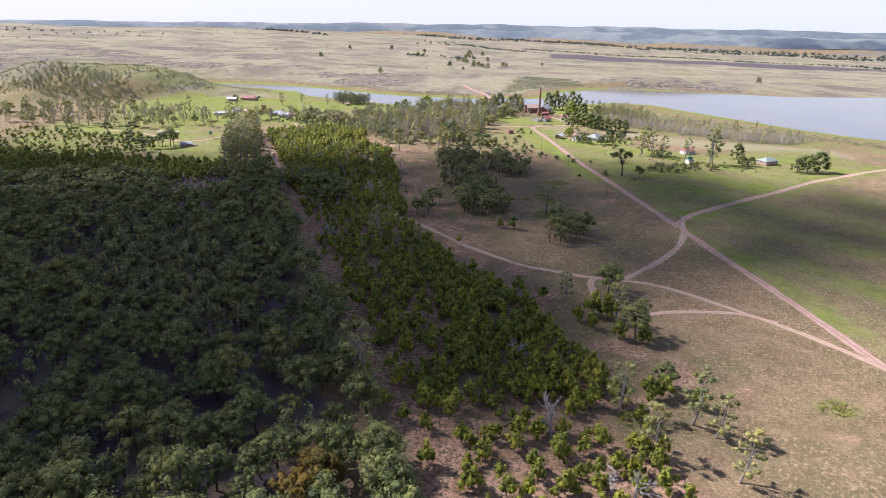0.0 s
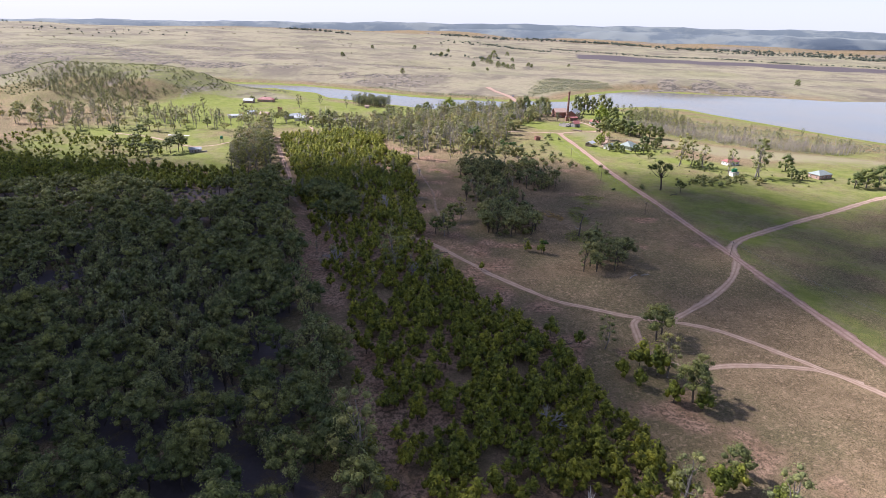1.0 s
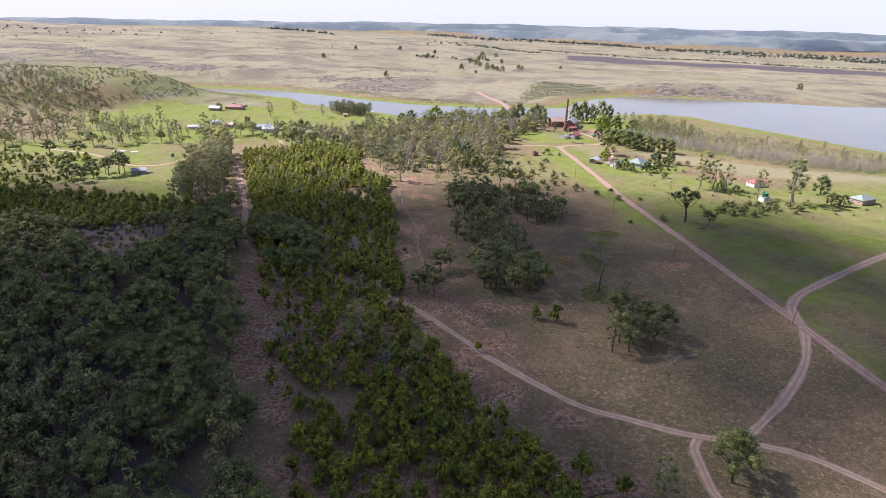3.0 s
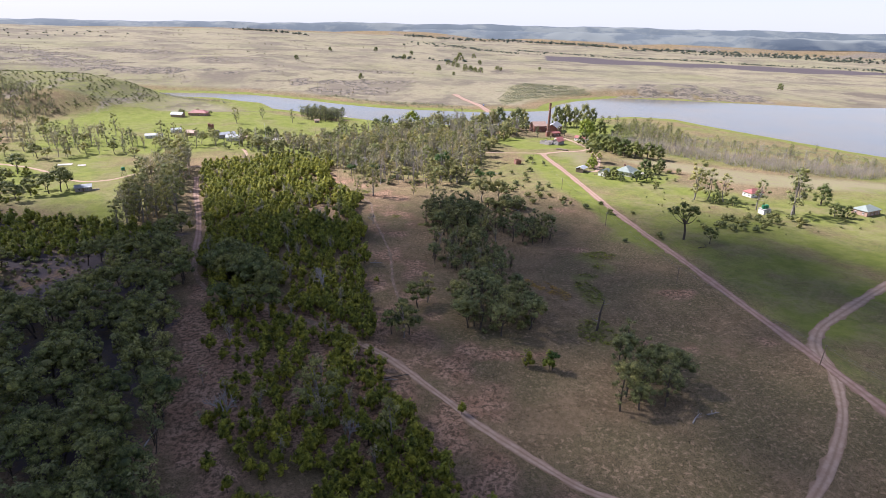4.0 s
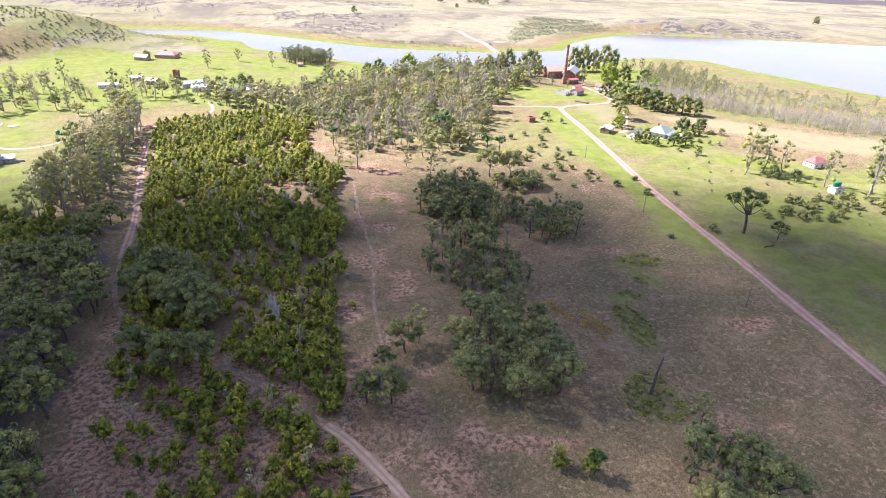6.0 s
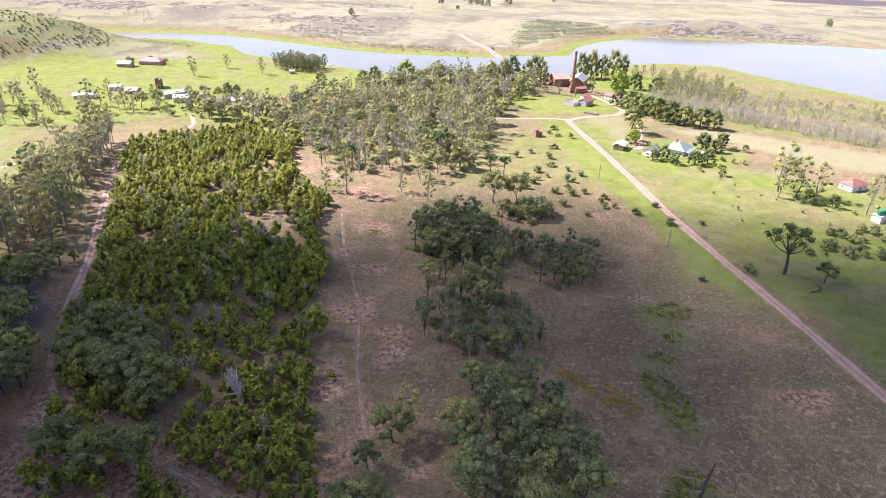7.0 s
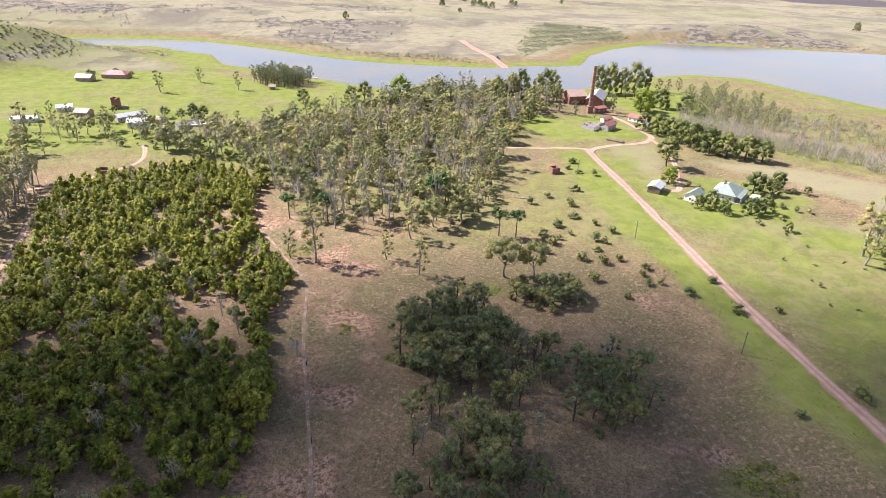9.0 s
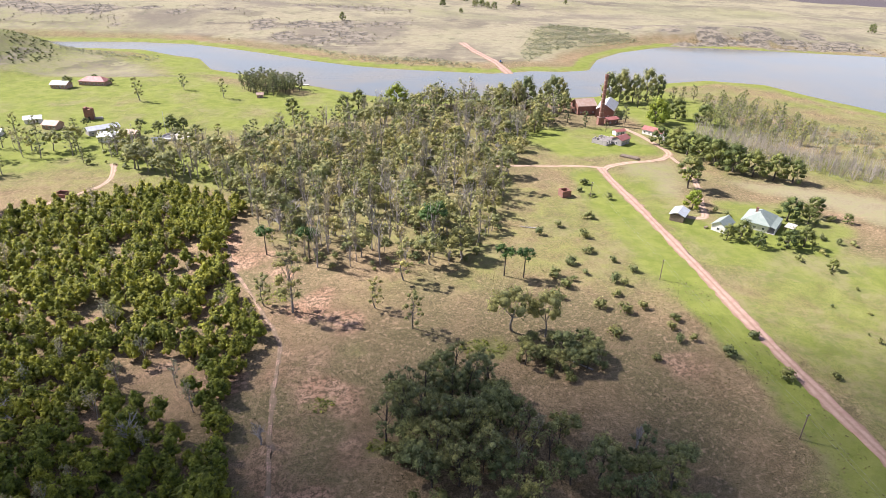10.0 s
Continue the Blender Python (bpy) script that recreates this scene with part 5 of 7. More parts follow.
def build_middle_wood():
    r = np.random.default_rng(25)
    wood = [(-100, 640), (-66, 628), (-24, 606), (-4, 572), (8, 542), (26, 524), (54, 518), (83, 524), (100, 553), (114, 606), (136, 662), (165, 700), (178, 730), (160, 770), (100, 775), (60, 742), (20, 692), (-24, 662), (-90, 668)]
    pts = scatter(wood, 7.8, 121, 0.55)
    keep = (line_distance(WEST_ROAD, pts[:, 0], pts[:, 1]) > 6) & (line_distance(CLEAR_TRACK, pts[:, 0], pts[:, 1]) > 5)
    keep &= waves(pts[:, 0], pts[:, 1], 34, 63) > -0.8
    pts = pts[keep]
    pick = r.random(len(pts))
    spread(K_STEM, pts[pick < 0.24], 126, 0.7, 1.5, (60, 540), 80, "trees of the middle wood", "leafless grey trees in the wood")
    pick = np.where(pick < 0.24, 2.0, pick)
    spread(K_THIN, pts[pick < 0.48], 26, 0.7, 1.5, (60, 540), 100, "trees of the middle wood", "thin grey half-bare trees in the wood")
    spread(K_TALL, pts[(pick >= 0.48) & (pick < 0.7)], 27, 0.4, 0.95, (60, 540), 60, "trees of the middle wood", "tall pale gums in the wood")
    spread(K_PALE, pts[(pick >= 0.7) & (pick < 1.5)], 28, 0.45, 1.1, (60, 540), 100, "trees of the middle wood", "rounded gums in the wood")
    under = scatter(wood, 5.4, 122)
    under = under[r.random(len(under)) < 0.5]
    spread(K_BUSH, under, 29, 0.7, 1.7, (60, 520), 60, "shrubs of the middle wood", "grey-green undergrowth beneath thin trees")
    # tall gums along the straight track
    pts = scatter([(-112, 430), (-90, 424), (-84, 460), (-92, 505), (-104, 552), (-112, 596), (-124, 560), (-118, 480)], 9.6, 123, 0.5)
    pts = pts[line_distance(FOREST_TRACK, pts[:, 0], pts[:, 1]) > 5]
    spread(K_TALL, pts, 30, 0.75, 1.1, group="gums along the track")
    pts = scatter([(-112, 440), (-90, 436), (-96, 520), (-108, 590), (-122, 580)], 9.0, 124)
    spread(K_THIN, pts, 31, 1.1, 1.5, group="gums along the track")


def build_groves():
    r = np.random.default_rng(35)
    front = [(50, 318), (62, 312), (76, 316), (80, 332), (75, 346), (68, 361), (54, 355), (50, 336)]
    back = [(47, 425), (58, 417), (69, 421), (76, 438), (77, 455), (64, 461), (50, 452)]
    right = [(88, 406), (98, 400), (110, 408), (115, 418), (108, 427), (93, 425)]
    pale = [(55, 389), (69, 389), (73, 404), (60, 405)]
    # poly, spacing, sizes, share of rounded gums, of upright gums
    for k, (poly, gap, lo, hi, a, b) in enumerate(((front, 5.8, 0.7, 1.0, 0.35, 0.85), (back, 5.6, 0.75, 1.0, 0.3, 0.88), (right, 5.6, 0.55, 0.85, 0.45, 0.8), (pale, 5.6, 0.6, 0.85, 0.5, 0.8))):
        pts = scatter(poly, gap, 131 + k, 0.5)
        pick = r.random(len(pts))
        spread(K_LIGHT, pts[pick < a], 360 + k, lo, hi, group="trees of the grove")
        spread(K_BLUE, pts[(pick >= a) & (pick < b)], 365 + k, lo * 0.72, hi * 0.75, group="trees of the grove")
        spread(K_DIM, pts[pick >= b], 370 + k, 0.6, 1.0, group="trees of the grove")
        under = scatter(poly, 5.0, 140 + k, 0.5)
        spread(K_BUSH, under[r.random(len(under)) < 0.6], 380 + k, 0.8, 1.7, (75, 380), 8, "shrubs of the grove", "grey-green undergrowth in the grove")
    # thin open stands between the clumps
    for k, poly in enumerate(([(45, 381), (58, 362), (75, 362), (84, 381), (82, 398), (72, 410), (50, 414)], [(54, 424), (78, 408), (92, 428), (93, 443), (79, 441)])):
        pts = scatter(poly, 5.4, 231 + k, 0.5)
        pick = r.random(len(pts))
        spread(K_DIM, pts[pick < 0.55], 390 + k, 0.5, 0.85, group="thin trees of the grove")
        spread(K_THIN, pts[(pick >= 0.55) & (pick < 0.7)], 392 + k, 0.5, 0.8, group="thin trees of the grove")
        spread(K_LIGHT, pts[(pick >= 0.7) & (pick < 0.9)], 394 + k, 0.45, 0.7, group="trees of the grove")
        under = scatter(poly, 6.0, 240 + k, 0.5)
        spread(K_BUSH, under[r.random(len(under)) < 0.6], 396 + k, 0.6, 1.4, (75, 380), 8, "shrubs of the grove", "grey-green undergrowth in the grove")
    small = [(82, 266), (92, 262), (102, 266), (112, 282), (106, 296), (96, 298), (86, 280)]
    pts = scatter(small, 6.2, 132)
    spread(K_BLUE, pts[::2], 39, 0.55, 0.72, group="trees of the small grove")
    spread(K_LIGHT, pts[1::2], 139, 0.75, 1.05, group="trees of the small grove")
    # two big gums over dark bushes in the dry field
    plant(K_PALE, 1, 88, 480, 1.3, 40.0, "trees of the field clump", 1.02)
    plant(K_PALE, 2, 97, 476, 0.85, 130.0, "trees of the field clump", 1.5)
    pts = scatter([(84, 465), (96, 458), (110, 459), (110, 468), (98, 474), (88, 472)], 5.0, 133)
    spread(K_LIGHT, pts, 140, 0.4, 0.66, group="trees of the field clump")
    spread(K_BUSH, scatter([(82, 464), (96, 456), (112, 458), (106, 472)], 5.0, 134), 41, 0.9, 1.6, group="shrubs of the field clump")


SOLO = [  # kind, plan place, height in metres, height of the kind's pattern
    (K_TALL, 20.0, [(267, 441, 29), (273, 446, 25), (231, 485, 25), (236, 479, 20), (254, 455, 19), (21.5, 495, 21), (58, 483, 13), (2, 271, 21), (-6, 148, 23), (87, 185, 15),
                    (93, 176, 14), (73, 202, 13), (85, 125, 18), (85, 103, 15), (69, 115, 16), (66, 131, 17), (39, 342, 13), (88, 119, 14), (244, 474, 17), (226, 478, 20), (28, 315, 14), (-112, 775, 17),
                    (-57, 784, 14), (-92, 812, 13), (12, 500, 12), (47, 495, 11), (57, 512, 16), (21, 261, 14), (65, 293, 7)]),
    (K_GUM, 13.0, [(93, 207, 14), (89, 172, 14), (96, 211, 12), (85, 141, 10), (201, 591, 17), (30, 317, 11), (24, 318, 10), (29, 331, 8), (35, 338, 12), (190, 398, 9), (-167, 512, 16), (-172, 508, 13), (-195, 500, 13),
                   (-182, 492, 12), (-75, 690, 9), (-52, 684, 9), (-167, 520, 12), (-180, 503, 12), (-202, 517, 15), (-237, 566, 13), (-213, 503, 12), (-224, 606, 12), (-177, 625, 11), (-178, 517, 9), (-213, 556, 14)]),
    (K_SAP, 4.6, [(80, 190, 12), (84, 186, 13), (73, 186, 8), (56, 195, 10), (57, 211, 9), (65, 205, 7), (83, 172, 9), (90, 168, 9), (44, 141, 9), (60, 135, 10), (72, 290, 8), (41, 271, 5), (15, 384, 12),
                  (6, 462, 7), (48, 200, 8), (76, 180, 8), (78, 137, 10), (83, 138, 9), (90, 132, 8), (14, 415, 11), (10, 418, 12), (13, 423, 13), (20, 362, 4), (-4, 372, 6), (66, 293, 7)]),
    (K_LONE, 18.0, [(180, 406, 20)]),
    (K_BROAD, 11.0, [(305, 464, 14), (294, 439, 9), (300, 436, 8), (334, 416, 15), (344, 417, 17), (324, 414, 12), (218, 660, 12), (224, 652, 14), (227, 643, 15), (230, 634, 15), (233, 624, 16), (238, 614, 16), (244, 606, 15),
                     (252, 600, 15), (260, 596, 13), (235, 632, 13), (241, 622, 13), (195, 535, 9), (189, 535, 7), (227, 552, 12), (241, 555, 10), (209, 526, 9), (217, 527, 9), (234, 548, 8), (252, 547, 5), (198, 528, 7), (270, 705, 15), (258, 720, 15),
                     (-4, 742, 11), (40, 752, 14), (30, 748, 11), (215, 508, 5), (-70, 700, 10), (-64, 702, 8), (236, 470, 7), (244, 464, 7)]),
    (K_LUSH, 11.0, [(237, 707, 18), (66, 742, 20), (243, 712, 15), (190, 566, 9), (195, 572, 7), (206, 602, 6), (212, 604, 5)]),
    (K_PINE, 13.0, [(92.5, 513, 14), (99, 511, 13), (8, 535, 13), (24, 529, 15), (69, 533, 21), (73, 290, 8)]),
]
BARE = [(45, 123, 15), (43, 160, 14), (0, 351, 18), (-22, 272, 13), (10, 262, 9), (58, 100, 13), (52, 104, 11), (-62, 170, 12), (-70, 130, 12), (62, 560, 15), (40, 540, 12), (54, 585, 16), (14, 560, 15), (10, 556, 14),
        (80, 600, 16), (100, 650, 15), (112, 660, 16), (120, 690, 17), (90, 640, 14), (-18, 365, 10), (-35, 390, 10), (70, 365, 10), (106, 430, 9), (64, 660, 15), (-8, 440, 12), (20, 440, 9), (25, 612, 13), (-40, 452, 10), (46, 562, 13), (70, 545, 14), (34, 590, 15), (88, 575, 12), (96, 600, 14), (74, 630, 16), (50, 640, 14), (30, 640, 13), (104, 620, 15), (116, 640, 16), (128, 672, 17), (134, 690, 17),
        (110, 700, 16), (92, 680, 15), (140, 715, 17), (72, 700, 15), (-10, 625, 12), (-40, 640, 12), (-110, 560, 15), (-104, 530, 15), (-100, 500, 14), (-98, 470, 13)]


def build_solo():
    r = np.random.default_rng(45)
    for kind, base, places in SOLO:
        for x, y, h in places:
            plant(kind, int(r.integers(0, 9)), x, y, h / base * (0.92 if kind is K_SAP else 1.0), float(r.uniform(0, 360)), "", float(r.uniform(0.97, 1.05)))
    # dead trees
    variants = [np_mesh("dead_tree", *bare_tree(s), (M_DEAD,)) for s in (90, 91, 92, 93)]
    for i, (x, y, h) in enumerate(BARE):
        ob = new("dead_tree", variants[i % 4])
        ob.matrix_basis = pose(x, y, height_at(x, y), 0, 0, float(r.uniform(0, 360))) @ Matrix.Scale(h / 14.0, 4)
        tagged(ob, "bleached dead tree with bare forking branches", "tree", "dead trees")
    # shrubs in the open grass
    field = [(110, 512), (116, 508), (122, 512), (130, 506), (133, 503), (112, 503), (107, 497), (128, 497), (120, 490), (126, 486), (133, 488), (140, 481), (147, 463), (136, 470), (119, 474), (126, 462), (147, 404), (131, 541),
             (124, 552), (139, 560), (114, 545), (146, 591), (150, 584), (156, 580), (151, 600), (135, 520), (129, 528), (160, 470), (168, 409), (158, 452), (172, 450), (137, 476), (141, 470), (119, 520), (140, 512)]
    for x, y in field:
        plant(K_BUSH, int(r.integers(0, 9)), x, y, float(r.uniform(1.15, 2.1)), float(r.uniform(0, 360)), "shrubs in the dry field")
    pts = scatter([(198, 420), (225, 412), (255, 415), (275, 430), (262, 442), (230, 440), (205, 436)], 4.6, 141)
    pts = pts[r.random(len(pts)) < 0.62]
    spread(K_BUSH, pts, 42, 0.7, 2.1, group="shrubs in the green field")
    pts = scatter([(185, 430), (260, 400), (330, 430), (300, 470), (220, 500), (190, 520)], 17.0, 142)
    spread(K_BUSH, pts, 43, 0.35, 0.9, group="shrubs in the green field")
    # hedge beside the pale lane
    for i in range(16):
        t = i / 15
        plant(K_BUSH, i, 243 + 22 * t, 476 + 44 * t, 1.1 + 0.3 * math.sin(i * 2.1), i * 50.0, "garden hedge")
    for x, y, s in ((221, 540, 1.5), (224, 536, 1.7), (229, 533, 1.5), (233, 528, 1.4), (238, 526, 1.3), (202, 558, 1.3), (199, 562, 1.4), (246, 550, 1.6), (220, 520, 1.3), (207, 516, 1.3)):
        plant(K_BUSH, int(s * 10), x, y, s, s * 100, "garden shrubs")


def build_west_trees():
    """Open gums round the western clearing and the farm."""
    r = np.random.default_rng(55)
    pts = scatter([(-330, 590), (-230, 585), (-150, 610), (-105, 640), (-110, 690), (-190, 700), (-330, 760), (-420, 700)], 17.0, 151, 0.55)
    keep = (line_distance(CLEAR_TRACK, pts[:, 0], pts[:, 1]) > 5) & (r.random(len(pts)) < 0.62)
    pts = pts[keep]
    spread(K_AFAR, pts[::2], 52, 0.5, 1.1, group="gums of the western farm")
    spread(K_PALE, pts[1::2], 57, 0.45, 1.1, group="gums of the western farm")
    pts = scatter([(-330, 600), (-210, 600), (-130, 630), (-105, 665), (-200, 690), (-360, 720)], 19.0, 152, 0.5)
    spread(K_THIN, pts, 53, 0.8, 1.3, group="thin trees of the western farm")
    for x, y, h in ((-120, 690, 11), (-108, 660, 12), (-96, 664, 11), (-132, 664, 13), (-88, 700, 8), (-146, 700, 10), (-178, 822, 9), (-166, 838, 7), (-150, 828, 6), (-120, 706, 7), (-60, 676, 9), (-48, 672, 10),
                    (-38, 676, 11), (-20, 684, 12), (-6, 690, 13), (2, 700, 15), (8, 696, 14), (18, 706, 13), (30, 712, 12)):
        plant(K_TALL if h > 9 else K_GUM, int(x) % 5, x, y, h / (20.0 if h > 9 else 13.0), float(r.uniform(0, 360)), "trees round the farm")
    pts = scatter([(-470, 850), (-400, 800), (-330, 790), (-300, 815), (-340, 860), (-420, 890)], 8.5, 155, 0.5)
    spread(K_AFAR, pts, 56, 0.35, 0.6, group="trees at the hill foot")
    # the stand on the lake shore
    pts = scatter([(-54, 822), (-40, 800), (-24, 790), (-8, 800), (-4, 820), (-20, 832), (-40, 832)], 5.2, 153)
    spread(K_BLUE, pts, 54, 0.5, 0.68, group="trees of the shore stand")
    # round the brickworks
    for x, y, h in ((150, 745, 22), (160, 752, 24), (172, 748, 20), (140, 750, 19), (185, 742, 15), (176, 735, 13), (182, 764, 22), (190, 770, 20), (228, 770, 24), (238, 772, 26), (248, 770, 22), (262, 778, 25), (272, 780, 20),
                    (255, 760, 14), (244, 752, 13), (278, 768, 13), (288, 772, 12), (300, 776, 12), (186, 700, 11), (196, 690, 6), (160, 706, 14), (150, 690, 15), (213, 716, 9), (216, 708, 13), (178, 712, 12)):
        plant(K_FULL if h > 14 else K_BLUE, int(x) % 5, x, y, h / (16.0 if h > 14 else 20.0), float(r.uniform(0, 360)), "gums round the brickworks", 1.45 if h > 14 else 1.0)


def build_thickets():
    """Leafless poplar thicket, reeds and scrub: too many to count."""
    r = np.random.default_rng(65)
    twig = []
    for s in range(4):
        q = np.random.default_rng(300 + s)
        w = []
        for _ in range(9):
            a, b = q.normal(0, 0.9, 2), q.normal(0, 0.5, 2)
            hh = q.uniform(4.5, 9)
            w.append(limb((a[0], a[1], -0.2), (a[0] + b[0], a[1] + b[1], hh), 0.09, 0.03, q, 0.03, 3, 3))
        twig.append((join(w), crown([(0, 0, 3.0, 1.3, 2.6)], 26, 0.5, q, 0, -1, 0.9, 0)))
    heap = Heap()
    north = [(244, 668), (262, 640), (282, 612), (335, 553), (391, 524), (430, 540), (440, 590), (395, 640), (350, 690), (330, 760), (294, 755)]
    pts = scatter(north, 4.2, 161)
    keep = r.random(len(pts)) < np.where(line_distance([(244, 660), (282, 606), (335, 547), (400, 515)], pts[:, 0], pts[:, 1]) < 34, 0.95, 0.08)
    pts = pts[keep]
    for (x, y), z in zip(pts, height(pts[:, 0], pts[:, 1])):
        w, c = twig[r.integers(0, 4)]
        s, t = r.uniform(0.7, 1.2), r.uniform(0, 6.28)
        heap.add(w, x, y, z, s, t, 0)
        heap.add(c, x, y, z, s, t, 1)
    heap.build("poplar_thicket", (M_TWIG, M_GREY), "pale leafless poplar thicket beside the meadow", "thicket")
    # darker trees standing in it
    pts = scatter([(262, 690), (300, 640), (340, 690), (330, 760), (294, 755)], 9.5, 162)
    spread(K_AFAR, pts, 62, 0.4, 0.62, group="trees in the thicket")
    pts = scatter([(290, 620), (400, 530), (470, 560), (400, 660), (330, 690)], 26.0, 163)
    spread(K_AFAR, pts, 63, 0.3, 0.55, group="trees in the thicket")
    # reeds
    heap = Heap()
    tuft = []
    for s in range(4):
        q = np.random.default_rng(320 + s)
        pos = np.stack([q.normal(0, 0.9, 34), q.normal(0, 0.9, 34), q.uniform(0.3, 1.7, 34)], 1)
        nor = np.stack([q.normal(0, 0.6, 34), q.normal(0, 0.6, 34), q.normal(1.0, 0.3, 34)], 1)
        tuft.append(clumps(pos, nor, 0.5, q, 2.4))
    beds = list(zip(REED_BEDS, (5.0, 3.0, 3.8, 4.4, 3.4)))
    for k, (bed, gap) in enumerate(beds):
        pts = scatter(bed, gap, 170 + k)
        pts = pts[r.random(len(pts)) < 0.9 * smooth(-poly_distance(bed, pts[:, 0], pts[:, 1]), -2, 22) * (0.75 + 0.4 * waves(pts[:, 0], pts[:, 1], 40, 91))]
        for (x, y), z in zip(pts, height(pts[:, 0], pts[:, 1])):
            heap.add(tuft[r.integers(0, 4)], x, y, z, r.uniform(0.6, 1.1), r.uniform(0, 6.28), 0)
    heap.build("reeds", (M_REED,), "grey-green reed beds along the lake", "reeds")
    # scrub and scattered trees on the hills
    heap = Heap()
    ball = [crown([(0, 0, 0.8, 1.2, 0.9)], 14, 0.8, np.random.default_rng(340 + s), 0, -0.4, buds=0, core=0.75) for s in range(4)]
    rough = [([(-900, 1085), (-200, 1088), (-60, 1062), (20, 1010), (110, 1120), (120, 1330), (-120, 1480), (-500, 1600), (-1200, 1500)], 9.0, 31, 0.1),
             ([(430, 1078), (560, 1044), (660, 1012), (690, 1024), (640, 1075), (480, 1120)], 7.0, 33, -0.5),
             ([(-1500, 1500), (-500, 1560), (-150, 1500), (200, 2100), (-500, 2500), (-1700, 2200)], 26.0, 36, 0.75),
             ([(-560, 830), (-320, 800), (-215, 900), (-270, 1000), (-560, 1010)], 5.2, 35, -0.7)]
    for k, (bed, gap, seed, level) in enumerate(rough):
        pts = scatter(bed, gap, 180 + k)
        x, y = pts[:, 0], pts[:, 1]
        band = waves(x * 0.5, y * 1.6, 220, 31) + 0.55 * waves(x, y, 60, 32) if k == 0 else waves(x, y, 140 if k == 2 else 55, seed)
        pts = pts[(band > level) & (r.random(len(pts)) < 0.75) & (poly_distance(LAKE, x, y) > 12)]
        if k == 3:
            heap.build("scrub", (M_SCRUB,), "low dark scrub on the rocky slopes", "scrub")
            heap = Heap()
        for (x, y), z in zip(pts, height(pts[:, 0], pts[:, 1])):
            heap.add(ball[r.integers(0, 4)], x, y, z, r.uniform(0.35, 1.0) * (2.0 if k == 2 else 1.25 if k == 3 else 0.9), r.uniform(0, 6.28), 0)
    heap.build("scrub", (M_BUSH,), "green shrubs covering the flat-topped hill", "scrub")
    heap = Heap()
    ball = [crown([(0, 0, 3.0, 3.0, 2.6), (2.0, 0.5, 2.2, 2.2, 1.8)], 24, 1.7, np.random.default_rng(350 + s), 0, -0.4, buds=0) for s in range(4)]
    lines = [([(640, 2500), (900, 2330), (1300, 2050), (1700, 1760), (1900, 1600)], 360, 24, 0.95), ([(1000, 3300), (1500, 2900), (1900, 2500), (2300, 2250)], 560, 90, 1.8),
             ([(300, 3300), (700, 3300), (1100, 3200)], 240, 60, 1.7), ([(-420, 2580), (-300, 2620), (-200, 2600)], 60, 20, 1.6),
             ([(250, 2350), (420, 2250), (560, 2300)], 90, 50, 1.2), ([(1450, 1700), (1800, 1350), (2100, 1150)], 130, 40, 1.2), ([(100, 1650), (200, 1660), (260, 1640)], 26, 14, 1.2), ([(-1400, 2250), (-1000, 2000), (-700, 1950)], 60, 70, 1.0)]
    for line, count, wide, size in lines:
        c = spline(line, 8.0)
        for _ in range(count):
            p = c[r.integers(0, len(c))] + r.normal(0, wide, 2)
            heap.add(ball[r.integers(0, 4)], p[0], p[1], height_at(*p), size * r.uniform(0.6, 1.3), r.uniform(0, 6.28), 0)
    heap.build("far_trees", (M_FARTREE,), "dark tree belts on the distant farmland", "trees")
    # single trees on the far veld
    for x, y, h in ((176, 1400, 13), (214, 1530, 12), (222, 1500, 12), (228, 1480, 12), (238, 1440, 13), (246, 1420, 13), (252, 1400, 12), (262, 1390, 13), (232, 1410, 10), (192, 1300, 8), (312, 1460, 11), (318, 1450, 9), (16, 1190, 11),
                    (268, 1700, 22), (244, 1620, 14), (120, 1620, 14), (300, 1600, 12), (790, 1180, 14), (420, 1500, 8), (-120, 1500, 12), (-60, 1750, 12), (60, 1900, 14), (150, 1780, 12), (340, 1900, 14)):
        plant(K_BROAD, int(x) % 3, x, y, h / 11.0, x * 7.0, "trees of the far veld")


def build_tussocks():
    """Grass tussocks on the nearer open ground."""
    r = np.random.default_rng(75)
    q = np.random.default_rng(76)
    blade = []
    for s in range(5):
        n = 2
        pos = np.stack([q.normal(0, 0.12, n), q.normal(0, 0.12, n), q.uniform(0.08, 0.16, n)], 1)
        nor = np.stack([q.normal(0, 1, n), q.normal(0, 1, n), q.normal(1.6, 0.3, n)], 1)
        blade.append(clumps(pos, nor, 0.3, q, 1.2))
    heap = Heap()
    pts = scatter([(8, 250), (60, 120), (165, 120), (168, 500), (110, 520), (20, 520), (14, 400)], 1.25, 191, 0.5)
    x, y = pts[:, 0], pts[:, 1]
    w = waves(x, y, 30, 77) + 0.6 * waves(x, y, 9, 78)
    clear = np.minimum.reduce([line_distance(l, x, y) for l in (MAIN_ROAD, TRACK, LINK_ROAD, LOOP_TRACK)])
    pts = pts[(w + r.normal(0, 0.8, len(w)) > 0.0) & (clear > 3.0) & (line_distance(FOOTPATH, x, y) > 1.2)]
    for (x, y), z in zip(pts, height(pts[:, 0], pts[:, 1])):
        heap.add(blade[r.integers(0, 5)], x, y, z, r.uniform(0.6, 1.5), r.uniform(0, 6.28), 0)
    heap.build("grass_tussocks", (M_TUFT,), "dry straw-brown tussocks on bare earth", "grass")


build_forest()
build_wattles()
build_middle_wood()
build_groves()
build_solo()
build_west_trees()
build_thickets()
build_tussocks()


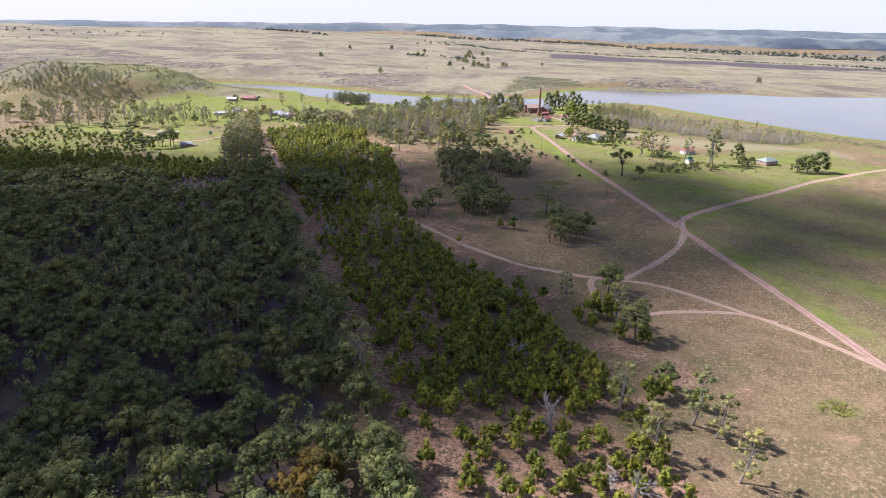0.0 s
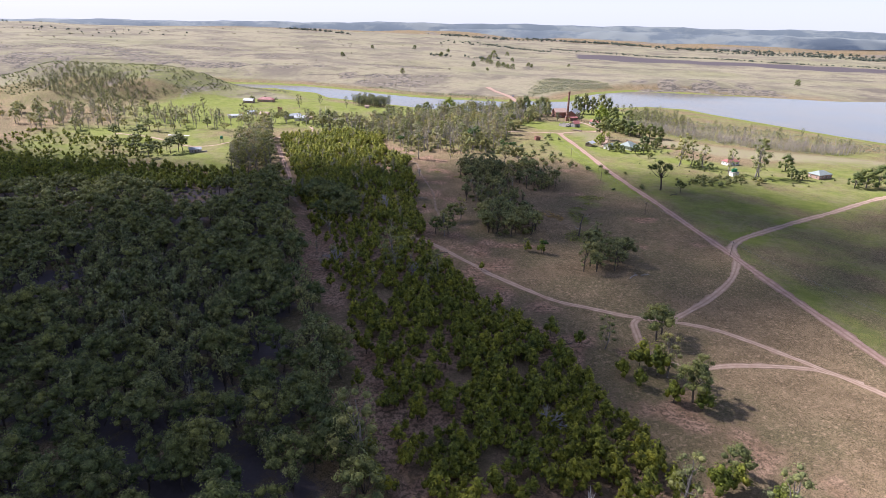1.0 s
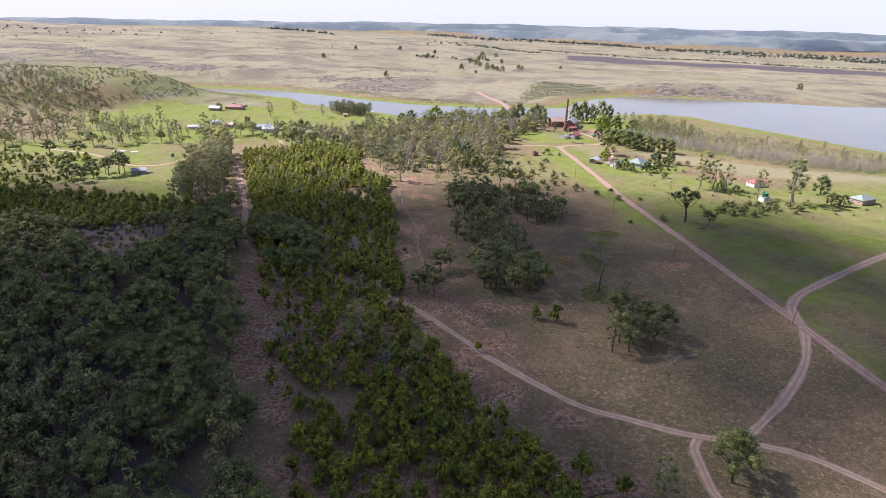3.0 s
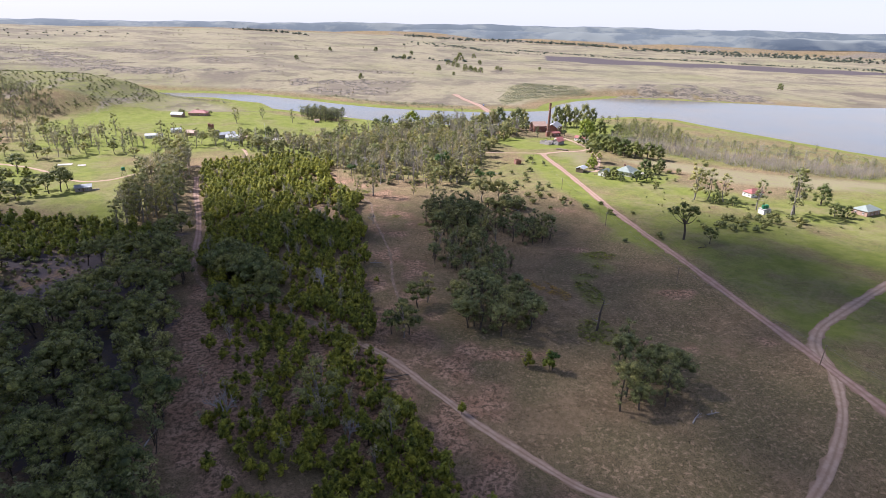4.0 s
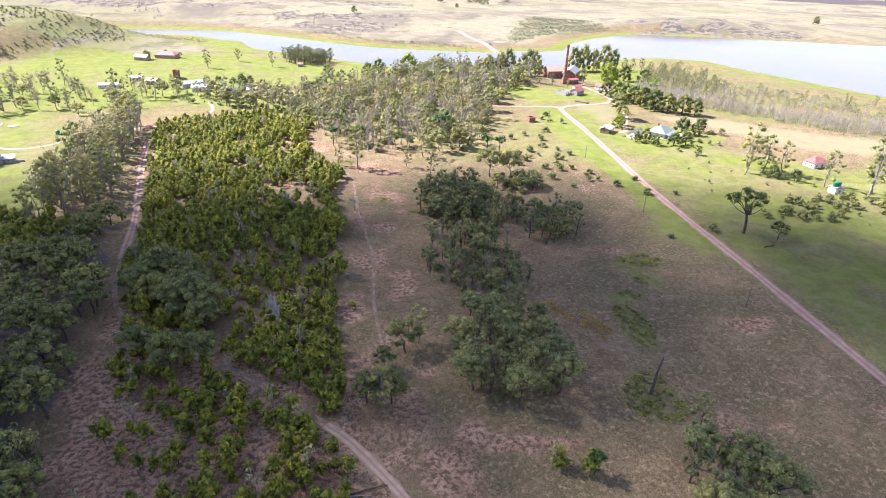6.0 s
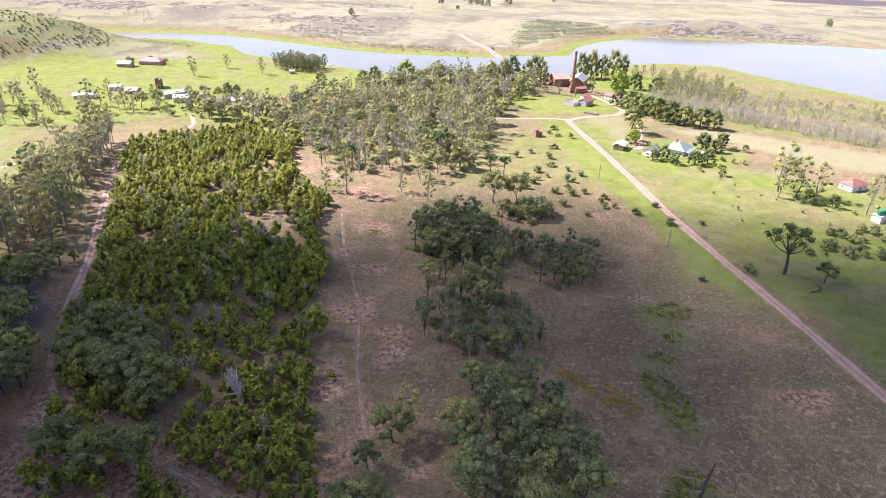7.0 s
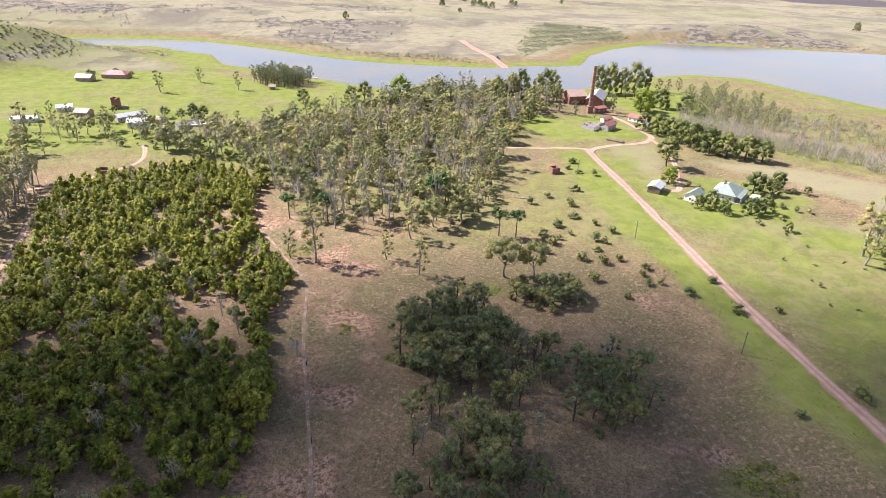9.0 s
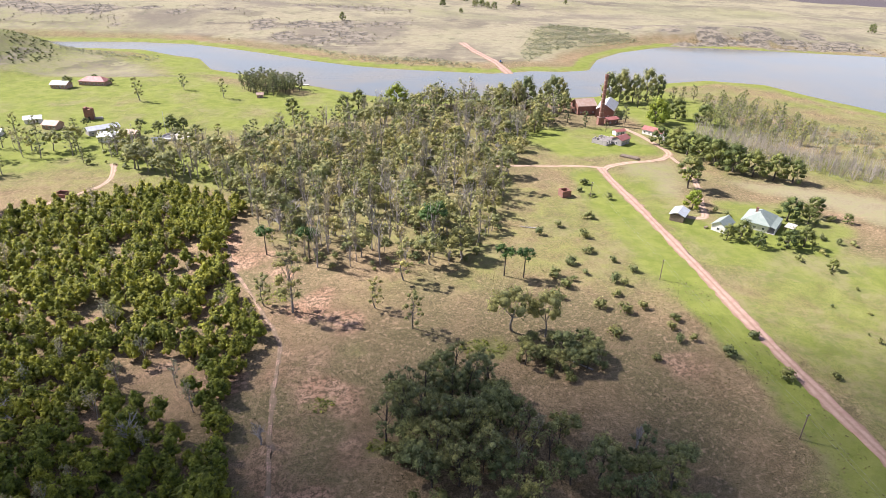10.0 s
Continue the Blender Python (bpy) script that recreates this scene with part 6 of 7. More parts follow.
def build_flowers():
    """A drift of yellow flowers in the dry field, and low green weeds in patches."""
    r = np.random.default_rng(105)
    blade = [clumps(np.stack([q.normal(0, 0.35, 7), q.normal(0, 0.35, 7), q.uniform(0.1, 0.3, 7)], 1), np.tile((0, 0, 1.0), (7, 1)), 0.4, q) for q in (np.random.default_rng(400 + s) for s in range(3))]
    heap = Heap()
    pts = scatter([(79, 361), (90, 359), (98, 344), (94, 338), (84, 352)], 0.9, 201, 0.5)
    pts = pts[waves(pts[:, 0], pts[:, 1], 9, 79) > -0.35]
    for (x, y), z in zip(pts, height(pts[:, 0], pts[:, 1])):
        heap.add(blade[r.integers(0, 3)], x, y, z, r.uniform(0.6, 1.1), r.uniform(0, 6.28), 0)
    heap.build("flowers", (M_FLOWER,), "drift of low yellow-orange flowers in the dry field", "flowers")
    heap = Heap()
    for cx, cy, rx, ry in ((97, 313, 8, 10), (106, 345, 5, 12), (121, 372, 4, 3), (126, 386, 8, 5), (14, 505, 6, 5), (33, 452, 3, 3), (67, 336, 4, 5), (47, 437, 3, 2), (78, 472, 7, 4), (69, 128, 5, 4), (130, 128, 6, 4), (112, 362, 4, 3)):
        for _ in range(int(rx * ry * 2.2)):
            a, q = r.uniform(0, 6.28), math.sqrt(r.random())
            x, y = cx + rx * q * math.cos(a), cy + ry * q * math.sin(a)
            heap.add(blade[r.integers(0, 3)], x, y, height_at(x, y), r.uniform(0.7, 1.5), r.uniform(0, 6.28), 0)
    heap.build("weeds", (M_SAP,), "patches of bright green weeds in dry grass", "weeds")


build_flowers()


# ---- buildings and yards ----
def add_box(bm, x0, x1, y0, y1, z0, z1, bevel=0.0):
    v = [bm.verts.new(p) for p in ((x0, y0, z0), (x1, y0, z0), (x1, y1, z0), (x0, y1, z0), (x0, y0, z1), (x1, y0, z1), (x1, y1, z1), (x0, y1, z1))]
    for f in ((0, 3, 2, 1), (4, 5, 6, 7), (0, 1, 5, 4), (1, 2, 6, 5), (2, 3, 7, 6), (3, 0, 4, 7)):
        bm.faces.new([v[i] for i in f])


def box(x0, x1, y0, y1, z0, z1):
    bm = bmesh.new()
    add_box(bm, x0, x1, y0, y1, z0, z1)
    return bm


def prism(L, W, h, top):
    """Walls of a gabled building, length along x, as one solid."""
    bm = bmesh.new()
    a, b = L / 2, W / 2
    ends = []
    for x in (-a, a):
        ends.append([bm.verts.new(p) for p in ((x, -b, -0.3), (x, b, -0.3), (x, b, h), (x, 0, h + top), (x, -b, h))])
    bm.faces.new(ends[0][::-1])
    bm.faces.new(ends[1])
    for i in range(5):
        j = (i + 1) % 5
        bm.faces.new((ends[0][i], ends[0][j], ends[1][j], ends[1][i]))
    return bm


def gable_roof(L, W, h, top, over=0.5, thick=0.14):
    """Two sloping sheets with an overhang, joined at the ridge."""
    bm = bmesh.new()
    a, b = L / 2 + over, W / 2 + over
    drop = top * over / (W / 2)
    prof = [(-b, h - drop), (0, h + top), (b, h - drop), (b, h - drop + thick), (0, h + top + thick * 1.2), (-b, h - drop + thick)]
    rings = [[bm.verts.new((x, y, z + 0.03)) for y, z in prof] for x in (-a, a)]
    for i in range(6):
        j = (i + 1) % 6
        bm.faces.new((rings[0][i], rings[0][j], rings[1][j], rings[1][i]))
    for ring, flip in ((rings[0], True), (rings[1], False)):
        for q in ((0, 1, 4, 5), (1, 2, 3, 4)):
            f = [ring[k] for k in q]
            bm.faces.new(f[::-1] if flip else f)
    bmesh.ops.recalc_face_normals(bm, faces=bm.faces[:])
    return bm


def hip_roof(L, W, h, top, over=0.6, thick=0.16):
    bm = bmesh.new()
    a, b, c = L / 2 + over, W / 2 + over, max(0.6, (L - W) / 2)
    low = [bm.verts.new((x, y, h - 0.1)) for x, y in ((-a, -b), (a, -b), (a, b), (-a, b))]
    eave = [bm.verts.new((x, y, h - 0.1 + thick)) for x, y in ((-a, -b), (a, -b), (a, b), (-a, b))]
    r0, r1 = bm.verts.new((-c, 0, h + top)), bm.verts.new((c, 0, h + top))
    bm.faces.new(low[::-1])
    for i in range(4):
        bm.faces.new((low[i], low[(i + 1) % 4], eave[(i + 1) % 4], eave[i]))
    bm.faces.new((eave[0], eave[1], r1, r0))
    bm.faces.new((eave[1], eave[2], r1))
    bm.faces.new((eave[2], eave[3], r0, r1))
    bm.faces.new((eave[3], eave[0], r0))
    return bm


def window(parent, x, y, z, w, h, turn, frame_mat=None):
    """A window set on a wall: a frame with mullions, and its pane."""
    bm = bmesh.new()
    t = 0.09
    for x0, x1, z0, z1 in ((-w / 2, w / 2, -h / 2, -h / 2 + t), (-w / 2, w / 2, h / 2 - t, h / 2), (-w / 2, -w / 2 + t, -h / 2 + t, h / 2 - t), (w / 2 - t, w / 2, -h / 2 + t, h / 2 - t), (-t / 3, t / 3, -h / 2 + t, h / 2 - t)):
        add_box(bm, x0, x1, -0.1, 0.06, z0, z1)
    fr = part("window", bm, frame_mat or M_TRIM, parent)
    fr.matrix_basis = pose(x, y, z, 0, 0, turn)
    part("pane", box(-w / 2 + t, w / 2 - t, -0.04, 0.0, -h / 2 + t, h / 2 - t), M_GLASS, fr)
    return fr


def wall_openings(ob, L, W, sides, z=1.4, w=1.1, h=1.2):
    """Windows along the named walls; the sides are (letter, count)."""
    for side, count in sides:
        for i in range(count):
            q = (i + 0.5) / count - 0.5
            if side == "s":
                window(ob, q * L, -W / 2 - 0.01, z, w, h, 0)
            elif side == "n":
                window(ob, q * L, W / 2 + 0.01, z, w, h, 180)
            elif side == "w":
                window(ob, -L / 2 - 0.01, q * W, z, w, h, -90)
            else:
                window(ob, L / 2 + 0.01, q * W, z, w, h, 90)


def door(ob, x, y, turn, w=1.0, h=2.1, mat=None):
    d = part("door", box(-w / 2, w / 2, -0.07, 0.05, 0.0, h), mat or M_WOOD, ob)
    d.matrix_basis = pose(x, y, 0.02, 0, 0, turn)
    part("handle", box(w * 0.33, w * 0.4, -0.14, -0.07, 0.95, 1.1), M_WIRE, d)


def building(name, x, y, turn, L, W, h, top, wall, roof, label, sides=(), hip=False, over=0.5, door_side="s", category="building"):
    ob = thing(name, pose(x, y, height_at(x, y), 0, 0, turn), label, category)
    part("wall", box(-L / 2, L / 2, -W / 2, W / 2, -0.3, h) if hip else prism(L, W, h, top), wall, ob)
    part("roof", hip_roof(L, W, h, top, over) if hip else gable_roof(L, W, h, top, over), roof, ob)
    wall_openings(ob, L, W, sides)
    if door_side == "s":
        door(ob, L * 0.07, -W / 2 - 0.01, 0)
    elif door_side == "e":
        door(ob, L / 2 + 0.01, W * 0.1, 90)
    return ob


def tank(ob, x, y, z, r, h, material):
    bm = bmesh.new()
    n = 20
    rings = []
    for rr, zz in ((r * 0.96, 0.0), (r, 0.06), (r, h * 0.3), (r * 0.98, h * 0.32), (r, h * 0.34), (r, h * 0.66), (r * 0.98, h * 0.68), (r, h * 0.7), (r, h * 0.86), (r * 0.55, h * 0.97), (r * 0.2, h)):
        rings.append([bm.verts.new((x + rr * math.cos(2 * math.pi * i / n), y + rr * math.sin(2 * math.pi * i / n), z + zz)) for i in range(n)])
    for a, b in zip(rings, rings[1:]):
        for i in range(n):
            bm.faces.new((a[i], a[(i + 1) % n], b[(i + 1) % n], b[i]))
    bm.faces.new(rings[0][::-1])
    bm.faces.new(rings[-1])
    return part("tank", bm, material, ob, "green plastic water tank")


def build_brickworks():
    # the tall chimney: square plinth, round tapering stack with iron bands, a corbelled top
    ob = thing("chimney", pose(199, 708, height_at(199, 708)), "tall tapering red brick factory chimney with iron bands", "chimney")
    bm = bmesh.new()
    add_box(bm, -1.9, 1.9, -1.9, 1.9, -0.3, 4.6)
    add_box(bm, -2.05, 2.05, -2.05, 2.05, 4.6, 5.0)
    part("plinth", bm, M_BRICK, ob)
    bm = bmesh.new()
    n, rings = 24, []
    prof = [(1.5, 5.0), (1.28, 14.0), (1.12, 22.0), (0.98, 30.0), (1.18, 30.4), (1.24, 31.2), (1.1, 31.6), (1.06, 32.4), (0.8, 32.4), (0.76, 26.0)]
    for rr, zz in prof:
        rings.append([bm.verts.new((rr * math.cos(2 * math.pi * i / n), rr * math.sin(2 * math.pi * i / n), zz)) for i in range(n)])
    for a, b in zip(rings, rings[1:]):
        for i in range(n):
            bm.faces.new((a[i], a[(i + 1) % n], b[(i + 1) % n], b[i]))
    part("shaft", bm, M_BRICK, ob)
    for z in (8, 11, 14, 17, 20, 23, 26, 28.5):
        rr = float(np.interp(z, [5, 14, 22, 30], [1.5, 1.28, 1.12, 0.98])) + 0.03
        bm = bmesh.new()
        loops = [[bm.verts.new((q * math.cos(2 * math.pi * i / n), q * math.sin(2 * math.pi * i / n), z + d)) for i in range(n)] for q, d in ((rr, 0), (rr + 0.05, 0.03), (rr + 0.05, 0.22), (rr, 0.25))]
        for a, b in zip(loops, loops[1:]):
            for i in range(n):
                bm.faces.new((a[i], a[(i + 1) % n], b[(i + 1) % n], b[i]))
        part("iron_band", bm, M_RUST, ob)
    hall = building("brick_hall", 198, 740, 8, 14, 12, 6.0, 3.6, M_BRICK, M_RUST, "gabled red brick hall under a pale rusty roof", (("s", 3), ("w", 2)), category="building")
    hall = building("brick_hall", 214, 736, 62, 26, 12, 5.5, 3.6, M_BRICK, M_TIN, "long red brick hall with a silvery tin roof", (("s", 6), ("w", 2), ("n", 5)), category="building")
    building("lean_to", 207, 711, 20, 9, 6, 3.2, 1.0, M_BRICK, M_REDTIN, "low brick lean-to with a red roof beside the chimney", (("s", 2),), category="shed")
    building("outbuilding", 195.5, 664, 38, 9.5, 6.5, 3.4, 1.7, M_GREYWALL, M_REDTIN, "grey-walled outbuilding with a faded red tin roof", (("s", 3), ("w", 1)), category="building")
    # the roofless ruin beside it: thick walls with openings
    ob = thing("roofless_ruin", pose(186.5, 666.5, height_at(186, 666), 0, 0, 38), "roofless grey stone ruin with empty window openings", "ruin")
    for x0, x1, y0, y1 in ((-6, 6, -5, -4.5), (-6, 6, 4.5, 5), (-6, -5.5, -4.5, 4.5), (5.5, 6, -4.5, 4.5), (-0.2, 0.2, -4.5, 4.5)):
        bm = bmesh.new()
        if x1 - x0 > 5:
            k = 5
            for i in range(k):
                s = x0 + (x1 - x0) * i / k
                e = x0 + (x1 - x0) * (i + 1) / k
                add_box(bm, s, s + (e - s) * 0.55, y0, y1, -0.3, 2.6 + 0.5 * math.sin(i * 2.3))
                add_box(bm, s + (e - s) * 0.55, e, y0, y1, -0.3, 0.9)
        else:
            add_box(bm, x0, x1, y0, y1, -0.3, 2.2)
            add_box(bm, x0, x1, y0, (y0 + y1) / 2, 2.2, 2.9)
        part("wall", bm, M_GREYWALL, ob)
    part("floor_slab", box(-5.5, 5.5, -4.5, 4.5, -0.2, 0.1), M_CONCRETE, ob)
    building("cottage", 224.5, 682, -52, 13, 5.5, 3.0, 1.7, M_WHITEWALL, M_REDTIN, "long cream cottage with a faded red tin roof", (("s", 4), ("e", 1)), category="house")
    building("outbuilding", 202, 683, 15, 7, 4, 2.6, 0.9, M_WHITEWALL, M_REDTIN, "small white shed with a red roof", (("s", 2),), category="shed")
    ob = thing("brick_pillar", pose(226, 670, height_at(226, 670), 0, 0, 20), "dark brick pillar at the cottage corner", "pillar")
    bm = box(-0.8, 0.8, -0.8, 0.8, -0.2, 5.0)
    add_box(bm, -1.0, 1.0, -1.0, 1.0, 5.0, 5.4)
    part("shaft", bm, M_GREYWALL, ob)
    ob = thing("brick_kiln", pose(137, 586, height_at(137, 586), 0, 0, 12), "small square red brick kiln with an open top", "kiln")
    for x0, x1, y0, y1 in ((-2.2, 2.2, -2.2, -1.7), (-2.2, 2.2, 1.7, 2.2), (-2.2, -1.7, -1.7, 1.7), (1.7, 2.2, -1.7, 1.7)):
        part("wall", box(x0, x1, y0, y1, -0.2, 3.2), M_BRICK, ob)
    # planks stacked beside the yard road
    ob = thing("timber_stack", pose(190.5, 638, height_at(190, 638), 0, 0, -42), "low stack of brown weathered planks", "timber")
    for k in range(18):
        r = np.random.default_rng(k)
        b = box(-5 + r.uniform(-0.6, 0.6), 5 + r.uniform(-0.6, 0.6), -1.9 + (k % 6) * 0.64, -1.35 + (k % 6) * 0.64, (k // 6) * 0.3, (k // 6) * 0.3 + 0.26)
        part("plank", b, M_WOOD, ob)


def build_farm():
    ob = building("farmhouse", 211, 548.5, 45, 14, 10, 3.2, 3.4, M_WHITEWALL, M_GREENTIN, "white farmhouse with a pale green hipped tin roof", (("s", 4), ("w", 3), ("n", 4), ("e", 2)), True, 0.8, category="house")
    bm = bmesh.new()
    for z0, y0, y1 in ((2.55, -8.0, -5.4),):
        v = [bm.verts.new(p) for p in ((-7.2, y0, z0), (7.2, y0, z0), (7.2, y1, z0 + 0.7), (-7.2, y1, z0 + 0.7), (-7.2, y0, z0 + 0.1), (7.2, y0, z0 + 0.1), (7.2, y1, z0 + 0.8), (-7.2, y1, z0 + 0.8))]
        for f in ((0, 3, 2, 1), (4, 5, 6, 7), (0, 1, 5, 4), (1, 2, 6, 5), (2, 3, 7, 6), (3, 0, 4, 7)):
            bm.faces.new([v[i] for i in f])
    part("veranda_roof", bm, M_GREENTIN, ob)
    for x in (-7, -4.2, -1.4, 1.4, 4.2, 7):
        part("veranda_post", box(x - 0.09, x + 0.09, -7.9, -7.72, -0.1, 2.6), M_TRIM, ob)
    part("veranda_floor", box(-7.2, 7.2, -8.0, -5.0, -0.2, 0.18), M_CONCRETE, ob)
    bm = box(-0.45, 0.45, 1.2, 2.1, 4.5, 7.4)
    add_box(bm, -0.55, 0.55, 1.1, 2.2, 7.4, 7.6)
    part("chimney_stack", bm, M_BRICK, ob)
    ob = thing("patio_roof", pose(221, 541.5, height_at(221, 541), 0, 0, 40), "flat pale patio roof on thin posts", "canopy")
    part("roof", box(-3, 3, -1.8, 1.8, 2.3, 2.42), M_CONCRETE, ob)
    for x in (-2.8, 2.8):
        for y in (-1.6, 1.6):
            part("post", box(x - 0.06, x + 0.06, y - 0.06, y + 0.06, -0.2, 2.3), M_WOOD, ob)
    building("garage", 192.5, 545, 38, 9, 5.5, 2.8, 1.9, M_WHITEWALL, M_GREENTIN, "white garage with a pale green gabled roof", (("s", 2), ("w", 1)), category="garage")
    # open-sided shed: posts, a back wall and a pale roof
    ob = thing("open_shed", pose(179, 556.5, height_at(179, 556), 0, 0, 50), "open timber shed with a pale tin roof", "shed")
    part("roof", gable_roof(9, 6, 2.9, 1.2, 0.4), M_WHITETIN, ob)
    part("back_wall", box(-4.4, 4.4, 2.7, 2.9, -0.2, 2.9), M_WOOD, ob)
    part("side_wall", box(-4.5, -4.3, -2.9, 2.7, -0.2, 2.9), M_WOOD, ob)
    for x in (-4.3, -1.4, 1.4, 4.3):
        part("post", box(x - 0.1, x + 0.1, -2.9, -2.7, -0.2, 2.95), M_WOOD, ob)
    ob = thing("garden_bench", pose(186, 546, height_at(186, 546), 0, 0, 30), "brown wooden table and bench beside the drive", "bench")
    part("top", box(-1.1, 1.1, -0.5, 0.5, 0.7, 0.78), M_WOOD, ob)
    for x in (-0.9, 0.9):
        part("leg", box(x - 0.06, x + 0.06, -0.4, 0.4, -0.05, 0.7), M_WOOD, ob)
    # pump house with two green tanks on its roof
    ob = building("pump_house", 254, 447.5, 12, 5.2, 4.2, 2.7, 0.25, M_WHITEWALL, M_GREYTIN, "small white pump house carrying two green water tanks", (("s", 1), ("e", 1)), over=0.25, category="pump house")
    part("platform", box(-2.7, 2.7, -2.2, 2.2, 3.12, 3.3), M_CONCRETE, ob)
    tank(ob, -1.25, 0, 3.3, 1.15, 2.3, M_GREENTANK)
    tank(ob, 1.25, 0.2, 3.3, 1.15, 2.3, M_GREENTANK)
    building("red_roofed_cottage", 273, 487, 15, 11, 7, 2.9, 2.3, M_WHITEWALL, M_REDTIN, "white cottage with a bright red hipped roof", (("s", 3), ("w", 2)), True, category="house")
    building("brick_house", 319, 444, 20, 14, 9, 3.0, 2.6, M_PINKWALL, M_GREENTIN, "low brick house with a pale green hipped roof", (("s", 4), ("w", 2)), True, category="house")


def build_west_farm():
    building("long_shed", -98, 681, 5, 11, 8, 3.4, 1.6, M_WHITEWALL, M_WHITETIN, "white walled shed with a pale tin roof", (("s", 3), ("e", 1)), category="shed")
    building("long_shed", -108, 697, 38, 17, 6.5, 3.0, 1.5, M_GREYWALL, M_WHITETIN, "long narrow shed with a white tin roof", (("s", 4),), category="shed")
    building("shed", -89, 689, -20, 7, 5, 2.4, 1.3, M_PINKWALL, M_RUST, "small brick shed with a rusty brown roof", (("s", 2),), category="shed")
    building("shed", -71, 675, 30, 5, 4, 2.3, 1.2, M_GREYWALL, M_GREYTIN, "small grey shed with a dark roof", (("s", 1),), category="shed")
    building("shed", -157, 721, 20, 9, 6, 2.7, 1.4, M_WHITEWALL, M_WHITETIN, "small white shed with a tin roof", (("s", 2),), category="shed")
    building("cottage", -140, 708, -15, 9, 7, 2.8, 1.8, M_PINKWALL, M_RUST, "small cottage with a rusty brown roof", (("s", 3),), category="house")
    building("shed", -168, 693, 10, 14, 6, 2.6, 1.0, M_WHITEWALL, M_WHITETIN, "low white tunnel shed among trees", (("s", 4),), category="shed")
    building("farmhouse", -182, 819, -10, 12, 8, 3.0, 2.0, M_PINKWALL, M_WHITETIN, "farmhouse with a white tin roof at the hill foot", (("s", 4), ("e", 2)), category="house")
    building("farmhouse", -163, 832, -8, 20, 10, 3.0, 3.0, M_PINKWALL, M_REDTIN, "low farmhouse with a wide faded red hipped roof", (("s", 6),), True, category="house")
    # the square brick tower, its top broken
    ob = thing("brick_tower", pose(-127, 728, height_at(-127, 728), 0, 0, 10), "stout broken brick tower standing in green grass", "tower")
    bm = box(-2.5, 2.5, -2.3, 2.3, -0.3, 6.4)
    for x0, x1, y0, y1, z in ((-2.5, -1.2, -2.3, 2.3, 7.6), (-1.2, 0.3, 1.2, 2.3, 7.1), (1.4, 2.5, -2.3, 0.5, 7.3)):
        add_box(bm, x0, x1, y0, y1, 6.4, z)
    part("wall", bm, M_BRICK, ob)
    # a dark sheet on the solid wall stands for the shade of an opening
    part("doorway_shade", box(-0.6, 0.6, -2.34, -2.28, 0, 2.2), M_GLASS, ob)
    part("low_wall", box(2.5, 7.0, -1.0, 1.0, -0.2, 1.1), M_GREYWALL, ob)
    # round pen with a low wall
    ob = thing("round_reservoir", pose(-64, 686.5, height_at(-64, 686), 0, 0, 0), "empty round concrete reservoir with a low wall", "reservoir")
    bm = bmesh.new()
    n = 40
    loops = [[bm.verts.new((q * math.cos(2 * math.pi * i / n), q * math.sin(2 * math.pi * i / n), z)) for i in range(n)] for q, z in ((8.0, -0.3), (8.0, 1.1), (7.7, 1.1), (7.7, 0.25))]
    for a, b in zip(loops, loops[1:]):
        for i in range(n):
            bm.faces.new((a[i], a[(i + 1) % n], b[(i + 1) % n], b[i]))
    bm.faces.new(loops[-1])
    part("basin", bm, M_CONCRETE, ob)
    ob = thing("flag_pole", pose(-72, 694, height_at(-72, 694)), "thin white pole beside the reservoir", "pole")
    part("pole", np_mesh("pole", *tube([(0, 0, -0.3), (0, 0, 7), (0, 0, 13)], [0.16, 0.13, 0.08], 8), (M_TRIM,)), M_TRIM, ob)
    # ruin by the sandy track
    ob = thing("brick_ruin", pose(-87, 596, height_at(-87, 596), 0, 0, -15), "low broken brick ruin by the track", "ruin")
    for x0, x1, y0, y1, z in ((-2.6, 2.6, -1.6, -1.2, 1.6), (-2.6, 1.0, 1.2, 1.6, 2.4), (-2.6, -2.2, -1.2, 1.2, 2.6), (2.2, 2.6, -1.2, 0.6, 1.2)):
        part("wall", box(x0, x1, y0, y1, -0.2, z), M_BRICK, ob)
    # hut with a single pitched dark roof
    ob = thing("hut", pose(-155, 514, height_at(-155, 514), 0, 0, 22), "low grey hut with a dark sloping tin roof", "hut")
    part("wall", box(-4.4, 4.4, -2.6, 2.6, -0.3, 2.4), M_GREYWALL, ob)
    bm = bmesh.new()
    v = [bm.verts.new(p) for p in ((-4.9, -3.1, 2.35), (4.9, -3.1, 2.35), (4.9, 3.1, 3.2), (-4.9, 3.1, 3.2), (-4.9, -3.1, 2.47), (4.9, -3.1, 2.47), (4.9, 3.1, 3.32), (-4.9, 3.1, 3.32))]
    for f in ((0, 3, 2, 1), (4, 5, 6, 7), (0, 1, 5, 4), (1, 2, 6, 5), (2, 3, 7, 6), (3, 0, 4, 7)):
        bm.faces.new([v[i] for i in f])
    part("roof", bm, M_GREYTIN, ob)
    part("gable_wall", box(-4.4, 4.4, 2.2, 2.6, 2.4, 3.1), M_GREYWALL, ob)
    wall_openings(ob, 8.8, 5.2, (("s", 2), ("e", 1)))
    door(ob, 0.0, -2.61, 0)
    part("yard_wall", box(4.4, 8.5, -2.6, -2.2, -0.2, 1.0), M_GREYWALL, ob)
    # tank stand
    ob = thing("water_tank_stand", pose(-144, 550, height_at(-144, 550)), "green water tank on a tall four-legged stand", "water tank")
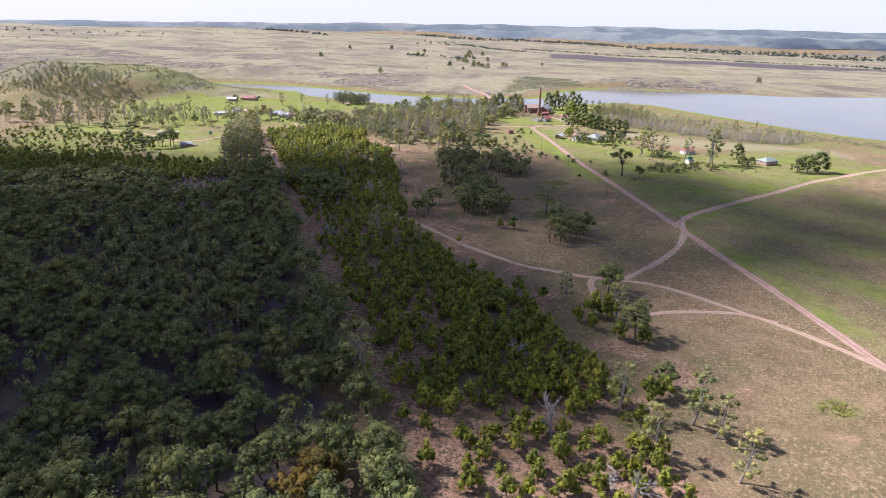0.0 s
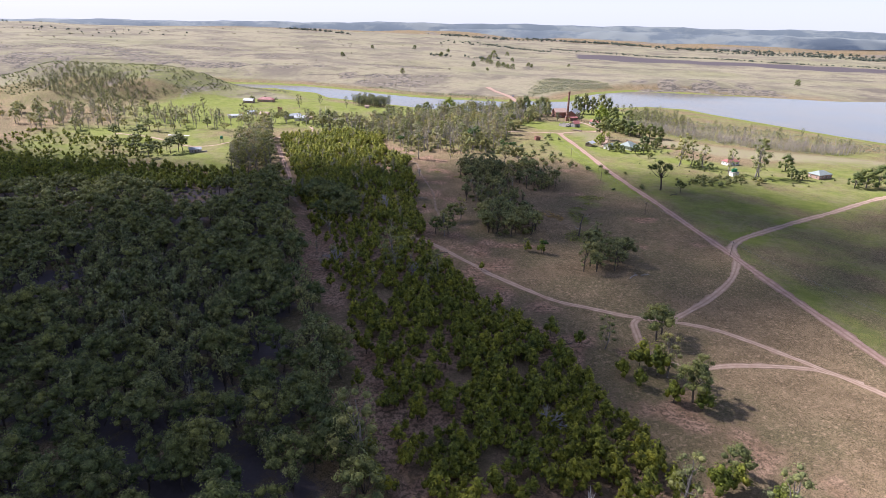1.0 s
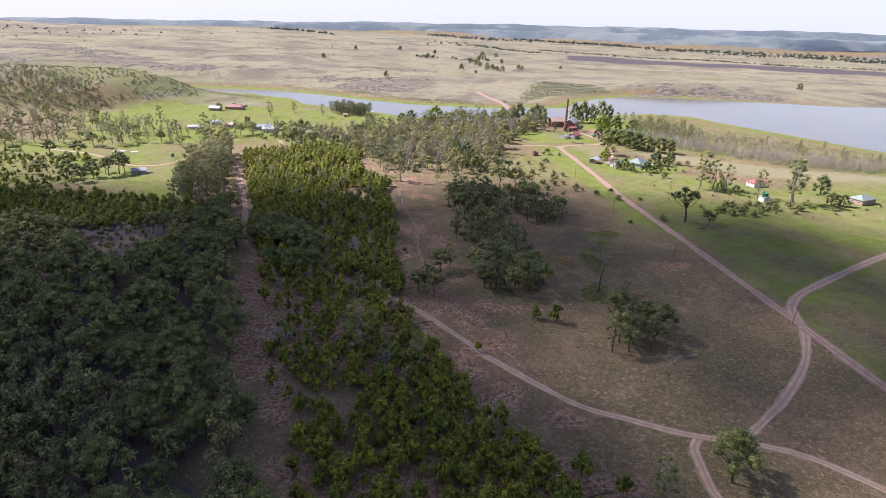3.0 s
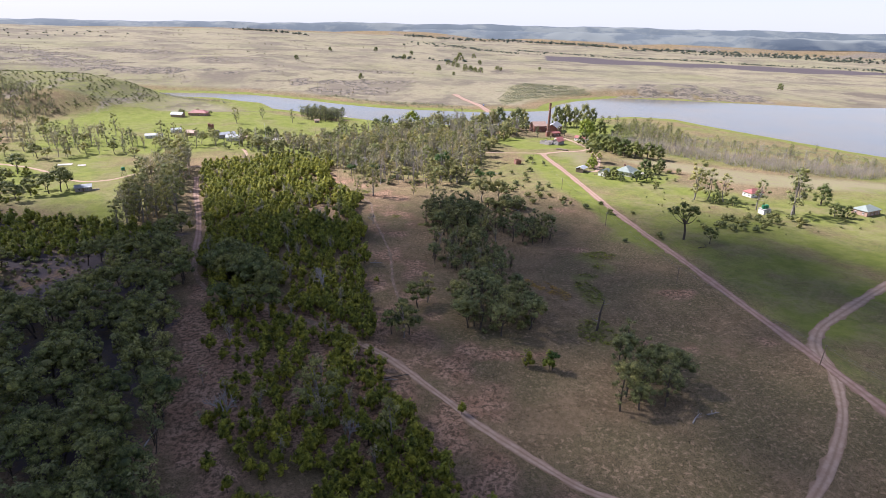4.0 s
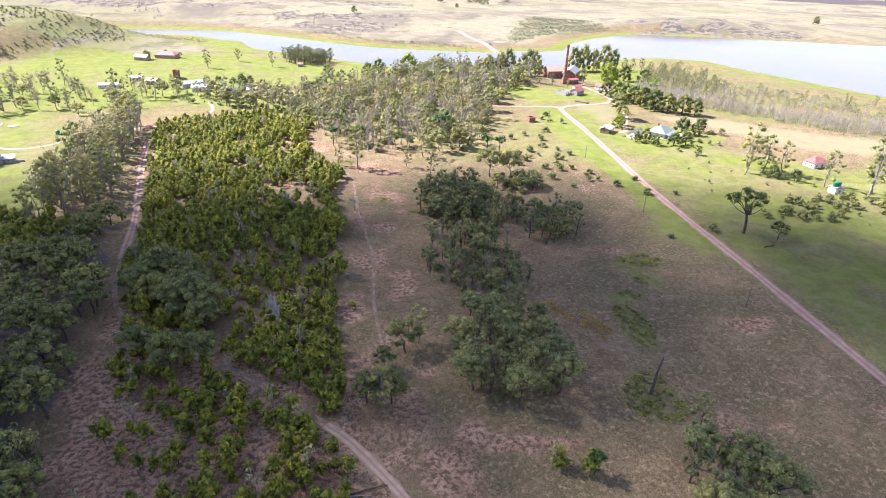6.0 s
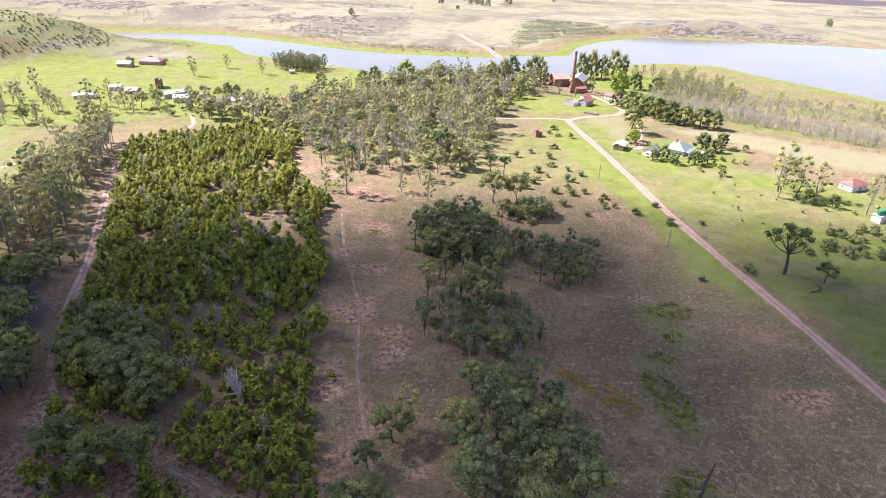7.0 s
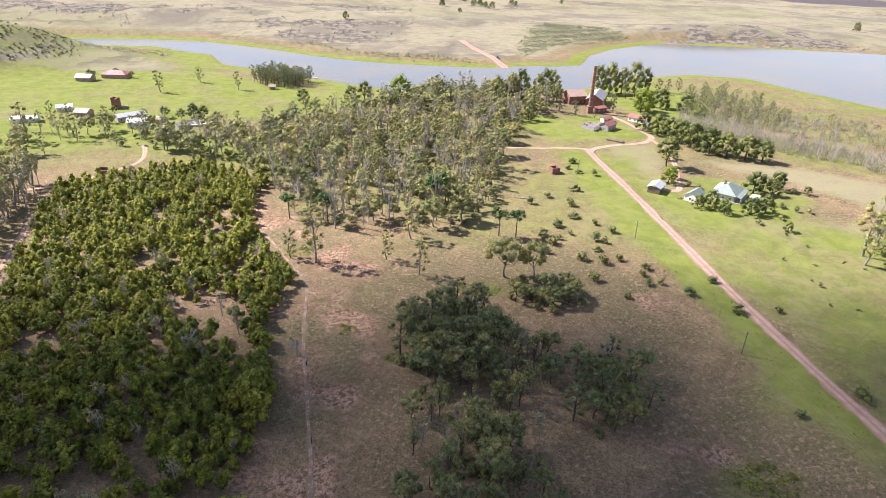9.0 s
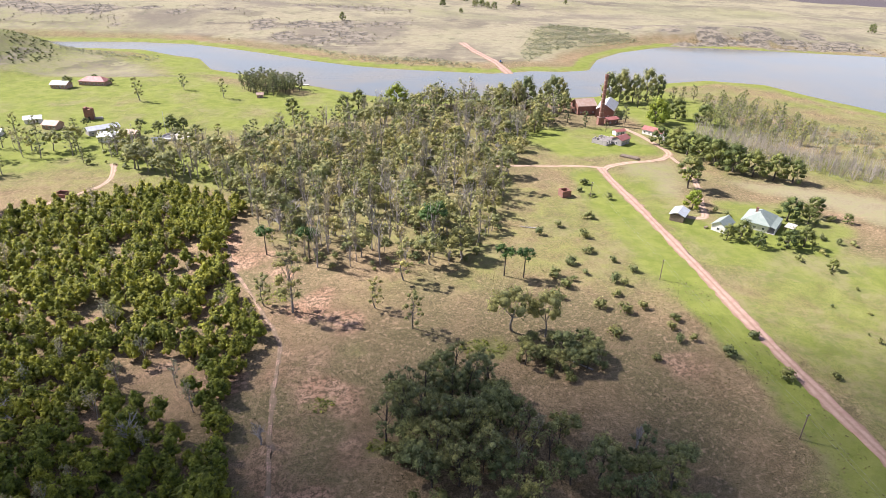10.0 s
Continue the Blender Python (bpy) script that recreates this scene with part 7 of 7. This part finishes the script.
    for x, y in ((-1, -1), (1, -1), (1, 1), (-1, 1)):
        part("leg", np_mesh("leg", *tube([(x * 1.3, y * 1.3, -0.2), (x, y, 4.0)], [0.09, 0.08], 6), (M_WOOD,)), M_WOOD, ob)
    part("platform", box(-1.4, 1.4, -1.4, 1.4, 4.0, 4.15), M_WOOD, ob)
    tank(ob, 0, 0, 4.15, 1.15, 2.3, M_GREENTANK)
    for x, y, L, W in ((-196, 585, 9, 5), (-184, 583, 5, 4)):
        ob = thing("concrete_slab", pose(x, y, height_at(x, y), 0, 0, 15), "pale bare concrete foundation slab", "slab")
        part("slab", box(-L / 2, L / 2, -W / 2, W / 2, -0.2, 0.3), M_CONCRETE, ob)


def build_poles():
    r = np.random.default_rng(85)
    places = [(190, 130, 8), (178, 208, 8), (162, 285, 7.6), (147.5, 352, 7.4), (147, 430, 7.6), (147, 506, 7.8), (148, 582, 8.0)]
    for x, y, h in places:
        ob = thing("utility_pole", pose(x, y, height_at(x, y), float(r.uniform(-2, 2)), float(r.uniform(-2, 3)), 12), "dark tarred wooden utility pole with a crossarm", "pole", "line of poles")
        part("pole", np_mesh("pole", *tube([(0, 0, -0.4), (0, 0, h * 0.5), (0, 0, h)], [0.17, 0.14, 0.11], 8), (M_WOOD,)), M_WOOD, ob)
        part("crossarm", box(-0.7, 0.7, -0.06, 0.06, h - 0.5, h - 0.38), M_WOOD, ob)
        for q in (-0.6, 0.6):
            part("insulator", np_mesh("insulator", *tube([(q, 0, h - 0.38), (q, 0, h - 0.28), (q, 0, h - 0.2)], [0.03, 0.06, 0.03], 6), (M_TRIM,)), M_TRIM, ob)
    for (x0, y0, h0), (x1, y1, h1) in zip(places, places[1:]):
        for q in (-0.6, 0.6):
            t = np.linspace(0, 1, 12)
            pts = np.stack([x0 + (x1 - x0) * t + q, y0 + (y1 - y0) * t, h0 - 0.2 + (h1 - h0) * t - 1.6 * t * (1 - t) * 2], 1)
            ob = new("power_line", np_mesh("power_line", *tube(pts, np.full(12, 0.018), 4), (M_WIRE,)))
            tagged(ob, "thin sagging wire between two poles", "wire", "wires of the pole line")


def build_shore():
    # a pickup parked on the ramp
    ob = thing("pickup", pose(179.5, 938, height_at(179.5, 938) + 0.5, 0, 0, 80), "blue pickup truck parked on the red ramp", "truck")
    bm = box(-2.5, 2.5, -0.9, 0.9, 0.45, 1.05)
    bmesh.ops.bevel(bm, geom=bm.edges[:], offset=0.12, segments=2, affect="EDGES")
    part("body", bm, M_BLUE, ob)
    bm = box(-0.6, 1.3, -0.82, 0.82, 1.05, 1.75)
    bmesh.ops.bevel(bm, geom=bm.edges[:], offset=0.2, segments=2, affect="EDGES")
    part("cab", bm, M_BLUE, ob)
    part("windscreen", box(1.18, 1.33, -0.6, 0.6, 1.2, 1.6), M_GLASS, ob)
    for x in (-1.6, 1.6):
        for y in (-0.85, 0.85):
            w = part("wheel", np_mesh("wheel", *tube([(x, y - 0.12, 0.36), (x, y - 0.1, 0.36), (x, y + 0.1, 0.36), (x, y + 0.12, 0.36)], [0.2, 0.36, 0.36, 0.2], 14), (M_RUBBER,)), M_RUBBER, ob)
    # small jetties
    for x, y, turn in ((-66, 846, 60), (-5, 836, 20)):
        ob = thing("jetty", pose(x, y, WATER_Z, 0, 0, turn), "small pale jetty on posts in the shallows", "jetty")
        part("deck", box(-4, 4, -1.2, 1.2, 0.7, 0.85), M_CONCRETE, ob)
        for px in (-3.6, 0, 3.6):
            for py in (-1, 1):
                part("post", box(px - 0.1, px + 0.1, py - 0.1, py + 0.1, -1.6, 0.7), M_WOOD, ob)
    building("hut", -32, 787, 10, 4.5, 3.5, 2.4, 1.0, M_PINKWALL, M_RUST, "tiny brick hut near the shore trees", (("s", 1),), category="hut")


def build_deadwood():
    r = np.random.default_rng(95)
    # the burnt trunk in the field
    ob = thing("burnt_tree", pose(97, 314, height_at(97, 314), 0, 4, 0), "charred black tree trunk with two hanging pale branches", "tree")
    q = np.random.default_rng(3)
    part("trunk", np_mesh("trunk", *tube([(0, 0, -0.3), (0.1, 0, 3), (0.0, 0.1, 7), (0.3, 0, 10), (0.5, 0, 12)], [0.5, 0.42, 0.36, 0.3, 0.12], 8), (M_BARK,)), M_BARK, ob)
    for a, b in (((0.3, 0, 10.5), (2.4, 0.3, 12.2)), ((0.2, 0, 8), (-1.8, 0.6, 6.0)), ((0.1, 0, 4), (-2.6, -0.5, 6.4)), ((0.4, 0, 11), (-0.9, 0.4, 12.8))):
        part("branch", np_mesh("branch", *limb(a, b, 0.1, 0.03, q, 0.15, 5, 5), (M_DEAD,)), M_DEAD, ob)
    logs = [(20, 289, 9, 5), (24, 291, 8, 12), (14, 281, 8, 55), (20, 384, 5, 0), (-2, 376, 7, 150), (183, 393, 5, 10), (186, 395, 3, 60), (106, 262, 6, 40), (112, 264, 4, 10), (55, 112, 8, 120), (36, 130, 7, 40),
            (103, 462, 8, 140), (112, 552, 9, 165), (60, 205, 6, 10), (-40, 268, 7, 80), (8, 300, 5, 100), (219, 480, 2.5, 30), (90, 178, 6, 5)]
    for x, y, L, turn in logs:
        w = [limb((-L / 2, 0, 0.2), (L / 2, r.uniform(-0.4, 0.4), 0.25), 0.24, 0.1, r, 0.03, 6, 7)]
        for _ in range(4):
            s = r.uniform(-0.2, 0.5) * L
            w.append(limb((s, 0, 0.2), (s + r.uniform(0.6, 1.8), r.uniform(-1.5, 1.5), r.uniform(0.1, 1.0)), 0.08, 0.03, r, 0.1, 3, 4))
        ob = new("fallen_log", np_mesh("fallen_log", *weld(w), (M_DEAD if int(x) % 3 else M_BARK,)))
        ob.matrix_basis = pose(x, y, height_at(x, y), 0, 0, turn)
        tagged(ob, "fallen dead log with broken branches on the ground", "log", "fallen logs")


build_brickworks()
build_farm()
build_west_farm()
build_poles()
build_shore()
build_deadwood()
